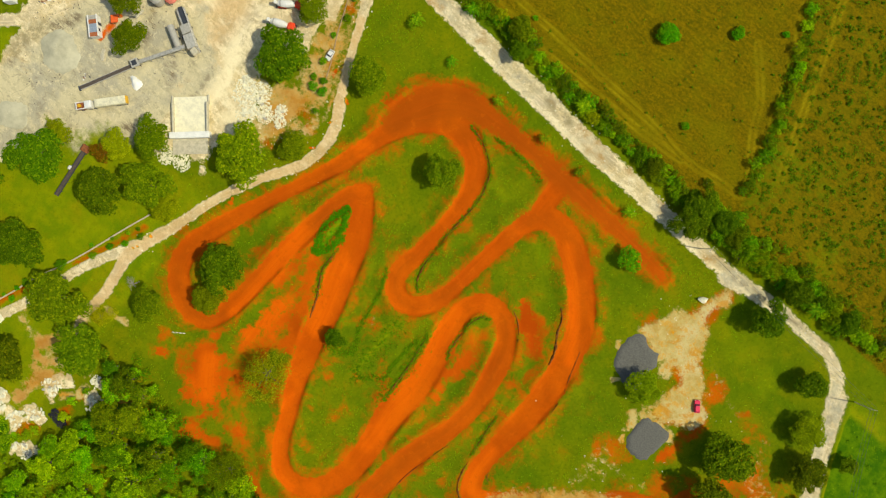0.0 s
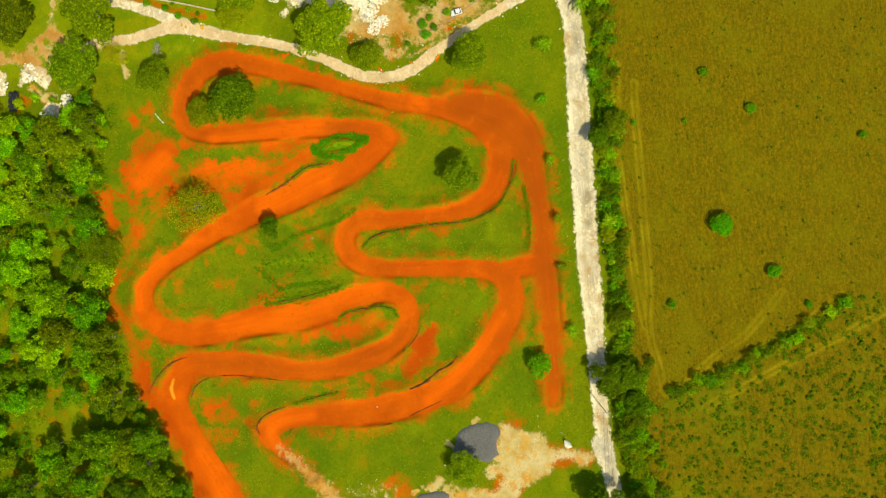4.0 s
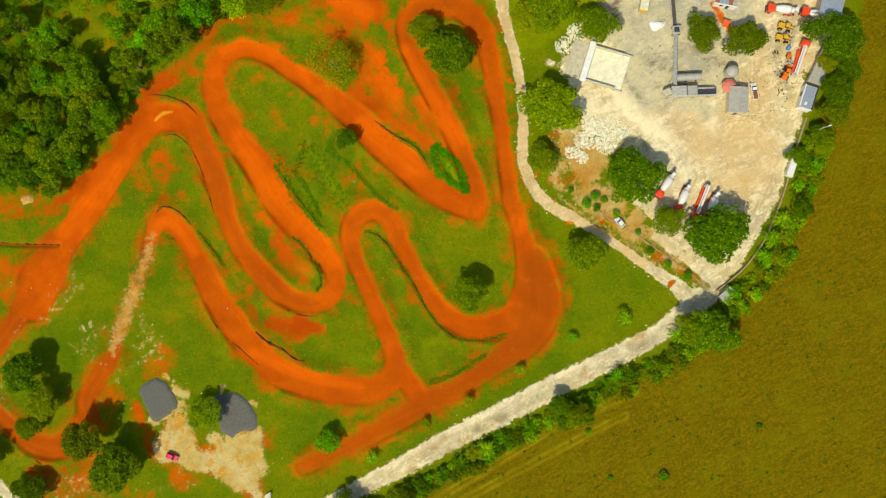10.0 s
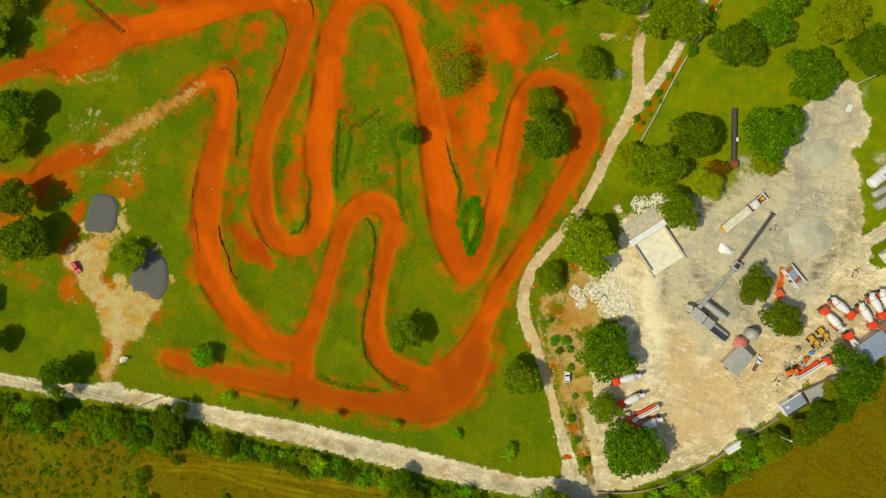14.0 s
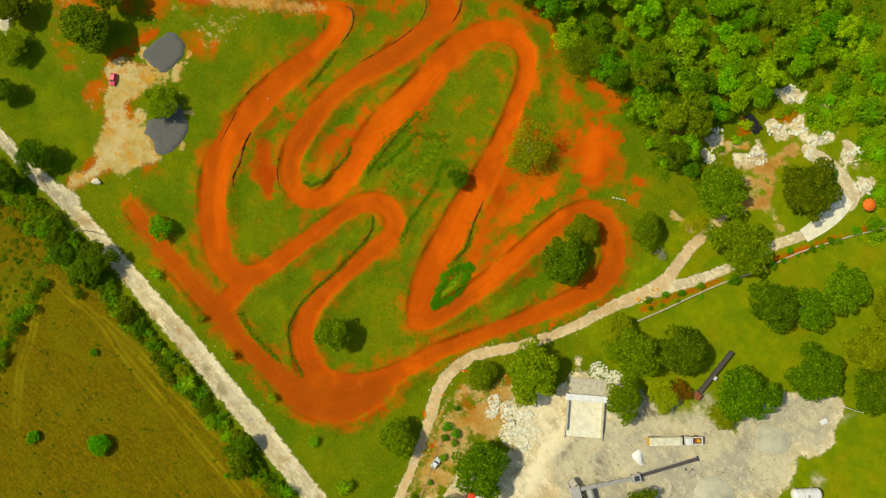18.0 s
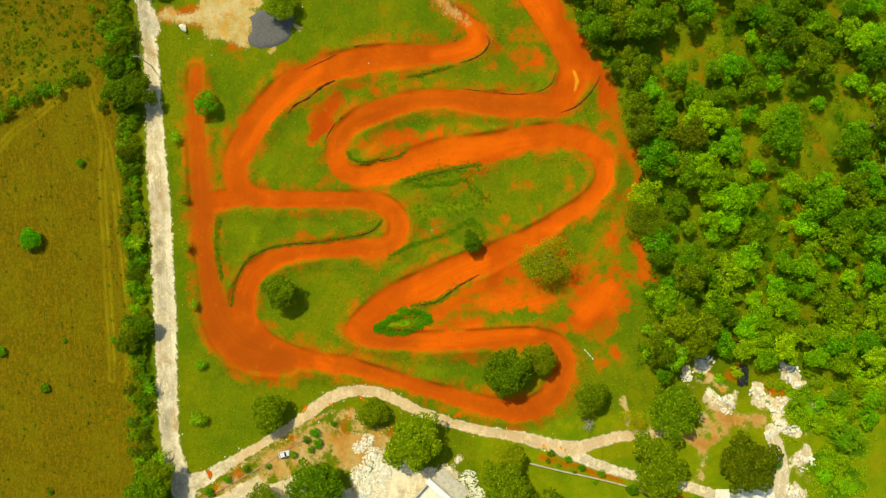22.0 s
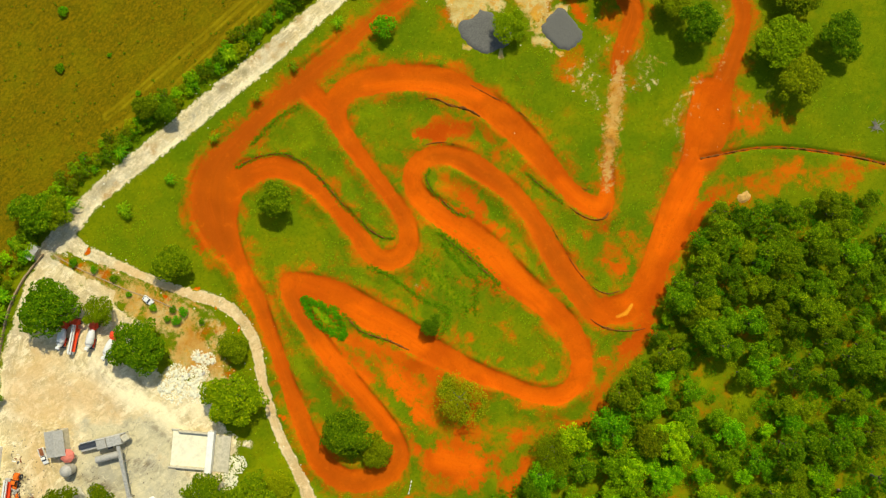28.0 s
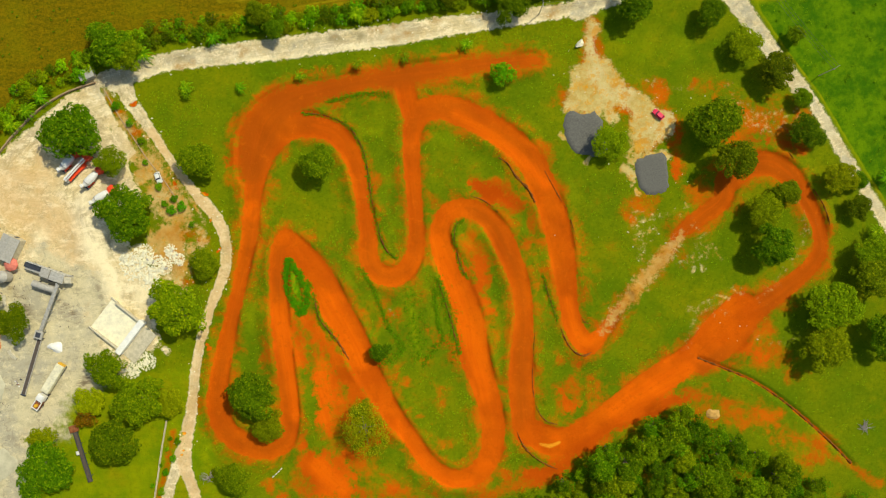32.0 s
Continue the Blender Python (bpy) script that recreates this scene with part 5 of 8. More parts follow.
def sheet(name, keep, lift, label, category):
    """The part of the sheet where keep holds, as one mesh with its cover attributes."""
    rows, cols = XX.shape
    idx = np.arange(rows * cols).reshape(rows, cols)
    quads = np.stack([idx[:-1, :-1], idx[:-1, 1:], idx[1:, 1:], idx[1:, :-1]], -1)[keep]
    used, quads = np.unique(quads, return_inverse=True)
    quads = quads.reshape(-1, 4)
    mesh = bpy.data.meshes.new(name)
    mesh.vertices.add(len(used))
    mesh.vertices.foreach_set("co", np.stack([XX.ravel()[used], YY.ravel()[used], ZZ.ravel()[used] + lift], -1).ravel())
    mesh.loops.add(quads.size)
    mesh.loops.foreach_set("vertex_index", quads.ravel().astype(np.int32))
    mesh.polygons.add(len(quads))
    mesh.polygons.foreach_set("loop_start", np.arange(0, quads.size, 4, dtype=np.int32))
    mesh.update()
    mesh.polygons.foreach_set("use_smooth", np.ones(len(quads), bool))
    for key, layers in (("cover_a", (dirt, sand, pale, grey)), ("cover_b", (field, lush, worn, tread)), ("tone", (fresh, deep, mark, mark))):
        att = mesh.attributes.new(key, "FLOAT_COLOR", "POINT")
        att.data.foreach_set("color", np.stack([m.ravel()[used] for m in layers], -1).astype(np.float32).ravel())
    att = mesh.attributes.new("flow", "FLOAT_VECTOR", "POINT")
    att.data.foreach_set("vector", np.stack([flow_s.ravel()[used], flow_d.ravel()[used], damp.ravel()[used]], -1).astype(np.float32).ravel())
    mesh.materials.append(SOIL)
    return tagged(new(name, mesh), label, category, kind="structure")


def cell(mask):
    return (mask[:-1, :-1] + mask[1:, 1:] + mask[:-1, 1:] + mask[1:, :-1]) / 4 > 0.5


sheet("ground", np.ones((len(GY) - 1, len(GX) - 1), bool), 0.0, "mottled green and dry brown grassland reaching to the horizon", "ground")
is_yard, is_drive, is_road, is_sand, is_dirt = cell(yard), cell(drive), cell(road), cell(sand_lot), cell(dirt_ways)
sheet("quarry_yard", is_yard & ~is_road & ~is_drive, 0.03, "pale stone-dust yard with grey gravel and wheel marks", "yard")
sheet("road", is_road, 0.03, "white crushed-stone road with ragged edges, damp patches and painted shade on its south side", "road")
sheet("driveway", is_drive & ~is_road, 0.03, "narrow pale gravel driveway with red earth stains", "driveway")
sheet("gravel_lot", is_sand & ~is_road, 0.03, "bare sandy gravel lot and worn path", "gravel lot")
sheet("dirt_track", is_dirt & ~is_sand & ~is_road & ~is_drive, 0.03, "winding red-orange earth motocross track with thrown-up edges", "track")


# ---------------- trees ----------------
def mesh_of(name, verts, faces, material, smooth_shade=False):
    mesh = bpy.data.meshes.new(name)
    mesh.from_pydata(verts, [], faces)
    mesh.materials.append(material)
    if smooth_shade:
        mesh.polygons.foreach_set("use_smooth", [True] * len(mesh.polygons))
    return mesh


def tube(verts, faces, a, b, ra, rb, sides=7):
    """A tapered limb from a to b."""
    a, b = Vector(a), Vector(b)
    turn = (b - a).to_track_quat("Z", "Y").to_matrix()
    first = len(verts)
    for p, r in ((a, ra), (b, rb)):
        for k in range(sides):
            ang = 2 * math.pi * k / sides
            verts.append(tuple(p + turn @ Vector((r * math.cos(ang), r * math.sin(ang), 0))))
    for k in range(sides):
        m = (k + 1) % sides
        faces.append((first + k, first + m, first + sides + m, first + sides + k))
    faces.append(tuple(first + sides + k for k in range(sides)))


def leaf_quads(centres, normals, size, rng, droop=0.0):
    """Small bent leaf sprays at the given places."""
    n = len(centres)
    normals = normals / np.linalg.norm(normals, axis=1, keepdims=True)
    ref = rng.normal(size=(n, 3))
    u = np.cross(normals, ref)
    u /= np.linalg.norm(u, axis=1, keepdims=True) + 1e-9
    v = np.cross(normals, u)
    s = size * rng.uniform(0.6, 1.35, (n, 1))
    l = s * rng.uniform(0.6, 1.0, (n, 1))
    corner = np.stack([centres - u * s, centres - v * l * 0.55 + normals * 0.12 * s, centres + u * s - normals * droop * s, centres + v * l * 0.55 + normals * 0.12 * s], 1)
    return corner.reshape(-1, 3), np.arange(4 * n).reshape(-1, 4)


def crown_mesh(name, seed, radius, height, lobes, leaves, size, material, flat=0.62, gap=0.0, base=0.32, rough=0.09):
    """A crown of leaf sprays on many uneven lobes, with gaps between them."""
    rng = np.random.default_rng(seed)
    mid, tall = height * (base + (1 - base) * 0.42), height * (1 - base) * 0.58
    cs, ns = [], []
    wob = rng.uniform(0.76 - rough, 1.06 + rough, 9)
    for k in range(lobes):
        ang = k * 2.39996 + rng.uniform(-0.4, 0.4)
        rho = math.sqrt((k + 0.5) / lobes) * rng.uniform(0.85, 1.05)
        edge = np.interp((ang % 6.2832) / 6.2832 * 9, np.arange(10), np.append(wob, wob[0]))
        lr = radius * rng.uniform(0.17, 0.34)
        rim = max(radius * edge - lr * 0.5, 0.1)
        c = np.array([math.cos(ang) * rho * rim, math.sin(ang) * rho * rim, mid + tall * (math.sqrt(max(0, 1 - (rho * 0.93) ** 2)) - 0.28) * flat / 0.62 + rng.uniform(-rough, rough) * height])
        count = int(leaves * (lr / (radius * 0.27)) ** 2 * (1 - gap * rng.random()))
        d = rng.normal(size=(count, 3))
        d /= np.linalg.norm(d, axis=1, keepdims=True)
        d[:, 2] = np.where(d[:, 2] < -0.25, -d[:, 2], d[:, 2])
        shell = rng.uniform(0.80, 1.05, (count, 1)) * (0.9 + 0.16 * np.sin(7 * d[:, :1] + k) * np.sin(7 * d[:, 1:2] + 2 * k))
        cs.append(c + d * shell * np.array([lr, lr, lr * 0.82]))
        ns.append(d + rng.normal(size=d.shape) * 0.35 + np.array([0, 0, 0.7]))
    verts, faces = leaf_quads(np.vstack(cs), np.vstack(ns), size, rng, 0.15)
    return mesh_of(name, verts.tolist(), faces.tolist(), material)


def trunk_mesh(seed, radius, height, base=0.32):
    """A leaning tapered trunk with limbs that reach into the crown."""
    rng, verts, faces = random.Random(seed), [], []
    r0, fork = 0.035 * height + 0.06, height * base * 0.9
    lean = (rng.uniform(-0.3, 0.3), rng.uniform(-0.3, 0.3))
    tube(verts, faces, (0, 0, -0.4), (lean[0] * 0.5, lean[1] * 0.5, fork * 0.5), r0 * 1.35, r0)
    tube(verts, faces, (lean[0] * 0.5, lean[1] * 0.5, fork * 0.5), (*lean, fork), r0, r0 * 0.85)
    for k in range(6):
        ang = k * 1.05 + rng.uniform(-0.3, 0.3)
        out, up = radius * rng.uniform(0.4, 0.65), height * rng.uniform(0.6, 0.82)
        knee = (lean[0] + math.cos(ang) * out * 0.45, lean[1] + math.sin(ang) * out * 0.45, fork + (up - fork) * 0.6)
        tube(verts, faces, (*lean, fork * 0.95), knee, r0 * 0.6, r0 * 0.38, 5)
        tube(verts, faces, knee, (math.cos(ang) * out, math.sin(ang) * out, up), r0 * 0.38, r0 * 0.12, 5)
    return mesh_of("trunk", verts, faces, BARK, True)


def tree_kind(name, seed, radius, height, material, label, lobes=44, leaves=150, size=0.32, gap=0.0, flat=0.62, base=0.30, rough=0.09):
    """One tree with its trunk and crown, to be copied."""
    tree = new(name)
    trunk = new("trunk", trunk_mesh(seed, radius, height, base))
    crown = new("crown", crown_mesh("crown", seed, radius, height, lobes, leaves, size, material, flat, gap, base, rough))
    trunk.parent = crown.parent = tree
    return tagged(tree, label, "tree")


def plant(kind, x, y, scale, tall=1.0, turn=0.0, label="", group=""):
    made = copy_thing(kind, pose(x, y, ground_z(x, y) - 0.05, 0, 0, turn) @ Matrix.Diagonal((scale, scale, scale * tall, 1)))
    return tagged(made, label, group=group)


def remove_thing(thing):
    for part_ob in (*thing.children_recursive, thing):
        bpy.data.objects.remove(part_ob)


def earth_bank(path, high, seed):
    """A cut edge of dark soil along the track, its shade kept in the colour, steep to one side, with an uneven crest.
    """
    rng, line = random.Random(seed), smooth(path, 0.9)
    v, f = [], []
    for k, (x, y, w) in enumerate(line):
        p, q = line[max(0, k - 1)], line[min(len(line) - 1, k + 1)]
        d = Vector((q[0] - p[0], q[1] - p[1], 0)).normalized()
        end = min(1.0, k / 3, (len(line) - 1 - k) / 3)
        h, wide = high * (0.15 + 0.75 * end) * rng.uniform(0.3, 1.25), 0.62 * w * rng.uniform(0.35, 1.5)
        z = ground_z(x, y)
        for o, up in ((-1.2, -0.25), (-0.5, 0.7 * h), (0.1, h), (0.6, 0.75 * h), (1.1, -0.25)):
            v.append((x + d.y * o * wide, y - d.x * o * wide, z + up + rng.uniform(-0.12, 0.12) * h))
        if k:
            for j in range(4):
                f.append((5 * k - 5 + j, 5 * k - 4 + j, 5 * k + 1 + j, 5 * k + j))
    return tagged(new("earth_bank", mesh_of("earth_bank", v, f, SHADED_SOIL)), "low undercut bank of dark soil and painted shade along a track or ditch edge", "bank", kind="structure")


# dark soil, with the shade of the cut faces put into the colour
SHADED_SOIL = plain_material("shaded_dark_soil", (0.24, 0.075, 0.002), 0.95, vary=0.55, size=0.9)
# the last one is added to draw the shade lying in the ditch
for k, (path, high) in enumerate(((BANK_A, 0.5), (BANK_B, 0.6), (BANK_C, 0.5), (BANK_D, 0.5), (BANK_E, 0.5), (BANK_F, 0.45), (BANK_G, 0.6), (BANK_H, 0.5), (BANK_I, 0.35), (BANK_J, 0.35), (BANK_K, 0.35), (BANK_L, 0.3), (BANK_M, 0.3), ([(x, y, 0.5) for x, y, w in DITCH], 0.35))):
    earth_bank(path, high, k)


R = random.Random(11)
fresh_kind = tree_kind("broadleaf_tree", 35, 6.0, 8.6, LEAF_FRESH, "fresh green bushy tree with a rounded crown", lobes=40)
dark_kinds = [tree_kind("broadleaf_tree", 20 + k, 6.0, 8.6, LEAF_DARK, "broad dark green shade tree with a domed crown", lobes=44 + 3 * k, base=0.28) for k in range(4)]
light_kinds = [tree_kind("broadleaf_tree", 40 + k, 6.0, 8.6, LEAF_LIGHT, "bright yellow-green leafy tree with an uneven crown", lobes=38 + 3 * k, gap=0.3) for k in range(3)]
airy_kind = tree_kind("airy_tree", 60, 8.0, 8.0, LEAF_AIRY, "sparse dry olive tree with thin see-through foliage", lobes=70, leaves=62, size=0.24, gap=0.4)
shrub_kind = tree_kind("round_shrub", 70, 4.0, 3.6, LEAF_WEED, "dense round glossy green shrub standing alone", lobes=26, leaves=70, size=0.26, base=0.08)
for k, (x, y, r, h) in enumerate(DARK_A + DARK_B):
    is_fresh = any(math.hypot(x - a, y - b) < 4 for a, b in FRESH_TREES)
    plant(fresh_kind if is_fresh else dark_kinds[k % 4], x, y, r * 1.06 / 6.0, h / 8.6 / (r * 1.06 / 6.0), R.uniform(0, 360))
for k, (x, y, r, h) in enumerate(LIGHT_TREES):
    plant(light_kinds[k % 3], x, y, r * 1.06 / 6.0, h / 8.6 / (r * 1.06 / 6.0), R.uniform(0, 360))
plant(airy_kind, *AIRY_TREES[0][:2], AIRY_TREES[0][2] / 8.0, 1.0, R.uniform(0, 360))
olive_kind = tree_kind("airy_tree", 61, 8.0, 8.0, LEAF_LIGHT, "olive-brown tree with loose foliage at the wood's edge", lobes=70, leaves=70, size=0.26, gap=0.3)
plant(olive_kind, *AIRY_TREES[1][:2], AIRY_TREES[1][2] / 8.0, 1.0, R.uniform(0, 360))
remove_thing(olive_kind)
for x, y, r, h in ROUND_SHRUBS:
    plant(shrub_kind, x, y, r / 4.0, 1.0, R.uniform(0, 360))

# the wood: many trees close together
wood_kinds = [tree_kind("forest_tree", 80 + k, 5.0, 9.0, LEAF_FRESH if k == 3 else LEAF_SHADE, "tall dark green forest tree crowded among others", lobes=30 + 2 * k, leaves=62, size=0.33, flat=0.55, rough=0.17) for k in range(4)]
wood_kinds += [tree_kind("forest_tree", 90 + k, 5.0, 8.0, LEAF_WOOD if k % 2 else LEAF_LIME, "bright lime-green forest tree with a ragged crown", lobes=30 + 2 * k, leaves=62, size=0.33, flat=0.5, rough=0.2) for k in range(4)]
spots = []
for _ in range(9000):
    x, y = R.uniform(-175, 60), R.uniform(35, 200)
    if not inside(FOREST, np.array([x]), np.array([y]))[0]:
        continue
    open_here = any(inside(c, np.array([x]), np.array([y]))[0] for c in (CLEARING, CLEARING_B))
    gap_ok = (4.6 if R.random() < 0.6 else 6.4) if not open_here else 12.0
    if any((x - a) ** 2 + (y - b) ** 2 < (r + 4.5) ** 2 for a, b, r in ROCK_SPOTS + [(TYRES[0], TYRES[1], 2.0)]):
        continue
    if any((x - a) ** 2 + (y - b) ** 2 < (r + 1.5) ** 2 for a, b, r in GLADES) or any((x - a) ** 2 + (y - b) ** 2 < 16 for a, b, r in PALMS):
        continue
    if all((x - a) ** 2 + (y - b) ** 2 > gap_ok**2 for a, b in spots):
        spots.append((x, y))
spots = sorted(spots, key=lambda q: math.hypot(q[0] + 30, q[1] - 60))[:300]
for x, y in spots:
    sunny = min(1.0, max(0.05, (x + 90) / 58)) * min(1.0, max(0.2, (y - 60) / 60))
    plant(wood_kinds[R.randrange(4) + (4 if R.random() < sunny else 0)], x, y, R.choice((0.55, 0.7, 0.85, 1.0, 1.15)) * R.uniform(0.85, 1.12), R.uniform(0.75, 1.15), R.uniform(0, 360), group="trees of the wood")
for x, y, size in ((18.8, 97.2, 1.25), (15.6, 109.0, 1.15), (27.5, 90.7, 1.1), (25.6, 102.0, 1.15), (22.0, 91.5, 0.8), (34.5, 91.5, 0.7)):
    plant(wood_kinds[3 if size > 1.1 else 1], x, y, size, R.uniform(0.85, 1.0), R.uniform(0, 360), "olive-green broad tree at the edge of the wood")


# ---------------- smaller plants ----------------
def palm_kind():
    """A young palm: stem and long arching fronds with leaflets."""
    palm = new("palm")
    verts, faces = [], []
    for k in range(5):
        tube(verts, faces, (0.04 * k, 0, k * 0.55 - 0.2), (0.04 * k + 0.04, 0, k * 0.55 + 0.36), 0.20 - 0.012 * k, 0.17 - 0.012 * k, 8)
    stem = new("stem", mesh_of("stem", verts, faces, BARK))
    stem.parent = palm
    rng, verts, faces = random.Random(5), [], []
    for k in range(15):
        ang, lift, reach = k * 2.39996, rng.uniform(0.1, 1.0), rng.uniform(2.6, 3.6)
        prev = Vector((0.2, 0, 2.7))
        for j in range(9):
            f = (j + 1) / 9
            out = reach * math.sin(min(1.57, f * 1.35 + 0.1)) * math.cos(lift * 0.55)
            p = Vector((0.2 + math.cos(ang) * out, math.sin(ang) * out, 2.7 + reach * (lift * 0.75 * f - 0.85 * f * f)))
            side = Vector((-math.sin(ang), math.cos(ang), 0))
            wide = 0.55 * (1 - f) ** 0.5 * min(1, f * 4) + 0.05
            for s in (-1, 1):
                n0 = len(verts)
                tip = (prev + p) / 2 + side * s * wide + (p - prev) * 0.8 + Vector((0, 0, -0.16))
                verts += [tuple(prev), tuple(p), tuple(tip)]
                faces.append((n0, n0 + 1, n0 + 2))
            prev = p
    fronds = new("fronds", mesh_of("fronds", verts, faces, LEAF_PALM))
    fronds.parent = palm
    return tagged(palm, "young palm with arching green fronds in the grass", "palm")


palm = palm_kind()
for k, (x, y, r) in enumerate(PALMS):
    plant(palm, x, y, R.uniform(0.65, 0.8) if k < 6 else R.uniform(0.85, 1.15), R.uniform(1.7, 2.0) if y > 80 else R.uniform(0.9, 1.1), R.uniform(0, 360), group="palms along the road")

bush_kinds = [tree_kind("hedge_bush", 120 + k, 3.0, 3.4, (LEAF_DARK, LEAF_WOOD, LEAF_LIGHT, LEAF_LIME)[k], "untrimmed green bush in the roadside hedge", lobes=16 + 2 * k, leaves=46, size=0.24, base=0.1) for k in range(4)]
bush_kinds.append(tree_kind("hedge_bush", 130, 3.0, 3.0, LEAF_BRIGHT, "bright green bush among the rock heaps", lobes=20, leaves=46, size=0.24, base=0.1))
for b in bush_kinds:
    tagged(b, category="bush")


def hedge_row(path, offset, spread, spacing, low, high, skip=0.0):
    """Bushes standing along a line, some metres to its right."""
    line = smooth(path, spacing)
    for p, q in zip(line, line[1:]):
        d = Vector((q[0] - p[0], q[1] - p[1], 0)).normalized()
        if R.random() < skip:
            continue
        o = offset + R.uniform(-spread, spread)
        x, y = p[0] + d.y * o + R.uniform(-0.8, 0.8), p[1] - d.x * o + R.uniform(-0.8, 0.8)
        plant(bush_kinds[R.choice((0, 0, 1, 1, 2, 3))], x, y, R.uniform(low, high), R.uniform(0.7, 1.15), R.uniform(0, 360), group="bushes of the hedge")


road_line = [p[:2] for p in ROAD_MAIN]
hedge_row(road_line, 7.2, 0.9, 2.5, 0.55, 1.0, 0.0)
hedge_row(road_line, 10.2, 1.3, 3.0, 0.5, 1.0, 0.05)
hedge_row(WALL_QUARRY, 4.0, 1.2, 2.8, 0.5, 1.0)
hedge_row(WALL_QUARRY, 7.6, 1.6, 2.8, 0.6, 1.1, 0.0)
for x, y, r in ((123.0, -28.8, 6.0), (119.5, -34.5, 5.0), (129.5, -25.0, 5.0), (111.8, -41.5, 3.6), (126.5, -20.0, 3.6)):
    plant(light_kinds[R.randrange(3)] if r < 5 else dark_kinds[R.randrange(4)], x, y, r / 6.0, R.uniform(0.8, 1.0), R.uniform(0, 360), "leafy hedgerow tree behind the quarry sheds")
hedge_row(HEDGE_WEST, 0.0, 2.5, 2.6, 0.6, 1.25, 0.05)
hedge_row(HEDGE_WEST, -4.5, 3.0, 3.4, 0.5, 1.1, 0.1)
hedge_row(HEDGE_CROSS, 0.0, 1.6, 2.6, 0.45, 0.9, 0.08)
for x, y, r in TREES_HEDGE:
    plant(dark_kinds[R.randrange(4)], x, y, r * 0.9 / 6.0, R.uniform(0.8, 1.0), R.uniform(0, 360), "dark hedgerow tree leaning over the white road")
for x, y, r in CORNER_BUSHES:
    plant(bush_kinds[R.choice((3, 4, 4))], x, y, r * 1.1 / 3.0, R.uniform(0.6, 1.0), R.uniform(0, 360), "bright green bush among the rock heaps", "bushes by the rocks")
for x, y, r in DRIVE_SHRUBS:
    plant(shrub_kind, x, y, r * 1.1 / 4.0, 1.0, R.uniform(0, 360), "small clipped green shrub beside the driveway", "shrubs along the driveway")
for x, y, r in FIELD_SHRUBS:
    plant(shrub_kind, x, y, r * 1.05 / 4.0, 0.9, R.uniform(0, 360), "lone green shrub in the dry pasture", "shrubs of the pasture")


def leafy_stuff(name, places, size, material, label, category, seed):
    """Low leaves that nobody could count, in one mesh. places: x, y, radius, height, leaves."""
    rng = np.random.default_rng(seed)
    cs = []
    for x, y, r, h, count in places:
        ang, rho = rng.uniform(0, 6.283, count), np.sqrt(rng.random(count))
        z = h * (1 - rho**2 * 0.85) * rng.uniform(0.55, 1.05, count) + ground_z(x, y)
        cs.append(np.stack([x + np.cos(ang) * rho * r, y + np.sin(ang) * rho * r, z], -1))
    cs = np.vstack(cs)
    verts, faces = leaf_quads(cs, rng.normal(size=cs.shape) * 0.4 + np.array([0, 0, 1.0]), size, rng, 0.2)
    return tagged(new(name, mesh_of(name, verts.tolist(), faces.tolist(), material)), label, category, kind="stuff")


thicket = []
for path, offset, spread in ((road_line, 8.2, 2.4), (WALL_QUARRY, 5.8, 3.0), (HEDGE_WEST, -2.5, 4.0), (HEDGE_CROSS, 0.0, 1.5)):
    line = smooth(path, 0.8)
    for p, q in zip(line, line[1:]):
        d = Vector((q[0] - p[0], q[1] - p[1], 0)).normalized()
        for _ in range(2):
            o = offset + R.uniform(-spread, spread) + R.uniform(-0.6, 0.6)
            thicket.append((p[0] + d.y * o, p[1] - d.x * o, R.uniform(0.6, 1.5), R.uniform(0.5, 2.0), R.randrange(22, 50)))
leafy_stuff("hedge_thicket", thicket, 0.23, LEAF_WOOD, "dense tangled green thicket filling the roadside hedge", "thicket", 37)
weeds = []
for path in (BANK_D, WEED_BANK_C, WEED_BANK_D, WEED_BANK_E, BANK_H, BANK_A[1:], BANK_C, BANK_F, *WEED_LINES):
    for x, y, w in smooth(path, 0.7):
        for _ in range(9 if w < 0.8 else 8):
            weeds.append((x + R.gauss(0, 1.0 * w), y + R.gauss(0, 1.0 * w), R.uniform(0.2, 0.5), R.uniform(0.15, 0.45), R.randrange(5, 11)))
wedge_weeds = []
for x, y, w in smooth(WEDGE, 0.5):
    for _ in range(5):
        wedge_weeds.append((x + R.gauss(0, 0.9 * w), y + R.gauss(0, 0.9 * w), R.uniform(0.4, 0.9), R.uniform(0.3, 0.8), R.randrange(14, 26)))
for _ in range(60):
    u, v = R.random(), R.uniform(-1, 1)
    wedge_weeds.append((10.6 - 1.6 * u + v * 2.4 * math.sin(3.0 * u), 4.0 + 16 * u, R.uniform(0.3, 0.8), R.uniform(0.15, 0.4), R.randrange(8, 16)))
leafy_stuff("wedge_weeds", wedge_weeds, 0.2, LEAF_VIVID, "vivid green leafy weeds in the fork of the track", "weeds", 38)
leafy_stuff("weeds", weeds, 0.17, LEAF_HERB, "lush green weeds on the banks between the tracks", "weeds", 31)
tufts = []
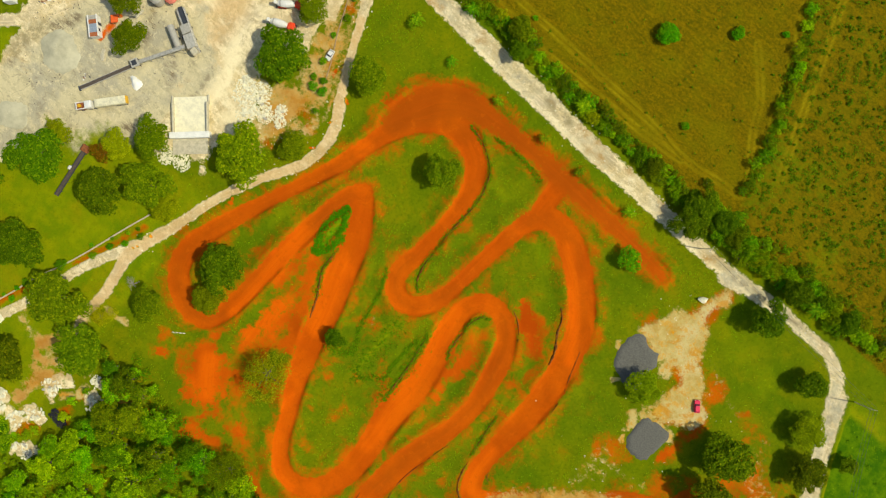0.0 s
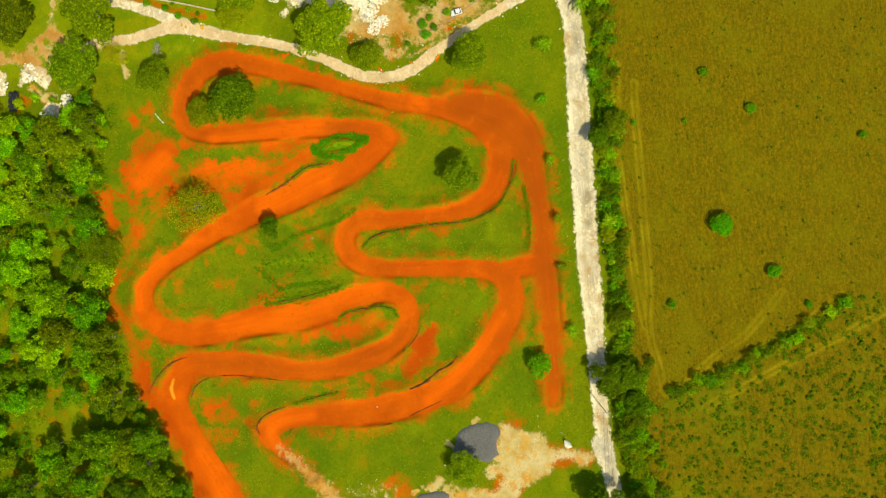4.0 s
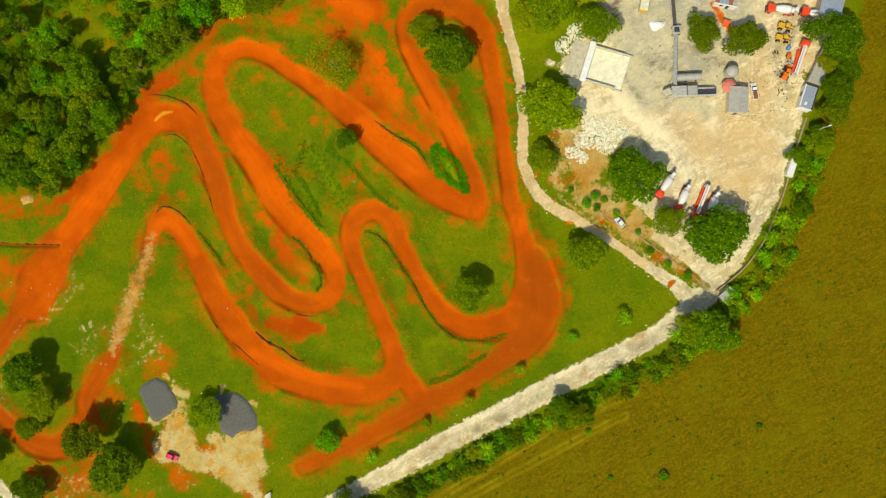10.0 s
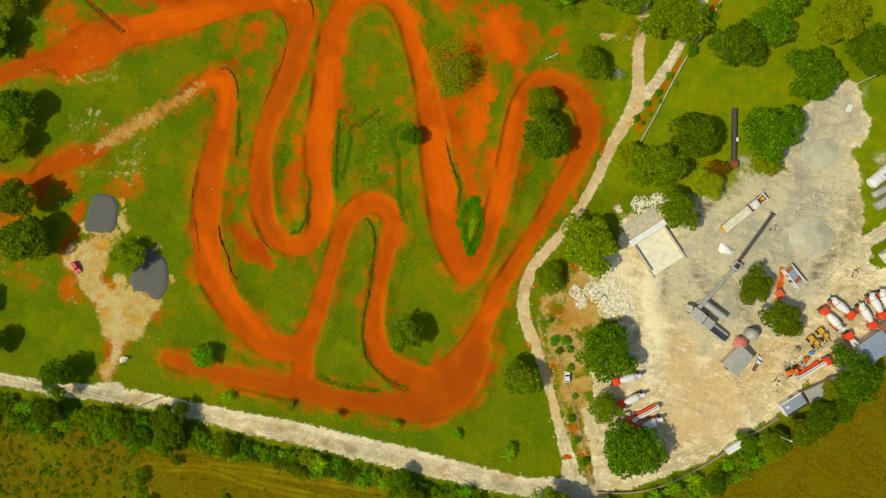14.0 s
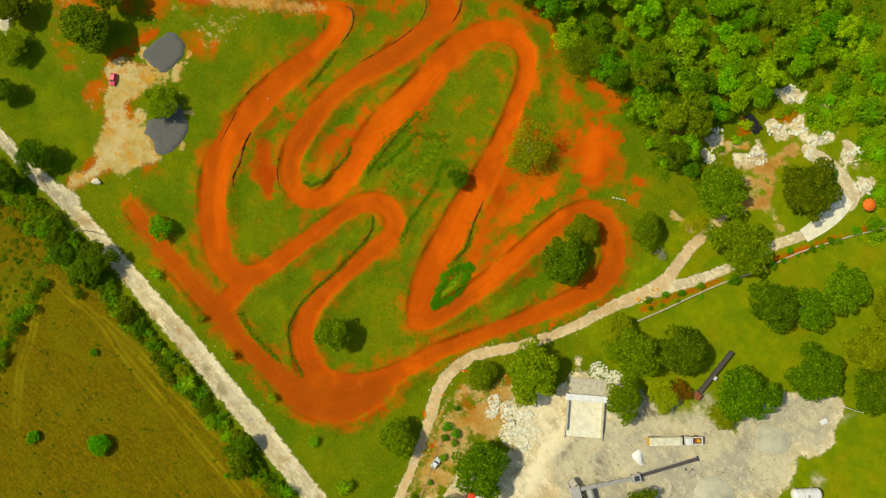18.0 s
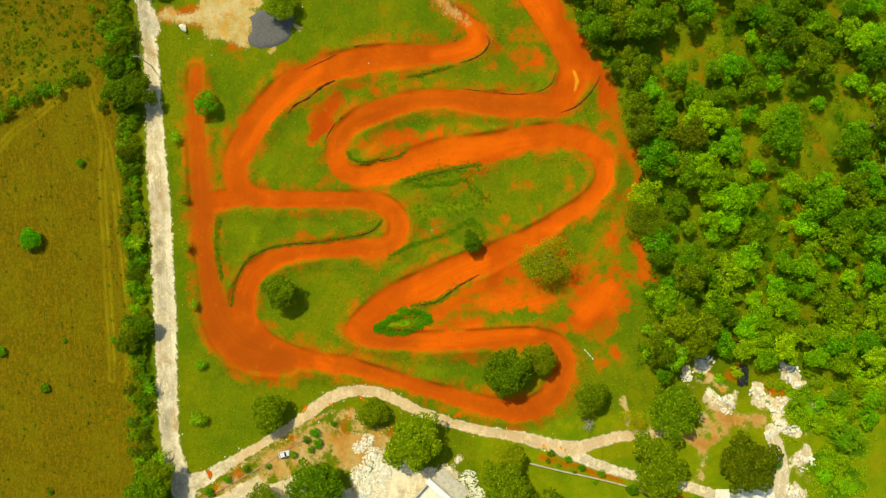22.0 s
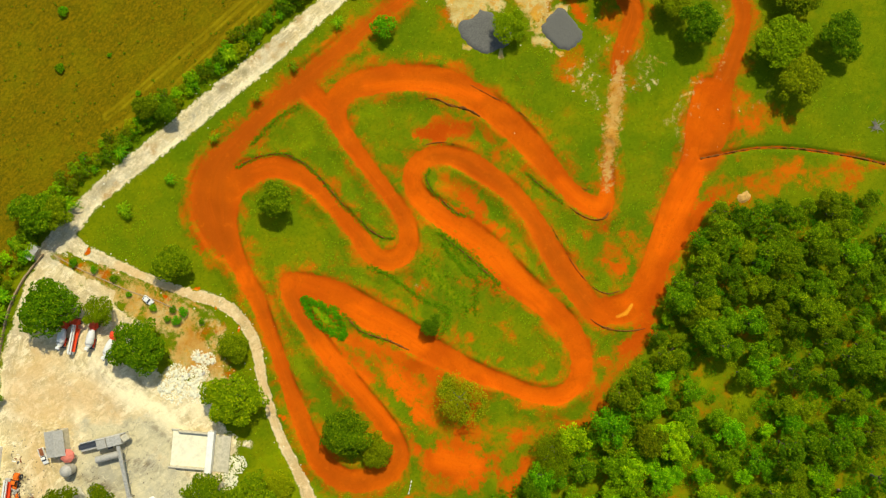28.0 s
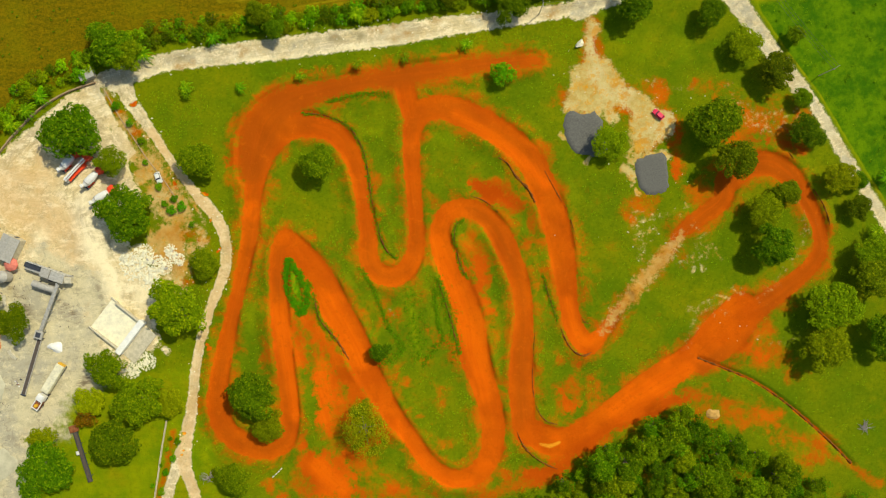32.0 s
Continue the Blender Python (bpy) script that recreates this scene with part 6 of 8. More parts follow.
for _ in range(6800):
    x, y = R.uniform(-165, 130), R.uniform(-165, -74)
    if inside(YARD, np.array([x]), np.array([y]))[0] or y > np.interp(x, [60, 110], [-74, -45]):
        continue
    west = x < np.interp(y, [p[1] for p in HEDGE_CROSS[::-1]], [p[0] for p in HEDGE_CROSS[::-1]])
    if R.random() < (0.95 if west else 0.1):
        tufts.append((x, y, R.uniform(0.3, 1.25 if west else 0.5), R.uniform(0.3, 1.0), R.randrange(16, 50) if west else R.randrange(8, 18)))
for _ in range(260):
    x, y = R.uniform(-215, -150), R.uniform(-60, 100)
    if x < np.interp(y, [p[1] for p in ROAD_FAR], [p[0] for p in ROAD_FAR]) - 5:
        tufts.append((x, y, R.uniform(0.3, 0.8), R.uniform(0.2, 0.6), R.randrange(8, 20)))
leafy_stuff("pasture_tufts", tufts, 0.2, LEAF_DARK, "scattered low tufts and scrub in the pasture", "scrub", 32)
grass_clumps = []
for _ in range(5200):
    x, y = R.uniform(-165, 60), R.uniform(-57, 100)
    i, j = np.searchsorted(GX, x), np.searchsorted(GY, y)
    if max(dirt[j, i], pale[j, i], sand[j, i]) < 0.1 and worn[j, i] < 0.6:
        grass_clumps.append((x, y, R.uniform(0.2, 0.7), R.uniform(0.08, 0.22), R.randrange(4, 10)))
thick = value_noise(11, 51) + 0.7 * value_noise(3.5, 52)
for _ in range(16000):
    x, y = R.uniform(-110, 45), R.uniform(-57, 85)
    i, j = np.searchsorted(GX, x), np.searchsorted(GY, y)
    if thick[j, i] > 0.25 and max(dirt[j, i], pale[j, i], sand[j, i]) < 0.15:
        grass_clumps.append((x, y, R.uniform(0.15, 0.45), R.uniform(0.08, 0.3), R.randrange(4, 9)))
leafy_stuff("grass_clumps", grass_clumps, 0.12, LEAF_HERB, "taller clumps of grass in the lawn", "grass", 33)
scrub = []
for x, y, r in LUSH_CORNER:
    for _ in range(int(r * 9)):
        ang, rho = R.uniform(0, 6.283), math.sqrt(R.random()) * r
        px_, py_ = x + math.cos(ang) * rho, y + math.sin(ang) * rho
        i, j = np.searchsorted(GX, px_), np.searchsorted(GY, py_)
        if max(pale[j, i], sand[j, i]) < 0.1:
            scrub.append((px_, py_, R.uniform(0.5, 1.6), R.uniform(0.3, 1.4), R.randrange(14, 40)))
leafy_stuff("scrub", scrub, 0.22, LEAF_BRIGHT, "bright lime-green scrub and tall grass round the rock heaps", "scrub", 36)
under, saplings = [], []
for _ in range(9000):
    x, y = R.uniform(-175, 70), R.uniform(35, 215)
    if inside(FOREST, np.array([x]), np.array([y]))[0]:
        if any((x - a) ** 2 + (y - b) ** 2 < r**2 for a, b, r in GLADES) and R.random() < 0.75:
            continue
        if R.random() < 0.1 or any((x - a) ** 2 + (y - b) ** 2 < (r + 2.5) ** 2 for a, b, r in ROCK_SPOTS + [(TYRES[0], TYRES[1], 2.0)]):
            continue
        if R.random() < 0.4:
            under.append((x, y, R.uniform(0.8, 2.0), R.uniform(0.8, 3.0), R.randrange(20, 40)))
        else:
            saplings.append((x, y, R.uniform(0.8, 2.3), R.uniform(1.4, 5.2), R.randrange(28, 70)))
leafy_stuff("undergrowth", under, 0.25, LEAF_LIGHT, "bright tangled undergrowth between the forest trees", "undergrowth", 34)
leafy_stuff("saplings", saplings, 0.25, LEAF_WEED, "thicket of bright green saplings in the wood", "saplings", 35)
plant(airy_kind, 49.0, 82.5, 0.45, 0.8, 40, "dry yellow-brown bush beside the driveway fork")
rust_kind = tree_kind("dry_bush", 66, 4.0, 4.0, LEAF_RUST, "rust-brown dry bush beside the black conveyor", lobes=30, leaves=60, size=0.26, gap=0.3)
plant(rust_kind, 82.6, 41.6, 1.0, 1.0, 20)
remove_thing(rust_kind)
plant(airy_kind, 46.6, 79.5, 0.3, 0.8, 130, "dry yellow-brown bush beside the driveway fork")
for kind in (fresh_kind, *dark_kinds, *light_kinds, airy_kind, shrub_kind, *wood_kinds, palm, *bush_kinds):
    remove_thing(kind)


# ---------------- quarry: plant, vehicles and sheds ----------------
PAINT_RED = plain_material("red_paint", (0.86, 0.075, 0.015), 0.4, vary=0.2)
PAINT_WHITE = plain_material("white_paint", (0.80, 0.77, 0.64), 0.45, vary=0.15)
PAINT_YELLOW = plain_material("yellow_paint", (0.72, 0.40, 0.02), 0.45, vary=0.2)
PAINT_ORANGE = plain_material("orange_paint", (0.85, 0.17, 0.006), 0.75, vary=0.2)
PAINT_PINK = plain_material("crimson_paint", (0.78, 0.025, 0.07), 0.3, vary=0.1)
STEEL = plain_material("dusty_steel", (0.58, 0.54, 0.42), 0.6, 0.3, vary=0.35)
STEEL_DARK = plain_material("dark_steel", (0.06, 0.065, 0.07), 0.6, 0.2, vary=0.3)
RUBBER = plain_material("rubber", (0.025, 0.025, 0.025), 0.85, vary=0.3)
GLASS_DARK = plain_material("dark_window", (0.02, 0.025, 0.03), 0.15, vary=0.1)
CONCRETE = plain_material("concrete", (0.60, 0.53, 0.34), 0.9, vary=0.3, size=0.8)
WHITEWASH = plain_material("whitewash", (0.86, 0.83, 0.68), 0.8, vary=0.15, size=0.8)
FLOORING = plain_material("dusty_floor", (0.88, 0.80, 0.50), 0.95, vary=0.2, size=0.5)
ROOF_GREY = plain_material("grey_sheeting", (0.50, 0.46, 0.35), 0.55, 0.2, vary=0.25)
ROOF_BLUE = plain_material("blue_grey_sheeting", (0.34, 0.39, 0.42), 0.5, 0.2, vary=0.2)
TARPAULIN = plain_material("salmon_tarpaulin", (0.72, 0.20, 0.12), 0.8, vary=0.25)
RUST = plain_material("rust", (0.30, 0.10, 0.03), 0.9, vary=0.4)
ROCK_PALE = plain_material("pale_rock", (0.86, 0.79, 0.50), 0.95, vary=0.3, size=1.2)
ROCK_GREY = plain_material("grey_rock", (0.50, 0.45, 0.33), 0.95, vary=0.4, size=1.2)
SLATE = plain_material("slate_gravel", (0.150, 0.142, 0.108), 0.95, vary=0.4, size=2.6)
CHIPS = plain_material("grey_chippings", (0.56, 0.51, 0.31), 0.95, vary=0.3, size=0.16)
BELTING = plain_material("worn_belting", (0.11, 0.085, 0.06), 0.9, vary=0.4)
TIMBER = plain_material("grey_timber", (0.34, 0.29, 0.22), 0.9, vary=0.35, size=3)
WALL_PALE = plain_material("pale_wall_stone", (0.62, 0.50, 0.28), 0.95, vary=0.35, size=1.5)
PAINT_CREAM = plain_material("dusty_cream_paint", (0.80, 0.73, 0.45), 0.7, vary=0.3, size=0.7)
TAN_STONE = plain_material("tan_stone", (0.60, 0.34, 0.075), 0.95, vary=0.35, size=1.5)
WALLING = plain_material("wall_stone", (0.42, 0.29, 0.14), 0.95, vary=0.35, size=1.5)


def box(bm, sx, sy, sz, x, y, z, bevel=0.04, turn=0.0, tilt=0.0):
    """A box with softened edges, centred in x and y, standing on z."""
    m = pose(x, y, z + sz / 2, 0, tilt, turn) @ Matrix.Diagonal((sx, sy, sz, 1))
    made = bmesh.ops.create_cube(bm, size=1, matrix=m)["verts"]
    if bevel:
        edges = list({e for v in made for e in v.link_edges})
        bmesh.ops.bevel(bm, geom=edges, offset=bevel, segments=1, affect="EDGES")
    return bm


def lathe(bm, profile, z, axis="x", y=0.0, segs=16):
    """A turned body: rings of (along, radius) about a line at height z."""
    rings = []
    for along, r in profile:
        ring = []
        for k in range(segs):
            a = 2 * math.pi * k / segs
            c, s = r * math.cos(a), r * math.sin(a)
            ring.append(bm.verts.new((along, y + c, z + s) if axis == "x" else (c, s + y, z + along) if axis == "z" else (c, along + y, z + s)))
        rings.append(ring)
    for p, q in zip(rings, rings[1:]):
        for k in range(segs):
            bm.faces.new((p[k], p[(k + 1) % segs], q[(k + 1) % segs], q[k]))
    bm.faces.new(rings[0][::-1])
    bm.faces.new(rings[-1])
    bmesh.ops.recalc_face_normals(bm, faces=bm.faces)
    return bm


def part(name, bm, material, parent, label=""):
    """A bmesh as one mesh object under a thing or a part."""
    mesh = bpy.data.meshes.new(name)
    bm.to_mesh(mesh)
    bm.free()
    mesh.materials.append(material)
    ob = new(name, mesh)
    ob.parent = parent
    return tagged(ob, label)


def B():
    return bmesh.new()


def wheel(parent, x, y, r=0.5, w=0.3):
    tyre = part("tyre", lathe(B(), [(-w / 2, r * 0.86), (-w / 2 + 0.05, r), (w / 2 - 0.05, r), (w / 2, r * 0.86)], r, "y", y, 14), RUBBER, parent)
    tyre.location.x = x
    s = 1 if y > 0 else -1
    part("rim", lathe(B(), [(s * w * 0.3, r * 0.5), (s * w * 0.54, r * 0.46)], r, "y", y, 12), STEEL, tyre)
    return tyre


def put(thing, spot, z=0.0, flip=0):
    thing.matrix_world = pose(spot[0], spot[1], ground_z(spot[0], spot[1]) + 0.03 + z, 0, 0, spot[2] + flip)
    return thing


def lorry_cab(parent, x, material):
    part("cab", box(box(B(), 1.9, 2.35, 1.75, x, 0, 0.9, 0.14), 1.3, 1.9, 0.25, x - 0.15, 0, 2.6, 0.1), material, parent)
    part("windscreen", box(B(), 0.06, 2.0, 0.75, x + 0.95, 0, 1.6, 0.02, 0, -8), GLASS_DARK, parent)
    part("bumper", box(B(), 0.25, 2.4, 0.35, x + 1.0, 0, 0.5, 0.05), STEEL_DARK, parent)
    for s in (-1, 1):
        part("mirror", box(B(), 0.1, 0.28, 0.5, x + 0.75, s * 1.35, 1.7, 0.03), STEEL_DARK, parent)


def mixer_truck():
    t = new("mixer_truck")
    part("chassis", box(box(B(), 8.4, 0.9, 0.28, -0.2, 0, 0.72, 0.03), 0.4, 2.3, 0.4, -4.2, 0, 0.6), STEEL_DARK, t)
    lorry_cab(t, 3.4, PAINT_RED)
    part("drum", lathe(B(), [(-3.9, 0.55), (-3.4, 0.85), (-1.9, 1.22), (-0.6, 1.25), (0.9, 1.05), (1.9, 0.7), (2.0, 0.4)], 2.15, "x", 0, 20), PAINT_WHITE, t, "dusty white mixing drum")
    part("drum_ring", lathe(B(), [(-2.6, 1.24), (-2.45, 1.27), (-2.3, 1.24)], 2.15, "x", 0, 20), STEEL, t)
    part("hopper", box(box(B(), 0.9, 1.1, 0.7, -4.1, 0, 2.7, 0.08), 0.6, 0.6, 0.5, -4.4, 0, 2.2, 0.05), PAINT_WHITE, t)
    part("chute", box(B(), 1.6, 0.45, 0.14, -4.7, 0.3, 1.5, 0.03, 20, 28), STEEL, t)
    part("pedestal", box(box(B(), 0.5, 1.6, 1.2, 2.05, 0, 0.95, 0.05), 0.4, 1.6, 1.2, -3.1, 0, 0.95, 0.05), PAINT_RED, t)
    part("water_tank", box(B(), 0.6, 1.7, 0.6, 2.35, 0, 1.9, 0.15), PAINT_RED, t)
    for s in (-1, 1):
        part("mudguard", box(B(), 2.7, 0.45, 0.1, -2.4, s * 1.0, 1.12, 0.04), PAINT_RED, t)
        for x in (3.2, -1.7, -3.1):
            wheel(t, x, s * 1.0)
    return tagged(t, "concrete mixer truck with red cab and dusty white drum, parked", "truck", "mixer trucks")


mixer = mixer_truck()
for spot in (MIXER_A, MIXER_B, MIXER_D, MIXER_E, MIXER_F, MIXER_G, MIXER_H, MIXER_I, MIXER_J):
    copy_thing(mixer, pose(spot[0], spot[1], ground_z(*spot[:2]) + 0.03, 0, 0, spot[2]))
remove_thing(mixer)


def pump_truck():
    t = new("concrete_pump_truck")
    part("chassis", box(B(), 11.0, 1.0, 0.35, 0, 0, 0.7, 0.03), PAINT_RED, t)
    lorry_cab(t, 4.9, PAINT_RED)
    for k, (y, z) in enumerate(((-0.42, 2.1), (0.0, 2.5), (0.42, 2.1))):
        part("boom_section", box(box(B(), 9.6 - 0.3 * k, 0.34, 0.42, -0.6, y, z, 0.04), 0.5, 0.4, 0.5, -5.1 + 0.3 * k, y, z - 0.05, 0.04), PAINT_WHITE, t, "white folded boom section")
    part("turret", lathe(B(), [(0, 0.55), (0.9, 0.5), (1.1, 0.35)], 1.05, "z", 0, 14), PAINT_RED, t).location.x = 3.4
    part("deck", box(B(), 7.4, 2.3, 0.16, -1.0, 0, 1.05, 0.03), PAINT_RED, t)
    part("hopper", box(B(), 1.0, 1.7, 0.9, -5.2, 0, 0.6, 0.12), STEEL, t)
    part("outrigger", box(B(), 3.2, 0.3, 0.4, 1.0, 1.1, 0.7, 0.04, 6), PAINT_RED, t)
    part("outrigger", box(B(), 3.2, 0.3, 0.4, 1.0, -1.1, 0.7, 0.04, -6), PAINT_RED, t)
    for s in (-1, 1):
        for x in (4.6, -2.4, -3.8):
            wheel(t, x, s * 1.0)
    return tagged(t, "red concrete pump truck with a folded white boom", "truck", "pump trucks")


pump = pump_truck()
for spot in (PUMP_A, PUMP_B):
    copy_thing(pump, pose(spot[0], spot[1], ground_z(*spot[:2]) + 0.03, 0, 0, spot[2]))
remove_thing(pump)


def long_lorry():
    t = new("tipper_lorry")
    part("trailer_body", box(B(), 10.2, 2.6, 1.5, -3.2, 0, 1.2, 0.08), PAINT_CREAM, t, "long dusty cream tipper body")
    part("load_cover", box(B(), 9.8, 2.3, 0.12, -3.2, 0, 2.7, 0.04), PAINT_CREAM, t)
    part("tailgate", box(B(), 0.5, 2.4, 1.3, -8.4, 0, 1.1, 0.06), PAINT_YELLOW, t, "yellow tailgate")
    part("chassis", box(B(), 16.0, 1.0, 0.3, -0.2, 0, 0.75, 0.03), STEEL_DARK, t)
    part("cab", box(box(B(), 2.2, 2.4, 2.1, 4.0, 0, 0.9, 0.16), 1.5, 2.0, 0.3, 3.7, 0, 2.95, 0.1), PAINT_WHITE, t)
    part("roof_window", box(B(), 0.5, 1.9, 0.7, 5.0, 0, 2.1, 0.06), GLASS_DARK, t)
    part("engine_deck", box(B(), 3.0, 2.3, 1.1, 6.7, 0, 0.9, 0.1), RUST, t, "brown engine deck")
    part("front_frame", box(box(box(B(), 3.2, 0.25, 0.4, 6.8, 1.05, 2.0, 0.03), 3.2, 0.25, 0.4, 6.8, -1.05, 2.0, 0.03), 0.3, 2.3, 0.4, 8.2, 0, 1.8, 0.03), PAINT_WHITE, t)
    part("air_tank", lathe(B(), [(-0.5, 0.3), (-0.45, 0.55), (0.45, 0.55), (0.5, 0.3)], 2.2, "z", 0, 14), PAINT_YELLOW, t).location.x = 7.0
    for s in (-1, 1):
        for x in (6.9, 4.3, 2.8, -5.0, -6.3, -7.5):
            wheel(t, x, s * 1.05, 0.52, 0.34)
    return tagged(put(t, LORRY), "long white articulated tipper lorry with a brown engine deck", "truck")


long_lorry()


def road_car(name, paint, length, label, pickup=False):
    t = new(name)
    half = length / 2
    shell = B()
    prof = [(-half, 0.35), (-half, 0.85), (-half + 0.25, 0.95), (half - 1.2, 0.95), (half - 0.15, 0.75), (half, 0.6), (half, 0.35)]
    rows = [[shell.verts.new((x, s * w, z)) for x, z in prof] for s, w in ((-1, 0.86), (1, 0.86))]
    for k in range(len(prof)):
        m = (k + 1) % len(prof)
        shell.faces.new((rows[0][k], rows[0][m], rows[1][m], rows[1][k]))
    shell.faces.new(rows[0][::-1])
    shell.faces.new(rows[1])
    bmesh.ops.recalc_face_normals(shell, faces=shell.faces)
    bmesh.ops.bevel(shell, geom=list(shell.edges), offset=0.07, segments=2, affect="EDGES")
    body = part("body", shell, paint, t)
    x0, x1 = (0.1, half - 1.3) if pickup else (-half + 0.45, half - 1.35)
    mid, run = (x0 + x1) / 2, x1 - x0
    part("greenhouse", box(B(), run + 0.3, 1.5, 0.3, mid, 0, 0.93, 0.12), GLASS_DARK, t, "dark windows")
    part("roof", box(B(), run - 0.35, 1.38, 0.14, mid - 0.05, 0, 1.28, 0.06), paint, t)
    for s in (-1, 1):
        for x in (half - 0.85, -half + 0.8):
            wheel(t, x, s * 0.78, 0.33, 0.2)
        part("headlight", box(B(), 0.12, 0.3, 0.14, half - 0.05, s * 0.6, 0.62, 0.03), PAINT_WHITE, t)
        part("mirror", box(B(), 0.15, 0.2, 0.12, x1 - 0.1, s * 0.95, 0.95, 0.03), paint, t)
    if pickup:
        part("load_bed", box(B(), half - 0.25, 1.4, 0.06, -half / 2 - 0.05, 0, 0.965, 0.0), RUST, t, "dark rusty load bed")
        for s in (-1, 1):
            part("bed_side", box(B(), half - 0.2, 0.08, 0.35, -half / 2 - 0.05, s * 0.8, 0.95, 0.02), paint, t)
    return tagged(t, label, "car")


put(road_car("hatchback_car", PAINT_PINK, 4.0, "crimson hatchback parked on the sandy lot"), RED_CAR)
put(road_car("small_car", PAINT_WHITE, 3.6, "small dusty white car beside the shrubs"), SMALL_CAR)
put(road_car("pickup_truck", PAINT_WHITE, 5.3, "white pickup with a rusty bed beside the shed", True), PICKUP)


def wheel_loader(name, spot, paint, label):
    t = new(name)
    part("rear_body", box(box(B(), 2.2, 1.5, 1.0, -1.4, 0, 0.8, 0.1), 1.0, 1.3, 0.25, -1.6, 0, 1.8, 0.06), paint, t)
    part("cab", box(B(), 1.1, 1.2, 1.1, 0.0, 0, 1.5, 0.08), GLASS_DARK, t)
    part("cab_roof", box(B(), 1.25, 1.35, 0.12, 0.0, 0, 2.6, 0.05), paint, t)
    for s in (-1, 1):
        part("lift_arm", box(B(), 2.4, 0.22, 0.3, 1.6, s * 0.5, 1.1, 0.04, 0, 14), paint, t)
        for x in (1.1, -1.5):
            wheel(t, x, s * 1.0, 0.7, 0.5)
    bucket = box(B(), 0.8, 2.4, 0.75, 2.9, 0, 0.1, 0.12)
    part("bucket", bucket, STEEL, t)
    return tagged(put(t, spot), label, "loader")


wheel_loader("wheel_loader", LOADER, PAINT_YELLOW, "yellow wheel loader parked among the mixer trucks")
wheel_loader("backhoe_loader", DIGGER, PAINT_YELLOW, "small yellow and white backhoe loader beside the pump truck")
wheel_loader("dumper", ROLLER, PAINT_ORANGE, "small orange dumper near the site fence")


def tank(name, spot, r, material, label, category="tank"):
    t, h = new(name), spot[3] / 2
    part("shell", lathe(B(), [(-h, r * 0.55), (-h + 0.35, r * 0.9), (-h + 0.7, r), (h - 0.7, r), (h - 0.35, r * 0.9), (h, r * 0.55)], r + 0.5, "x", 0, 20), material, t)
    for x in (-h * 0.6, h * 0.6):
        part("saddle", box(B(), 0.5, r * 1.8, 0.9, x, 0, 0, 0.04), CONCRETE, t)
    part("manhole", lathe(B(), [(0, 0.45), (0.25, 0.45), (0.3, 0.3)], 2 * r + 0.42, "z", 0, 12), STEEL, t)
    for x in (-h * 0.3, h * 0.3):
        part("band", lathe(B(), [(x - 0.06, r + 0.03), (x + 0.06, r + 0.03)], r + 0.5, "x", 0, 20), STEEL, t)
    return tagged(put(t, spot), label, category)


tank("storage_tank", TANK_A, 1.8, PAINT_WHITE, "large white horizontal storage tank on the lawn")
tank("storage_tank", TANK_B, 1.1, STEEL, "smaller silver horizontal tank between two others")


def container(name, spot, wide, high, material, label, ribs=10, category="container"):
    t, L = new(name), spot[3]
    part("body", box(B(), L, wide, high, 0, 0, 0.15, 0.05), material, t)
    part("roof", box(B(), L - 0.1, wide - 0.1, 0.08, 0, 0, 0.15 + high, 0.03), material, t)
    for k in range(ribs):
        part("rib", box(B(), 0.12, wide + 0.08, high * 0.94, -L / 2 + (k + 0.5) * L / ribs, 0, 0.2, 0.02), STEEL if material is not RUST else RUST, t)
    for s in (-1, 1):
        part("skid", box(B(), L, 0.2, 0.2, 0, s * wide * 0.4, 0, 0.02), STEEL_DARK, t)
    part("door", box(B(), 0.08, wide * 0.9, high * 0.9, L / 2 + 0.02, 0, 0.2, 0.02), material, t)
    return tagged(put(t, spot), label, category)


container("steel_container", TANK_C, 2.5, 2.4, STEEL, "ribbed silver steel container on the lawn", 12)
container("box_trailer", BOX_TRAILER, 3.0, 2.8, PAINT_WHITE, "long white box trailer on the yard's edge", 3, "trailer")
container("waste_skip", SKIP, 2.0, 1.5, PAINT_WHITE, "white steel skip against the quarry wall", 5, "skip")


def shed(name, spot, wide, high, roof, label, pitch=6, category="shed"):
    """An open-sided or walled shed with a sheeted roof of single panels."""
    t, L = new(name), spot[3]
    part("wall", box(B(), L - 0.5, wide - 0.5, high - 0.1, 0, 0, 0, 0.03), CONCRETE, t)
    count = max(3, int(L / 1.1))
    for k in range(count):
        x = -L / 2 + (k + 0.5) * L / count
        for s in (-1, 1):
            m = box(B(), L / count - 0.04, wide / 2 + 0.05, 0.07, 0, 0, 0, 0.015)
            p = part("roof_sheet", m, roof, t)
            p.matrix_basis = pose(x, s * wide / 4, high + wide / 4 * math.tan(radians(pitch)), -s * pitch, 0, 0)
    part("ridge", box(B(), L + 0.1, 0.35, 0.08, 0, 0, high + wide / 2 * math.tan(radians(pitch)) + 0.05, 0.02), roof, t)
    for s in (-1, 1):
        part("gutter", box(B(), L, 0.12, 0.12, 0, s * (wide / 2 + 0.05), high - 0.05, 0.02), STEEL, t)
    part("door", box(B(), 0.06, 1.1, 2.0, L / 2 - 0.24, 0, 0, 0.02), STEEL_DARK, t)
    return tagged(put(t, spot), label, category)


shed("workshop_shed", SHED, 5.6, 3.6, ROOF_GREY, "grey sheet-roofed workshop shed in the yard")
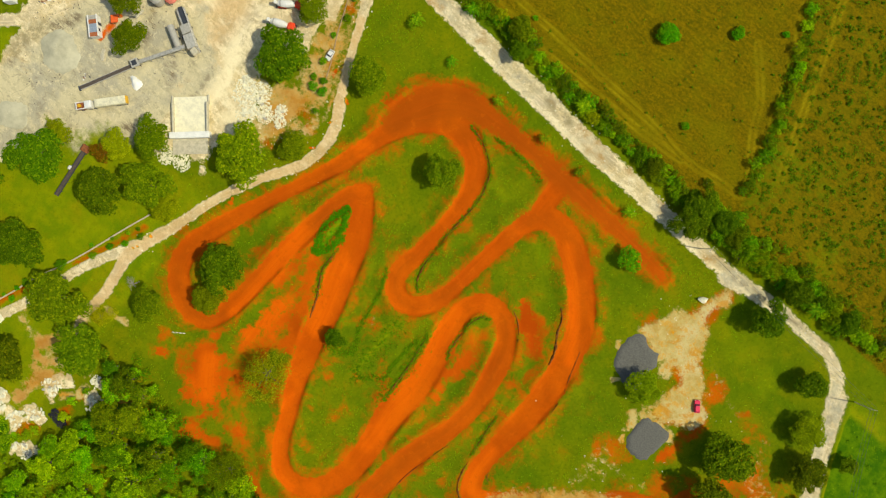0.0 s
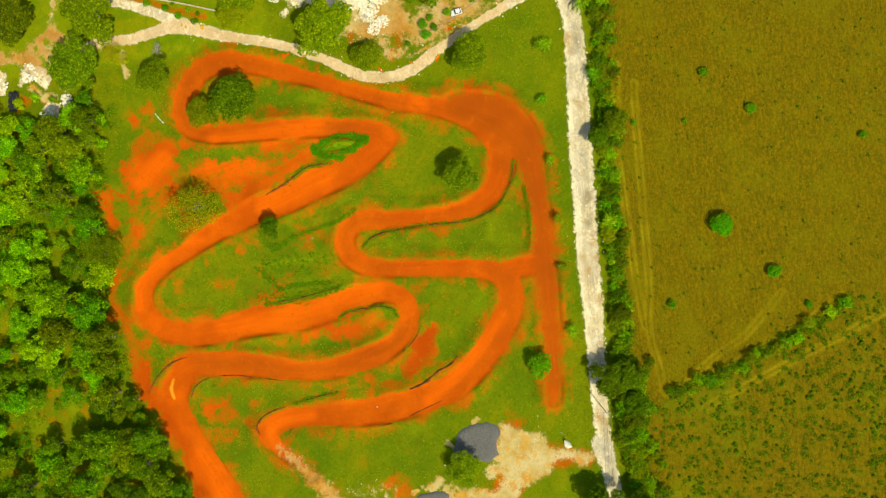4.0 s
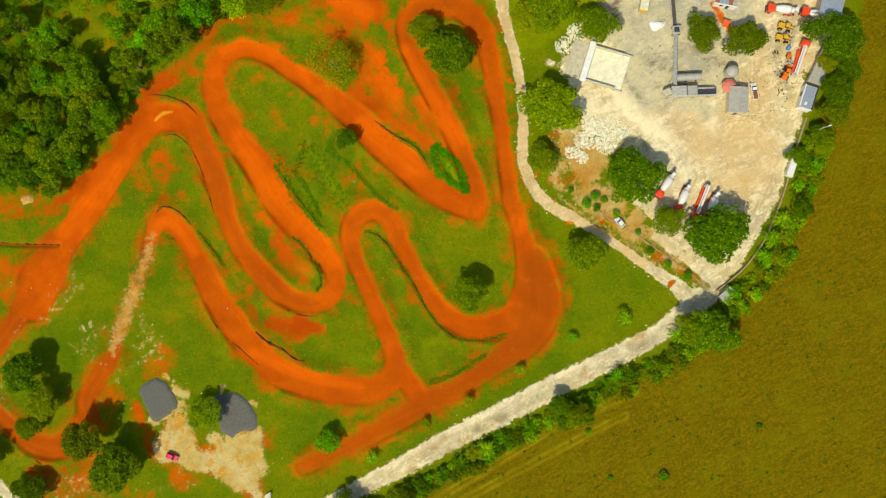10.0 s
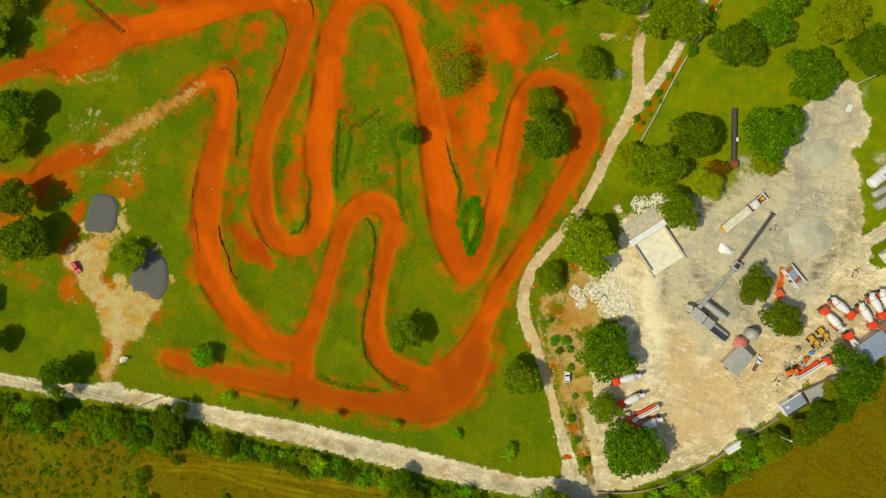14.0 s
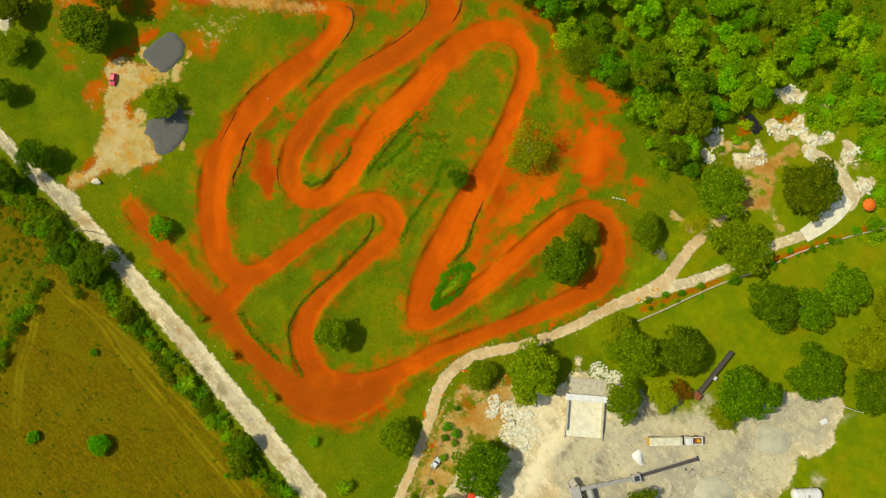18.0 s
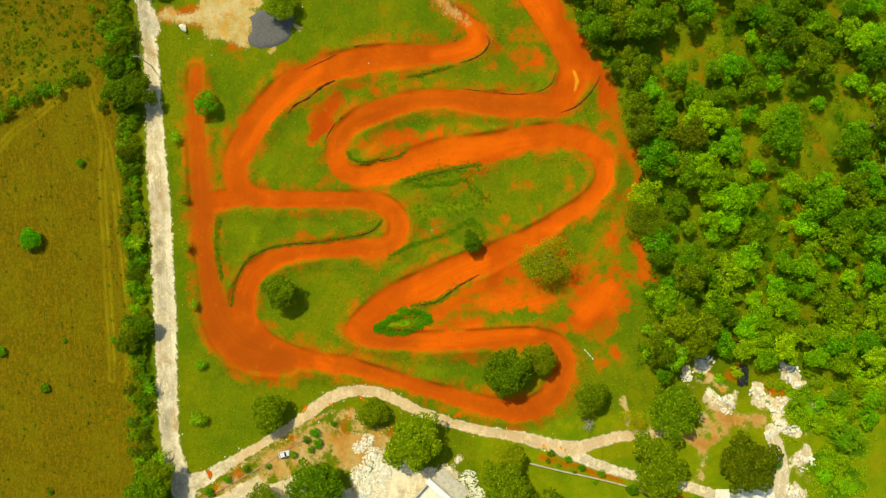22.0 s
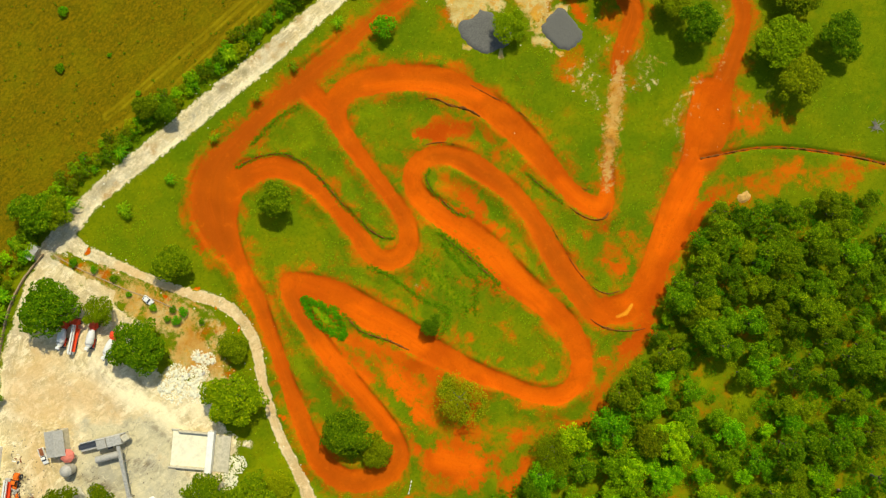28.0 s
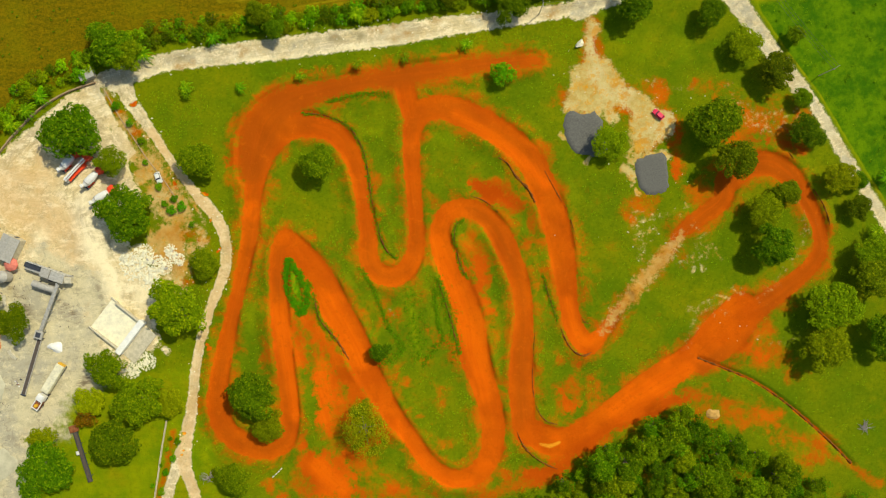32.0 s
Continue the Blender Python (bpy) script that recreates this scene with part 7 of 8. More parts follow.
shed("warehouse", WAREHOUSE, 6.4, 4.6, ROOF_BLUE, "blue-grey sheet-roofed warehouse behind the parked mixers", 8)
shed("lean_to_shed", SLAB_ROOF, 4.0, 2.8, ROOF_GREY, "low dusty grey shed roof under the trees")
shed("gate_hut", HUT, 3.0, 2.4, ROOF_GREY, "small metal-roofed gate hut beside the road")


def office_cabin():
    t, L = new("site_office"), CABIN[3]
    part("wall", box(B(), L, 4.0, 2.6, 0, 0, 0, 0.04), PAINT_WHITE, t)
    part("roof", box(B(), L - 0.8, 3.2, 0.2, 0, 0, 2.6, 0.04), ROOF_BLUE, t, "pale blue flat roof")
    for x, y, sx, sy in ((0, 1.9, L + 0.3, 0.35), (0, -1.9, L + 0.3, 0.35), (L / 2, 0, 0.35, 4.1), (-L / 2, 0, 0.35, 4.1)):
        part("parapet", box(B(), sx, sy, 0.45, x, y, 2.58, 0.03), STEEL_DARK if y < 0 or x > 0 else PAINT_WHITE, t)
    part("air_unit", box(B(), 0.9, 0.7, 0.5, -2.2, 0.4, 2.8, 0.05), PAINT_WHITE, t)
    part("step", box(B(), 1.2, 1.4, 0.3, -L / 2 - 0.8, 0, 0, 0.03), CONCRETE, t)
    part("window", box(B(), 1.4, 0.08, 1.0, 0.8, 2.01, 1.1, 0.02), GLASS_DARK, t)
    return tagged(put(t, CABIN), "white site office with blue flat roof and dark parapet", "office")


office_cabin()


def belt(name, spot, z0, z1, wide, material, label, legs=5):
    """A belt conveyor: frame, belt, rollers and trestles from one height to the other."""
    t, L = new(name), spot[3]
    lean = math.degrees(math.atan2(z1 - z0, L))
    run = math.hypot(L, z1 - z0)
    for s in (-1, 1):
        side = part("side_frame", box(B(), run, 0.14, 0.45, 0, s * wide / 2, -0.2, 0.02), material, t)
        side.matrix_basis = pose(0, 0, (z0 + z1) / 2, 0, -lean, 0)
    strap = part("rubber_belt", box(B(), run, wide - 0.16, 0.06, 0, 0, 0.12, 0.01), BELTING if wide > 1.2 else STEEL, t)
    strap.matrix_basis = pose(0, 0, (z0 + z1) / 2, 0, -lean, 0)
    for k in range(int(run / 1.6)):
        roller = part("roller", lathe(B(), [(-wide / 2, 0.08), (wide / 2, 0.08)], 0.02, "y", 0, 8), STEEL_DARK, t)
        f = (k + 0.5) / int(run / 1.6)
        roller.location = (-L / 2 + f * L, 0, z0 + (z1 - z0) * f)
    for k in range(legs):
        f = (k + 0.5) / legs
        h = z0 + (z1 - z0) * f
        for s in (-1, 1):
            part("leg", box(B(), 0.14, 0.14, max(h, 0.15), -L / 2 + f * L, s * wide / 2, 0, 0.01), material, t)
    head = part("head_drum", lathe(B(), [(-wide * 0.6, 0.32), (wide * 0.6, 0.32)], 0, "y", 0, 12), STEEL_DARK, t)
    head.location = (L / 2, 0, z1)
    return tagged(put(t, spot), label, "conveyor")


belt("belt_conveyor", BELT_HIGH, 4.8, 1.6, 1.0, STEEL, "raised dusty steel belt conveyor feeding the screen")
belt("ground_conveyor", BELT_LOW, 0.5, 0.5, 1.3, STEEL, "low dusty conveyor running over the gravel", 7)
black = belt("mobile_conveyor", BELT_BLACK, 1.4, 1.0, 1.3, STEEL_DARK, "long black mobile conveyor parked on the lawn")
part("feed_hopper", box(box(B(), 2.2, 2.6, 1.1, 8.8, 0, 0.6, 0.1), 1.4, 1.8, 0.4, 8.8, 0, 1.6, 0.08), RUST, black, "rusty brown feed hopper")
part("drive_unit", box(B(), 1.2, 0.8, 0.8, 1.0, 1.0, 1.0, 0.06), PAINT_WHITE, black)


def crusher():
    t = new("crushing_plant")
    part("frame", box(box(B(), 15.5, 2.6, 0.5, 0, 0, 1.6, 0.05), 15.0, 0.3, 0.7, 0, -1.4, 2.0, 0.04), STEEL, t)
    for x in (-6.5, -2.5, 1.5, 6.0):
        for s in (-1, 1):
            part("leg", box(B(), 0.3, 0.3, 1.7, x, s * 1.1, 0, 0.02), STEEL_DARK, t)
    part("screen_box", box(B(), 4.6, 3.0, 1.5, -3.6, 0.2, 2.1, 0.1), STEEL, t, "dusty grey screen box")
    part("screen_box", box(B(), 3.0, 3.0, 1.2, 0.6, 0.2, 2.1, 0.1), ROOF_GREY, t)
    part("feed_chute", box(B(), 2.2, 2.2, 1.6, -7.0, 0.1, 1.7, 0.2, 20), CONCRETE, t)
    part("outfeed", box(B(), 6.2, 1.5, 0.5, 5.0, -0.2, 2.0, 0.05), STEEL_DARK, t)
    part("motor", box(B(), 1.2, 0.9, 0.8, -1.3, 2.0, 1.6, 0.08), STEEL_DARK, t)
    for k in range(12):
        part("rail_post", box(B(), 0.07, 0.07, 1.0, -7.0 + k * 1.25, -1.5, 2.7, 0.0), PAINT_WHITE, t)
    part("hand_rail", box(B(), 14.2, 0.07, 0.07, -0.1, -1.5, 3.7, 0.0), PAINT_WHITE, t)
    return tagged(put(t, CRUSHER), "dusty grey crushing and screening plant", "crusher")


crusher()
trough = new("surge_bin")
part("shell", lathe(B(), [(-4.3, 0.4), (-4.0, 1.1), (4.0, 1.1), (4.3, 0.4)], 2.2, "x", 0, 16), ROOF_GREY, trough)
for _x in (-3, 0, 3):
    part("leg", box(B(), 0.3, 1.8, 1.4, _x, 0, 0, 0.03), STEEL_DARK, trough)
tagged(put(trough, TROUGH), "long rounded grey steel bin beside the screen", "bin")
transfer = new("transfer_tower")
part("housing", box(B(), 2.6, 2.6, 0.5, 0, 0, 1.6, 0.05), STEEL, transfer)
part("hatch", box(B(), 1.6, 1.6, 0.1, 0, 0, 2.1, 0.02), STEEL_DARK, transfer)
for _x in (-1.1, 1.1):
    for _y in (-1.1, 1.1):
        part("leg", box(B(), 0.2, 0.2, 1.6, _x, _y, 0, 0.01), STEEL_DARK, transfer)
tagged(put(transfer, (BELT_LOW[0] - 10.2 * math.cos(radians(BELT_LOW[2])), BELT_LOW[1] - 10.2 * math.sin(radians(BELT_LOW[2])), BELT_LOW[2])), "square steel transfer point between two conveyors", "tower")
silo = new("silo")
part("shell", lathe(B(), [(0, 1.9), (2.6, 1.9), (3.4, 1.3), (3.7, 0.4)], 1.0, "z", 0, 20), ROOF_GREY, silo)
part("ladder", box(B(), 0.5, 0.1, 3.4, 0, 1.95, 0.3, 0.01), STEEL_DARK, silo)
part("skirt", lathe(B(), [(0, 1.4), (1.0, 1.4)], 0, "z", 0, 16), CONCRETE, silo)
tagged(put(silo, SILO), "squat grey silo beside the shed", "silo")
tarp = new("canopy")
part("cover", lathe(B(), [(0, 2.3), (0.3, 2.2), (0.9, 1.2), (1.05, 0.2)], 2.4, "z", 0, 8), TARPAULIN, tarp)
for _x in (-1.5, 1.5):
    for _y in (-1.5, 1.5):
        part("post", box(B(), 0.1, 0.1, 2.5, _x, _y, 0, 0.0), STEEL, tarp)
tagged(put(tarp, TARP), "faded salmon-red canopy in the quarry yard", "canopy")
tent = new("canopy")
part("cover", lathe(B(), [(0, 2.1), (0.3, 2.0), (1.0, 1.1), (1.3, 0.15)], 1.9, "z", 0, 10), PAINT_ORANGE, tent)
for _x in (-1.3, 1.3):
    for _y in (-1.3, 1.3):
        part("post", box(B(), 0.08, 0.08, 2.0, _x, _y, 0, 0.0), STEEL, tent)
tagged(put(tent, TENT), "bright orange canopy at the end of the driveway", "canopy")


def bunker():
    t = new("loading_bunker")
    part("front_beam", box(B(), 13.0, 2.0, 2.2, 0, 0, 0, 0.1), WHITEWASH, t, "whitewashed concrete front wall")
    part("floor_slab", box(B(), 11.2, 11.5, 0.25, 0, -6.8, 0, 0.05), FLOORING, t)
    for s in (-1, 1):
        part("side_wall", box(box(B(), 0.5, 9.5, 1.5, s * 5.6, -5.8, 0, 0.08), 0.5, 3.0, 0.7, s * 5.9, -11.5, 0, 0.08), CONCRETE, t)
    part("apron", box(B(), 11.5, 4.6, 0.3, 0.5, 3.4, 0, 0.06), CONCRETE, t, "grey concrete apron")
    part("apron_kerb", box(B(), 11.8, 0.35, 0.6, 0.5, 5.8, 0, 0.04), CONCRETE, t)
    return tagged(put(t, BUNKER), "whitewashed concrete loading bunker with side walls", "bunker")


bunker()


def lamp_post(spot):
    t = new("street_lamp")
    part("pole", lathe(B(), [(0, 0.12), (3.5, 0.09), (7.0, 0.06)], 0, "z", 0, 8), PAINT_WHITE, t)
    part("arm", box(B(), 2.2, 0.09, 0.09, 1.0, 0, 6.9, 0.0), PAINT_WHITE, t)
    part("lamp_head", box(B(), 0.9, 0.35, 0.18, 2.3, 0, 6.85, 0.06), PAINT_WHITE, t)
    return tagged(put(t, spot), "white street lamp with a single arm", "lamp")


lamp_post(LAMP_A)
lamp_post(LAMP_B)


# ---------------- heaps, rocks, walls ----------------
def mound(name, spot, rx, ry, high, material, label, seed, flat=0.35, category="mound"):
    """A loose heap with an uneven foot and top."""
    rng = np.random.default_rng(seed)
    bm, rings, segs = B(), [], 40
    wob = np.convolve(np.tile(rng.uniform(0.3, 1.7, 40), 3), np.hanning(11) / np.hanning(11).sum(), "same")[40:80] * rng.uniform(0.93, 1.07, 40)
    for f in np.linspace(1.0, 0.0, 14)[:-1]:
        ring = []
        for k in range(segs):
            a = 2 * math.pi * k / segs
            rr = f * (wob[k] * f + (1 - f))
            z = high * (0.5 + 0.5 * math.cos(math.pi * max(0.0, (f - flat) / (1 - flat)))) + rng.uniform(-0.05, 0.05) * high * 2 * (1 - f) + 0.05 - (0.4 if f == 1 else 0)
            ring.append(bm.verts.new((rx * rr * math.cos(a), ry * rr * math.sin(a), z)))
        rings.append(ring)
    top = bm.verts.new((0, 0, high))
    for p, q in zip(rings, rings[1:]):
        for k in range(segs):
            bm.faces.new((p[k], p[(k + 1) % segs], q[(k + 1) % segs], q[k]))
    for k in range(segs):
        bm.faces.new((rings[-1][k], rings[-1][(k + 1) % segs], top))
    for f in bm.faces:
        f.smooth = True
    ob = part(name, bm, material, None)
    return tagged(put(ob, spot), label, category)


mound("slate_mound", HEAP_A, 5.8, 6.8, 0.4, SLATE, "low heap of slate-grey gravel on the lot", 1, 0.75)
mound("slate_mound", (HEAP_B[0], HEAP_B[1], 8), 6.4, 8.4, 0.4, SLATE, "low heap of slate-grey gravel beside the bright tree", 2, 0.75)
mound("chippings_mound", (GREY_SPOTS[0][0], GREY_SPOTS[0][1], 40), 6.5, 5.0, 0.6, CHIPS, "broad smooth heap of pale grey chippings", 3, 0.2)
mound("chippings_mound", (GREY_SPOTS[1][0], GREY_SPOTS[1][1], 10), 6.6, 6.2, 1.2, CHIPS, "rounded heap of pale grey chippings", 4, 0.15)
mound("lime_mound", WHITE_DUMP, 2.6, 1.7, 1.0, WHITEWASH, "small bright white lime heap in the yard", 5, 0.2)
mound("bare_mound", STONE, 2.4, 1.7, 0.5, TAN_STONE, "bare tan stone mound at the wood's edge", 6, 0.4)


def rock_meshes(material, seed):
    """Angular stones to share between many rocks."""
    made = []
    for k in range(6):
        bm = B()
        bmesh.ops.create_icosphere(bm, subdivisions=1, radius=0.5)
        rng = random.Random(seed + k)
        for v in bm.verts:
            v.co = Vector((v.co.x * 1.2, v.co.y * 0.9, v.co.z * 0.75)) * rng.uniform(0.7, 1.2)
        mesh = bpy.data.meshes.new("rock")
        bm.to_mesh(mesh)
        bm.free()
        mesh.materials.append(material)
        made.append(mesh)
    return made


PALE_ROCKS, GREY_ROCKS = rock_meshes(ROCK_PALE, 1), rock_meshes(ROCK_GREY, 30)


def rock_heap(x, y, r, count, label, low=0.35, high=1.1, thick=0.6, tilt=25, white=0.85):
    """A heap of broken rocks, each its own piece."""
    heap = new("rock_heap")
    heap.matrix_world = pose(x, y, ground_z(x, y))
    lobes = [(R.uniform(0, 6.283), R.uniform(0.6, 1.35)) for _ in range(5)]
    for _ in range(count):
        ang, rho = R.uniform(0, 6.283), math.sqrt(R.random())
        rho *= max(0.45, max(k * math.cos((ang - a) / 1.0) for a, k in lobes))
        rock = new("rock", (PALE_ROCKS if R.random() < white else GREY_ROCKS)[R.randrange(6)])
        rock.parent = heap
        s = R.uniform(low, high)
        z = ground_z(x + math.cos(ang) * rho * r, y + math.sin(ang) * rho * r) - ground_z(x, y)
        rock.matrix_basis = pose(math.cos(ang) * rho * r, math.sin(ang) * rho * r, z + 0.14 * s + max(0, 1.17 * thick * (1 - rho)), R.uniform(-tilt, tilt), R.uniform(-tilt, tilt), R.uniform(0, 360)) @ Matrix.Diagonal((s * 1.25, s, s * thick, 1))
    return tagged(heap, label, "rock heap", "rock heaps")


for x, y, r in ROCK_SPOTS:
    rock_heap(x, y, r * 1.05, int(20 + r * r * 4.0), "heap of broken white rocks in rough grass", 0.25, 1.2, 0.38, 16, 0.9)
for x, y, r in RUBBLE_SPOTS:
    rock_heap(x, y, r * 1.3, int(14 + r * r * 2.6), "flat cracked slabs of white quarry rubble", 0.25, 1.25, 0.24, 11, 0.96)
_grit = np.random.default_rng(78)
_v, _f = [], []
for x, y, r in RUBBLE_SPOTS:
    for _ in range(int(90 + r * r * 40)):
        a, rho, s = _grit.uniform(0, 6.283), math.sqrt(_grit.random()) * r * 1.35, _grit.uniform(0.08, 0.42)
        px_, py_, t_ = x + math.cos(a) * rho, y + math.sin(a) * rho, _grit.uniform(0, 3.0)
        n0, z, c, q = len(_v), ground_z(px_, py_) - 0.02, math.cos(t_) * s, math.sin(t_) * s
        _v += [(px_ + c, py_ + q, z), (px_ - 0.7 * q, py_ + 0.7 * c, z), (px_ - c, py_ - q, z), (px_ + 0.7 * q, py_ - 0.7 * c, z), (px_ + 0.3 * q, py_ + 0.2 * c, z + s * 0.6), (px_ - 0.3 * c, py_ - 0.2 * q, z + s * 0.5)]
        _f += [(n0, n0 + 1, n0 + 4), (n0 + 1, n0 + 2, n0 + 5, n0 + 4), (n0 + 2, n0 + 3, n0 + 5), (n0 + 3, n0, n0 + 4, n0 + 5)]
tagged(new("broken_stone", mesh_of("broken_stone", _v, _f, ROCK_PALE)), "fine broken white stone spread between the rubble", "stones", kind="stuff")
boulder = new("boulder", PALE_ROCKS[2])
boulder.matrix_world = pose(BOULDER[0], BOULDER[1], ground_z(*BOULDER[:2]) + 0.4, 0, 0, 30) @ Matrix.Scale(2.9, 4)
tagged(boulder, "large white boulder beside the lot entrance", "boulder")
for k in range(4):
    bar = new("marker_stone", PALE_ROCKS[k])
    x, y = STICKS[0] + (k - 1.5) * 1.2 * math.cos(radians(35)), STICKS[1] + (k - 1.5) * 1.2 * math.sin(radians(35))
    bar.matrix_world = pose(x, y, ground_z(x, y) + 0.2, 0, 0, 35) @ Matrix.Diagonal((0.9, 0.5, 0.6, 1))
    tagged(bar, "pale limestone lump beside the track", "stone", "stones beside the track")
pebbles = []
_rng = np.random.default_rng(77)
for x, y, n_, spread in ((-106, -6, 16, 7), (-100, 14, 14, 7), (-110, -20, 14, 7), (-90, -38, 14, 5), (42, 2, 50, 8), (-122, 52, 8, 5)):
    for _ in range(n_):
        pebbles.append((x + _rng.normal() * spread, y + _rng.normal() * spread, _rng.uniform(0.10, 0.30)))
for path, w in ((ROAD_MAIN, 1.0), (DRIVE, 1.0)):
    for x, y, half in smooth(path, 1.2):
        for _ in range(2):
            a, half = _rng.uniform(0, 6.283), half * _rng.uniform(0.8, 1.5)
            if _rng.random() < 0.6:
                continue
            pebbles.append((x + math.cos(a) * half * 1.05, y + math.sin(a) * half * 1.05, _rng.uniform(0.12, 0.38)))
_v, _f = [], []
for x, y, s in pebbles:
    n0, z = len(_v), ground_z(x, y)
    _v += [(x - s, y, z), (x, y - s * 0.8, z), (x + s * 1.1, y, z), (x, y + s * 0.9, z), (x + 0.1 * s, y, z + s * 0.9)]
    _f += [(n0, n0 + 1, n0 + 4), (n0 + 1, n0 + 2, n0 + 4), (n0 + 2, n0 + 3, n0 + 4), (n0 + 3, n0, n0 + 4)]
tagged(new("loose_stones", mesh_of("loose_stones", _v, _f, ROCK_PALE)), "loose pale stones strewn along verges and bare soil", "stones", kind="stuff")


def tyre_heap():
    heap = new("tyre_heap")
    heap.matrix_world = pose(TYRES[0], TYRES[1], ground_z(*TYRES[:2]), 0, 0, TYRES[2])
    first = None
    for k in range(46):
        if first is None:
            bm, segs = B(), 12
            rings = [[bm.verts.new((math.cos(a) * r, math.sin(a) * r, z)) for a in [6.2832 * j / segs for j in range(segs)]] for r, z in ((0.28, -0.1), (0.5, -0.11), (0.54, 0), (0.5, 0.11), (0.28, 0.1))]
            for p, q in zip(rings, rings[1:] + rings[:1]):
                for j in range(segs):
                    bm.faces.new((p[j], p[(j + 1) % segs], q[(j + 1) % segs], q[j]))
            bmesh.ops.recalc_face_normals(bm, faces=bm.faces)
            first = bpy.data.meshes.new("tyre")
            bm.to_mesh(first)
            bm.free()
            first.materials.append(RUBBER)
        tyre = new("tyre", first)
        tyre.parent = heap
        tyre.matrix_basis = pose(R.uniform(-3.0, 3.0), R.uniform(-1.4, 1.4), 0.2 + R.choice((0, 0.22, 0.4)), R.uniform(-30, 30), R.uniform(-30, 30), 0)
    return tagged(heap, "heap of old black tyres at the wood's edge", "tyre heap")


tyre_heap()


def brush_heap():
    heap = new("brush_heap")
    heap.matrix_world = pose(BRUSH[0], BRUSH[1], ground_z(*BRUSH[:2]), 0, 0, BRUSH[2])
    for k in range(26):
        v, f = [], []
        a, r = R.uniform(0, 6.283), R.uniform(1.0, 3.0)
        tube(v, f, (R.uniform(-1, 1), R.uniform(-1, 1), R.uniform(0.05, 0.5)), (math.cos(a) * r, math.sin(a) * r, R.uniform(0.1, 1.2)), R.uniform(0.06, 0.16), 0.03, 6)
        branch = new("branch", mesh_of("branch", v, f, TIMBER))
        branch.parent = heap
    return tagged(heap, "heap of grey dead branches in the grass", "brush heap")


brush_heap()


def block_wall(name, path, long, wide, high, label, material, step=1.1):
    """A low wall of single blocks with open joints along a path."""
    wall = new(name)
    meshes = []
    for k in range(4):
        bm = box(B(), long, wide, high, 0, 0, 0, 0.06)
        rng = random.Random(k)
        for v in bm.verts:
            v.co += Vector((rng.uniform(-0.04, 0.04), rng.uniform(-0.05, 0.05), rng.uniform(-0.05, 0.05)))
        mesh = bpy.data.meshes.new("block")
        bm.to_mesh(mesh)
        bm.free()
        mesh.materials.append(material)
        meshes.append(mesh)
    line = smooth(path, step)
    for k, (p, q) in enumerate(zip(line, line[1:])):
        block = new("block", meshes[k % 4])
        block.parent = wall
        run = math.hypot(q[0] - p[0], q[1] - p[1])
        x, y = (p[0] + q[0]) / 2, (p[1] + q[1]) / 2
        block.matrix_basis = pose(x, y, ground_z(x, y) - 0.05, 0, 0, math.degrees(math.atan2(q[1] - p[1], q[0] - p[0]))) @ Matrix.Diagonal((run / long * 0.97, 1, R.uniform(0.85, 1.1), 1))
    return tagged(wall, label, "wall", kind="structure")


block_wall("wall_garden", FENCE_EAST, 1.1, 0.38, 0.7, "low pale stone garden wall beside the driveway", WALL_PALE)
block_wall("wall_quarry", WALL_QUARRY, 2.0, 0.45, 1.0, "low tan block wall round the quarry yard", WALLING, 2.0)
block_wall("kerb_drive", KERB, 1.2, 0.3, 0.3, "stone kerb along the driveway bed", WALLING, 1.2)


_v, _f, _grit = [], [], np.random.default_rng(79)
for path, count, spread in ((YARD_DARK[3], 80, 2.6), (YARD_DARK[1], 22, 2.6), (YARD_DARK[2], 30, 2.0), (YARD_TAN[2], 40, 3.0), ([(128, 12, 1), (122, 22, 1)], 60, 4.0), ([(112, 30, 1), (118, 42, 1)], 30, 4.0)):
    line = smooth(path, 0.8)
    for _ in range(count):
        px_, py_, w = line[_grit.integers(len(line))]
        px_, py_, s, t_ = px_ + _grit.normal() * spread, py_ + _grit.normal() * spread, _grit.uniform(0.1, 0.5), _grit.uniform(0, 3.1)
        n0, z, c, q = len(_v), ground_z(px_, py_), math.cos(t_) * s, math.sin(t_) * s
        _v += [(px_ + c, py_ + q, z), (px_ - 0.4 * q, py_ + 0.4 * c, z), (px_ - c, py_ - q, z), (px_ + 0.4 * q, py_ - 0.4 * c, z), (px_ + 0.4 * c, py_ + 0.4 * q, z + 0.3 * s + 0.05), (px_ - 0.4 * c, py_ - 0.3 * q, z + 0.3 * s + 0.05)]
        _f += [(n0, n0 + 1, n0 + 5, n0 + 4), (n0 + 1, n0 + 2, n0 + 5), (n0 + 2, n0 + 3, n0 + 4, n0 + 5), (n0 + 3, n0, n0 + 4)]
tagged(new("scrap", mesh_of("scrap", _v, _f, BELTING)), "small dark scrap and clods strewn over the yard", "scrap", kind="stuff")


# ---------------- power line ----------------
def power_pole(x, y, turn):
    t = new("power_pole")
    part("pole", lathe(B(), [(0, 0.17), (5, 0.14), (9.5, 0.10)], 0, "z", 0, 8), CONCRETE, t)
    part("crossarm", box(B(), 0.14, 2.4, 0.14, 0, 0, 9.0, 0.01), TIMBER, t)
    for s in (-1.0, 0.0, 1.0):
        part("insulator", lathe(B(), [(0, 0.07), (0.15, 0.09), (0.25, 0.04)], 9.14, "z", s, 8), PAINT_WHITE, t)
    t.matrix_world = pose(x, y, ground_z(x, y), 0, 0, turn)
    return tagged(t, "concrete power pole with a timber crossarm", "power pole", "power poles")


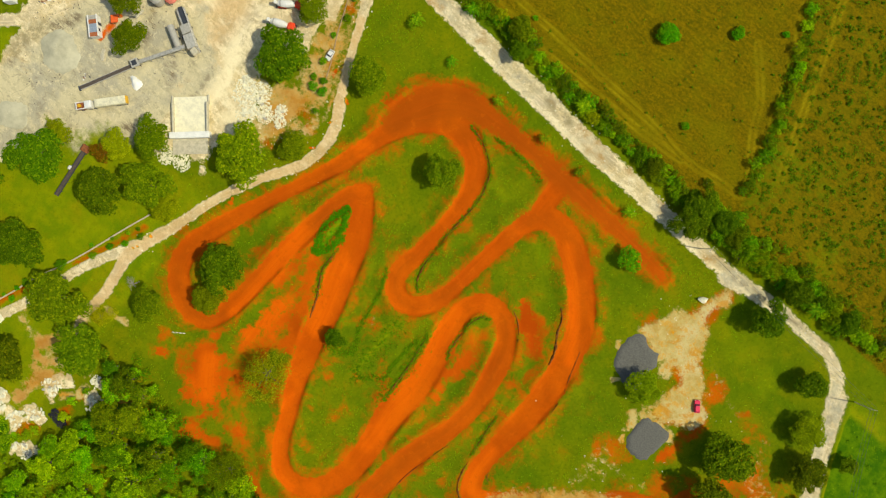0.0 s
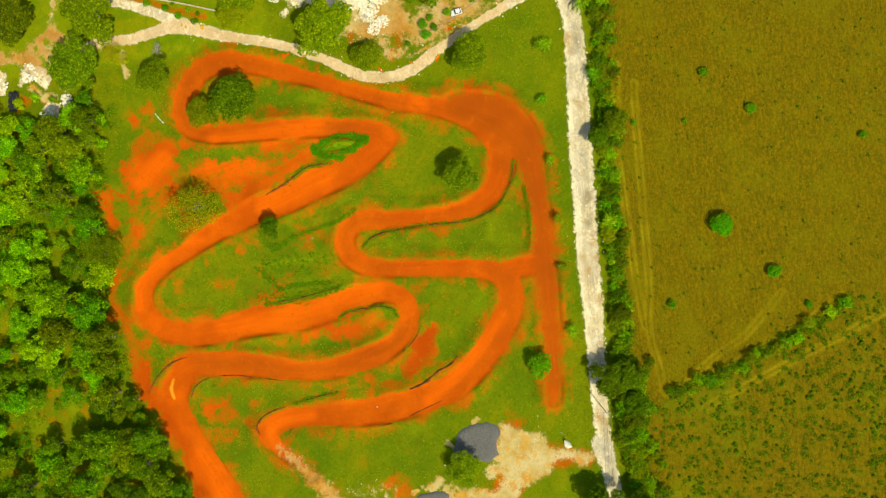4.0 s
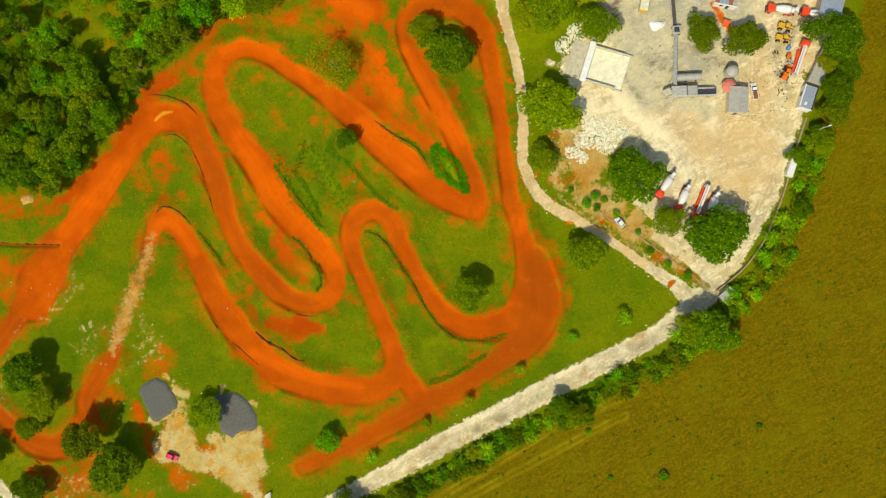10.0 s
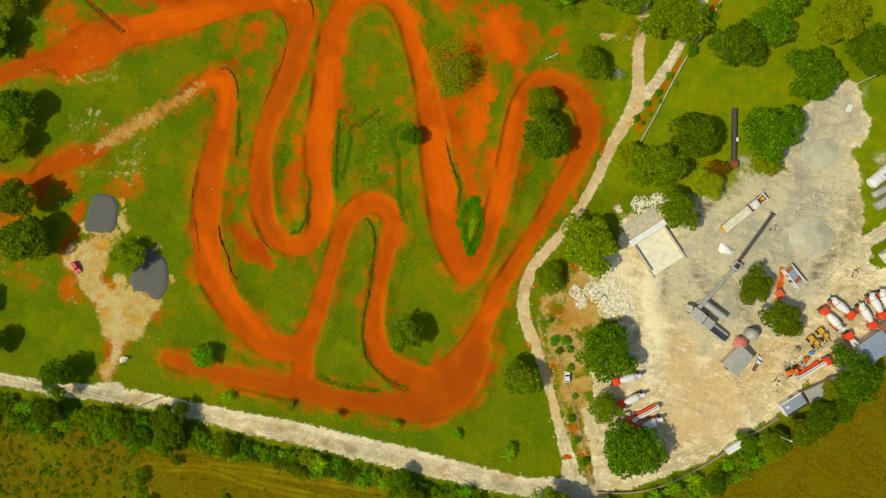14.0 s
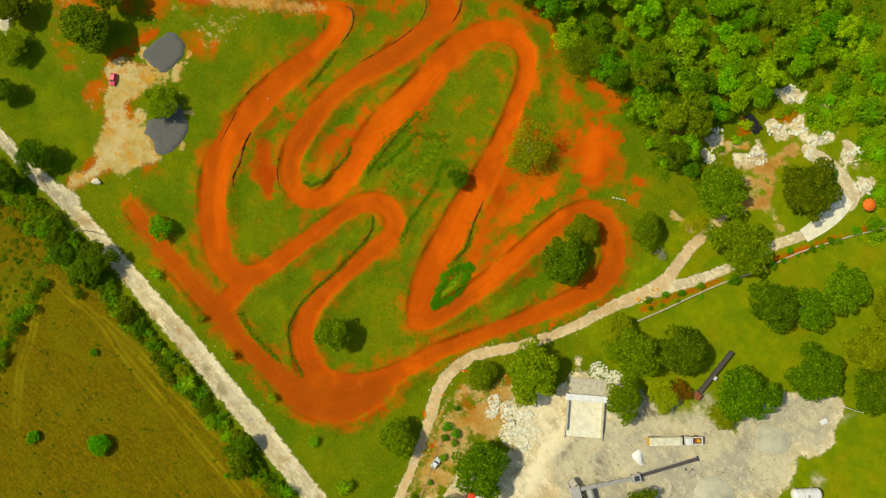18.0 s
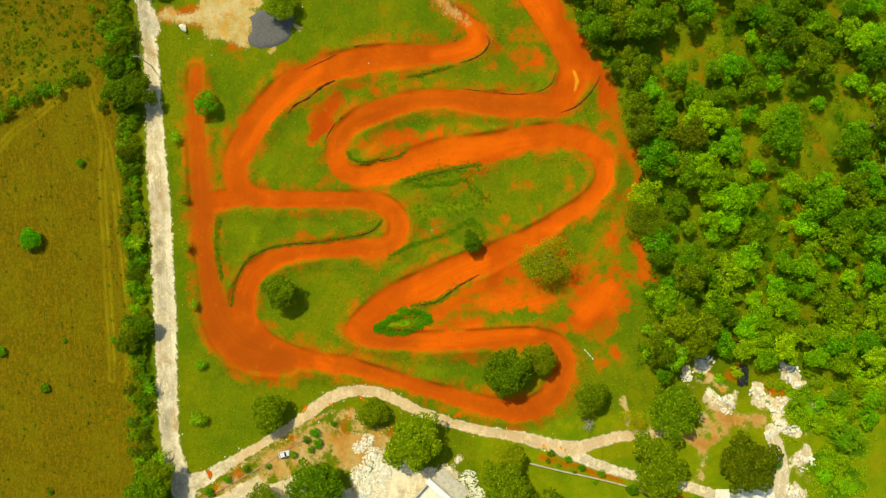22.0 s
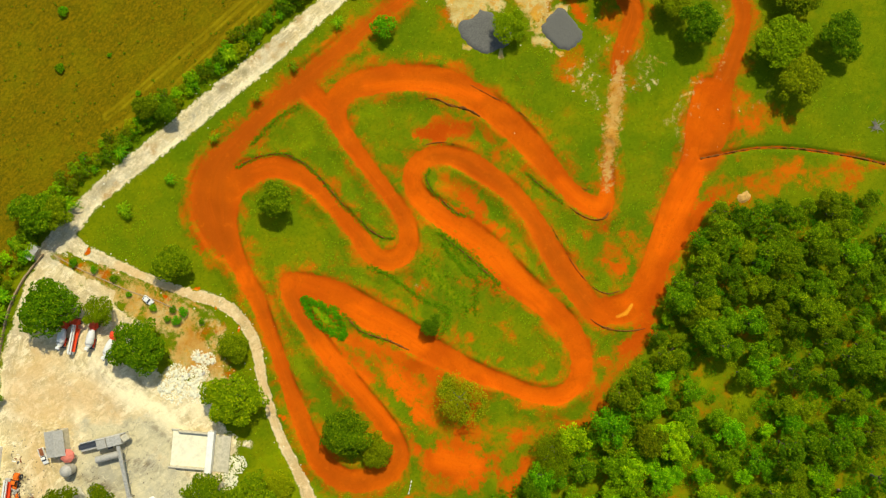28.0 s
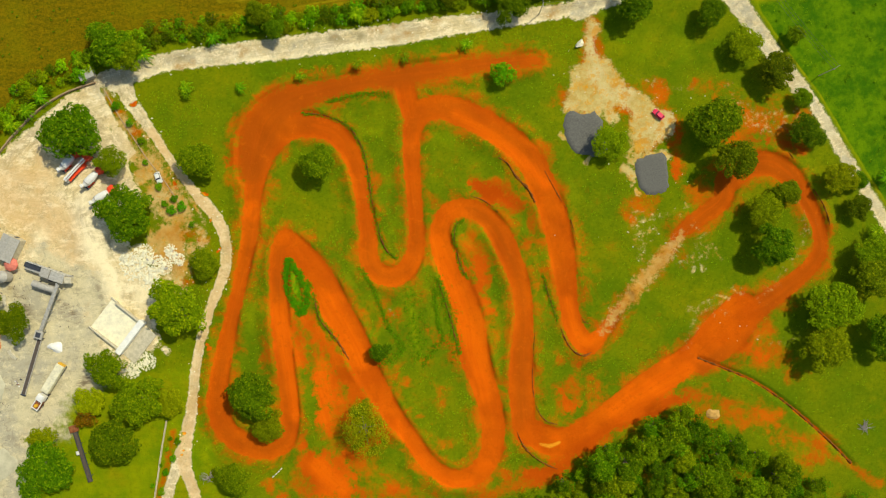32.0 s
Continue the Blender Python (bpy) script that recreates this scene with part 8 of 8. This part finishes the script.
for p, q in zip(POLES, POLES[1:] + [(2 * POLES[-1][0] - POLES[-2][0], 2 * POLES[-1][1] - POLES[-2][1])]):
    power_pole(p[0], p[1], math.degrees(math.atan2(q[1] - p[1], q[0] - p[0])))
for p, q in zip(POLES, POLES[1:]):
    d = Vector((q[0] - p[0], q[1] - p[1], 0)).normalized()
    for s in (-1.0, 0.0, 1.0):
        v, f = [], []
        for k in range(13):
            u = k / 12
            mid = Vector((p[0] + (q[0] - p[0]) * u - d.y * s, p[1] + (q[1] - p[1]) * u + d.x * s, 9.4 - 3.2 * u * (1 - u)))
            for j in range(5):
                v.append(tuple(mid + 0.03 * (Vector((-d.y, d.x, 0)) * math.cos(1.2566 * j) + Vector((0, 0, math.sin(1.2566 * j))))))
        for k in range(12):
            for j in range(5):
                f.append((5 * k + j, 5 * k + (j + 1) % 5, 5 * k + 5 + (j + 1) % 5, 5 * k + 5 + j))
        tagged(new("power_cable", mesh_of("power_cable", v, f, STEEL_DARK)), "thin dark overhead power cable", "cable", "power cables")


# ---------------- clutter of the yard ----------------
PAINT_BLUE = plain_material("blue_paint", (0.10, 0.26, 0.55), 0.5, vary=0.25)
CLOTH = plain_material("orange_cloth", (0.85, 0.13, 0.02), 0.9, vary=0.15)
ROOF_RUST = plain_material("rusty_sheeting", (0.42, 0.13, 0.04), 0.8, vary=0.35)


def compressor(spot, paint, label):
    """A machine on a skid with its engine, tank and two wheels."""
    t = new("compressor")
    part("skid", box(box(B(), 2.4, 0.14, 0.16, 0, -0.55, 0.2, 0.02), 2.4, 0.14, 0.16, 0, 0.55, 0.2, 0.02), STEEL_DARK, t)
    part("engine", box(box(B(), 1.1, 1.0, 0.8, 0.45, 0, 0.36, 0.1), 0.5, 0.6, 0.25, 0.5, 0, 1.16, 0.06), paint, t)
    part("air_tank", lathe(B(), [(-1.1, 0.2), (-1.0, 0.36), (-0.3, 0.36), (-0.2, 0.2)], 0.75, "x", 0, 12), paint, t)
    part("exhaust", lathe(B(), [(0, 0.06), (0.5, 0.06)], 1.35, "z", 0.3, 8), STEEL_DARK, t)
    for s in (-1, 1):
        wheel(t, 0.2, s * 0.75, 0.3, 0.18)
    return tagged(put(t, spot), label, "compressor", "machines beside the pump truck")


compressor(COMP_A, PAINT_ORANGE, "small orange compressor on a steel skid")
compressor(COMP_B, STEEL, "small dusty grey compressor on a steel skid")
compressor(COMP_C, PAINT_ORANGE, "small orange compressor on a steel skid")
barrel = new("fuel_barrel")
part("drum", lathe(B(), [(0, 0.55), (0.05, 0.6), (0.7, 0.6), (0.75, 0.63), (0.8, 0.6), (1.4, 0.6), (1.45, 0.55)], 0, "z", 0, 16), PAINT_BLUE, barrel)
part("cap", lathe(B(), [(0, 0.12), (0.08, 0.1)], 1.45, "z", 0.3, 8), STEEL, barrel)
tagged(put(barrel, BARREL), "blue steel fuel barrel standing in the yard", "barrel")
shade = new("canopy")
part("cover", box(box(B(), 2.4, 1.3, 0.08, 0, -0.62, 1.95, 0.02, 0, 0), 2.4, 1.3, 0.08, 0, 0.62, 2.05, 0.02), CLOTH, shade)
for _x in (-1.1, 1.1):
    for _y in (-1.1, 1.1):
        part("post", box(B(), 0.08, 0.08, 2.0, _x, _y, 0, 0.0), STEEL, shade)
tagged(put(shade, SHADE), "small bright orange cloth shade on four posts", "canopy")
shed("rusty_shed", RUST_SHED, 7.0, 4.0, ROOF_RUST, "shed with a rust-brown sheet roof beside the warehouse", 5)


def site_cabin():
    """A low cabin: pale walls, rim, and a roof of patched sheets."""
    t, long = new("site_cabin"), RUST_CABIN[3]
    part("wall", box(B(), long, 3.0, 2.3, 0, 0, 0, 0.05), PAINT_WHITE, t)
    for s in (-1, 1):
        part("roof_rim", box(B(), long + 0.3, 0.35, 0.25, 0, s * 1.45, 2.3, 0.03), PAINT_WHITE, t)
    for k, mat in enumerate((ROOF_RUST, ROOF_BLUE, ROOF_BLUE, ROOF_RUST, ROOF_GREY)):
        part("roof_sheet", box(B(), long / 5 * 0.97, 2.6, 0.06, -long / 2 + (k + 0.5) * long / 5, 0, 2.36 + 0.02 * (k % 2), 0.01), mat, t, ("rusty", "blue-grey", "blue-grey", "rusty", "grey")[k] + " roof sheet")
    door = part("door", box(B(), 0.9, 0.08, 1.95, 0.8, -1.53, 0.05, 0.02), STEEL_DARK, t)
    part("handle", box(B(), 0.05, 0.08, 0.2, 1.15, -1.6, 1.0, 0.01), STEEL, door)
    part("window", box(B(), 1.0, 0.06, 0.8, -1.2, -1.53, 1.1, 0.01), GLASS_DARK, t)
    return tagged(put(t, RUST_CABIN), "pale site cabin with rusty patched roof on red soil", "cabin")


site_cabin()


def slab(spot, wide, high, label):
    ob = part("concrete_slab", box(B(), spot[3], wide, high, 0, 0, 0, 0.06), CONCRETE, None)
    return tagged(put(ob, spot), label, "slab", "concrete slabs of the yard")


slab(SLAB_A, 1.0, 0.5, "long pale concrete slab lying beside the tree")
slab(SLAB_B, 1.2, 0.4, "pale concrete slab at the edge of the yard")
slab(SLAB_C, 0.9, 0.5, "long pale concrete slab at the foot of the heap")


def bare_tree(spot):
    """A small leafless tree of thin pale branches."""
    t, rng = new("bare_tree"), random.Random(3)
    v, f = [], []
    tube(v, f, (0, 0, -0.2), (0.2, 0.1, 1.6), 0.16, 0.11)
    part_ob = new("trunk", mesh_of("trunk", v, f, TIMBER))
    part_ob.parent = t
    for k in range(14):
        v, f = [], []
        a, r, h = k * 2.4, rng.uniform(1.2, 2.8), rng.uniform(2.0, 4.2)
        knee = (0.2 + math.cos(a) * r * 0.45, 0.1 + math.sin(a) * r * 0.45, 1.5 + (h - 1.5) * 0.6)
        tube(v, f, (0.2, 0.1, 1.4), knee, 0.09, 0.06, 5)
        for _ in range(3):
            a2 = a + rng.uniform(-0.6, 0.6)
            tube(v, f, knee, (math.cos(a2) * r, math.sin(a2) * r, h + rng.uniform(-0.4, 0.4)), 0.055, 0.02, 4)
        branch = new("branch", mesh_of("branch", v, f, TIMBER))
        branch.parent = t
    return tagged(put(t, spot), "small bare grey tree with thin leafless branches", "tree")


bare_tree(BARE_TREE)


def debris_pile(spot, seed, label):
    """Broken boards and bars thrown together."""
    t, rng = new("debris_pile"), random.Random(seed)
    for k in range(9):
        long = rng.uniform(0.4, 1.3)
        board = part("board", box(B(), long, rng.uniform(0.12, 0.4), 0.07, 0, 0, 0, 0.01), rng.choice((TIMBER, RUST, STEEL_DARK, WHITEWASH)), t)
        board.matrix_basis = pose(rng.gauss(0, 0.7), rng.gauss(0, 0.7), 0.05 + 0.05 * k, rng.uniform(-8, 8), rng.uniform(-8, 8), rng.uniform(0, 180))
    return tagged(put(t, spot), label, "debris", "debris of the yard")


for k, spot in enumerate((DEBRIS_A, DEBRIS_B, DEBRIS_C, DEBRIS_D)):
    debris_pile(spot, k, "untidy pile of broken boards and rusty bars")


def paved_strip(path, thick, label):
    """A concrete slab laid along a path."""
    line, bm, rows = smooth(path, 2.0), B(), []
    for k, (x, y, w) in enumerate(line):
        p, q = line[max(0, k - 1)], line[min(len(line) - 1, k + 1)]
        d = Vector((q[0] - p[0], q[1] - p[1], 0)).normalized()
        z = ground_z(x, y)
        rows.append([bm.verts.new((x + d.y * o * w, y - d.x * o * w, z + up)) for o, up in ((-1, -0.1), (-0.98, thick), (0.98, thick), (1, -0.1))])
    for p, q in zip(rows, rows[1:]):
        for j in range(3):
            bm.faces.new((p[j], p[j + 1], q[j + 1], q[j]))
    bm.faces.new(rows[0][::-1])
    bm.faces.new(rows[-1])
    bmesh.ops.recalc_face_normals(bm, faces=bm.faces)
    return tagged(part("concrete_apron", bm, FLOORING, None), label, "pavement", kind="structure")


paved_strip([(75.2, 104.4, 2.3), (76.3, 110.2, 2.7), (76.5, 117.0, 3.2), (76.0, 123.0, 2.5)], 0.14, "bright concrete apron at the end of the driveway")


def water_box(spot):
    """A white plastic tank in a low frame."""
    t = new("water_tank")
    part("tank", box(box(B(), 2.3, 1.6, 1.2, 0, 0, 0.2, 0.15), 0.5, 0.5, 0.15, 0.3, 0, 1.4, 0.05), PAINT_WHITE, t)
    part("skid", box(box(B(), 2.4, 0.2, 0.2, 0, -0.6, 0, 0.02), 2.4, 0.2, 0.2, 0, 0.6, 0, 0.02), STEEL_DARK, t)
    return tagged(put(t, spot), "white plastic water tank on the grey gravel", "tank")


water_box((121.1, 67.9, 70))
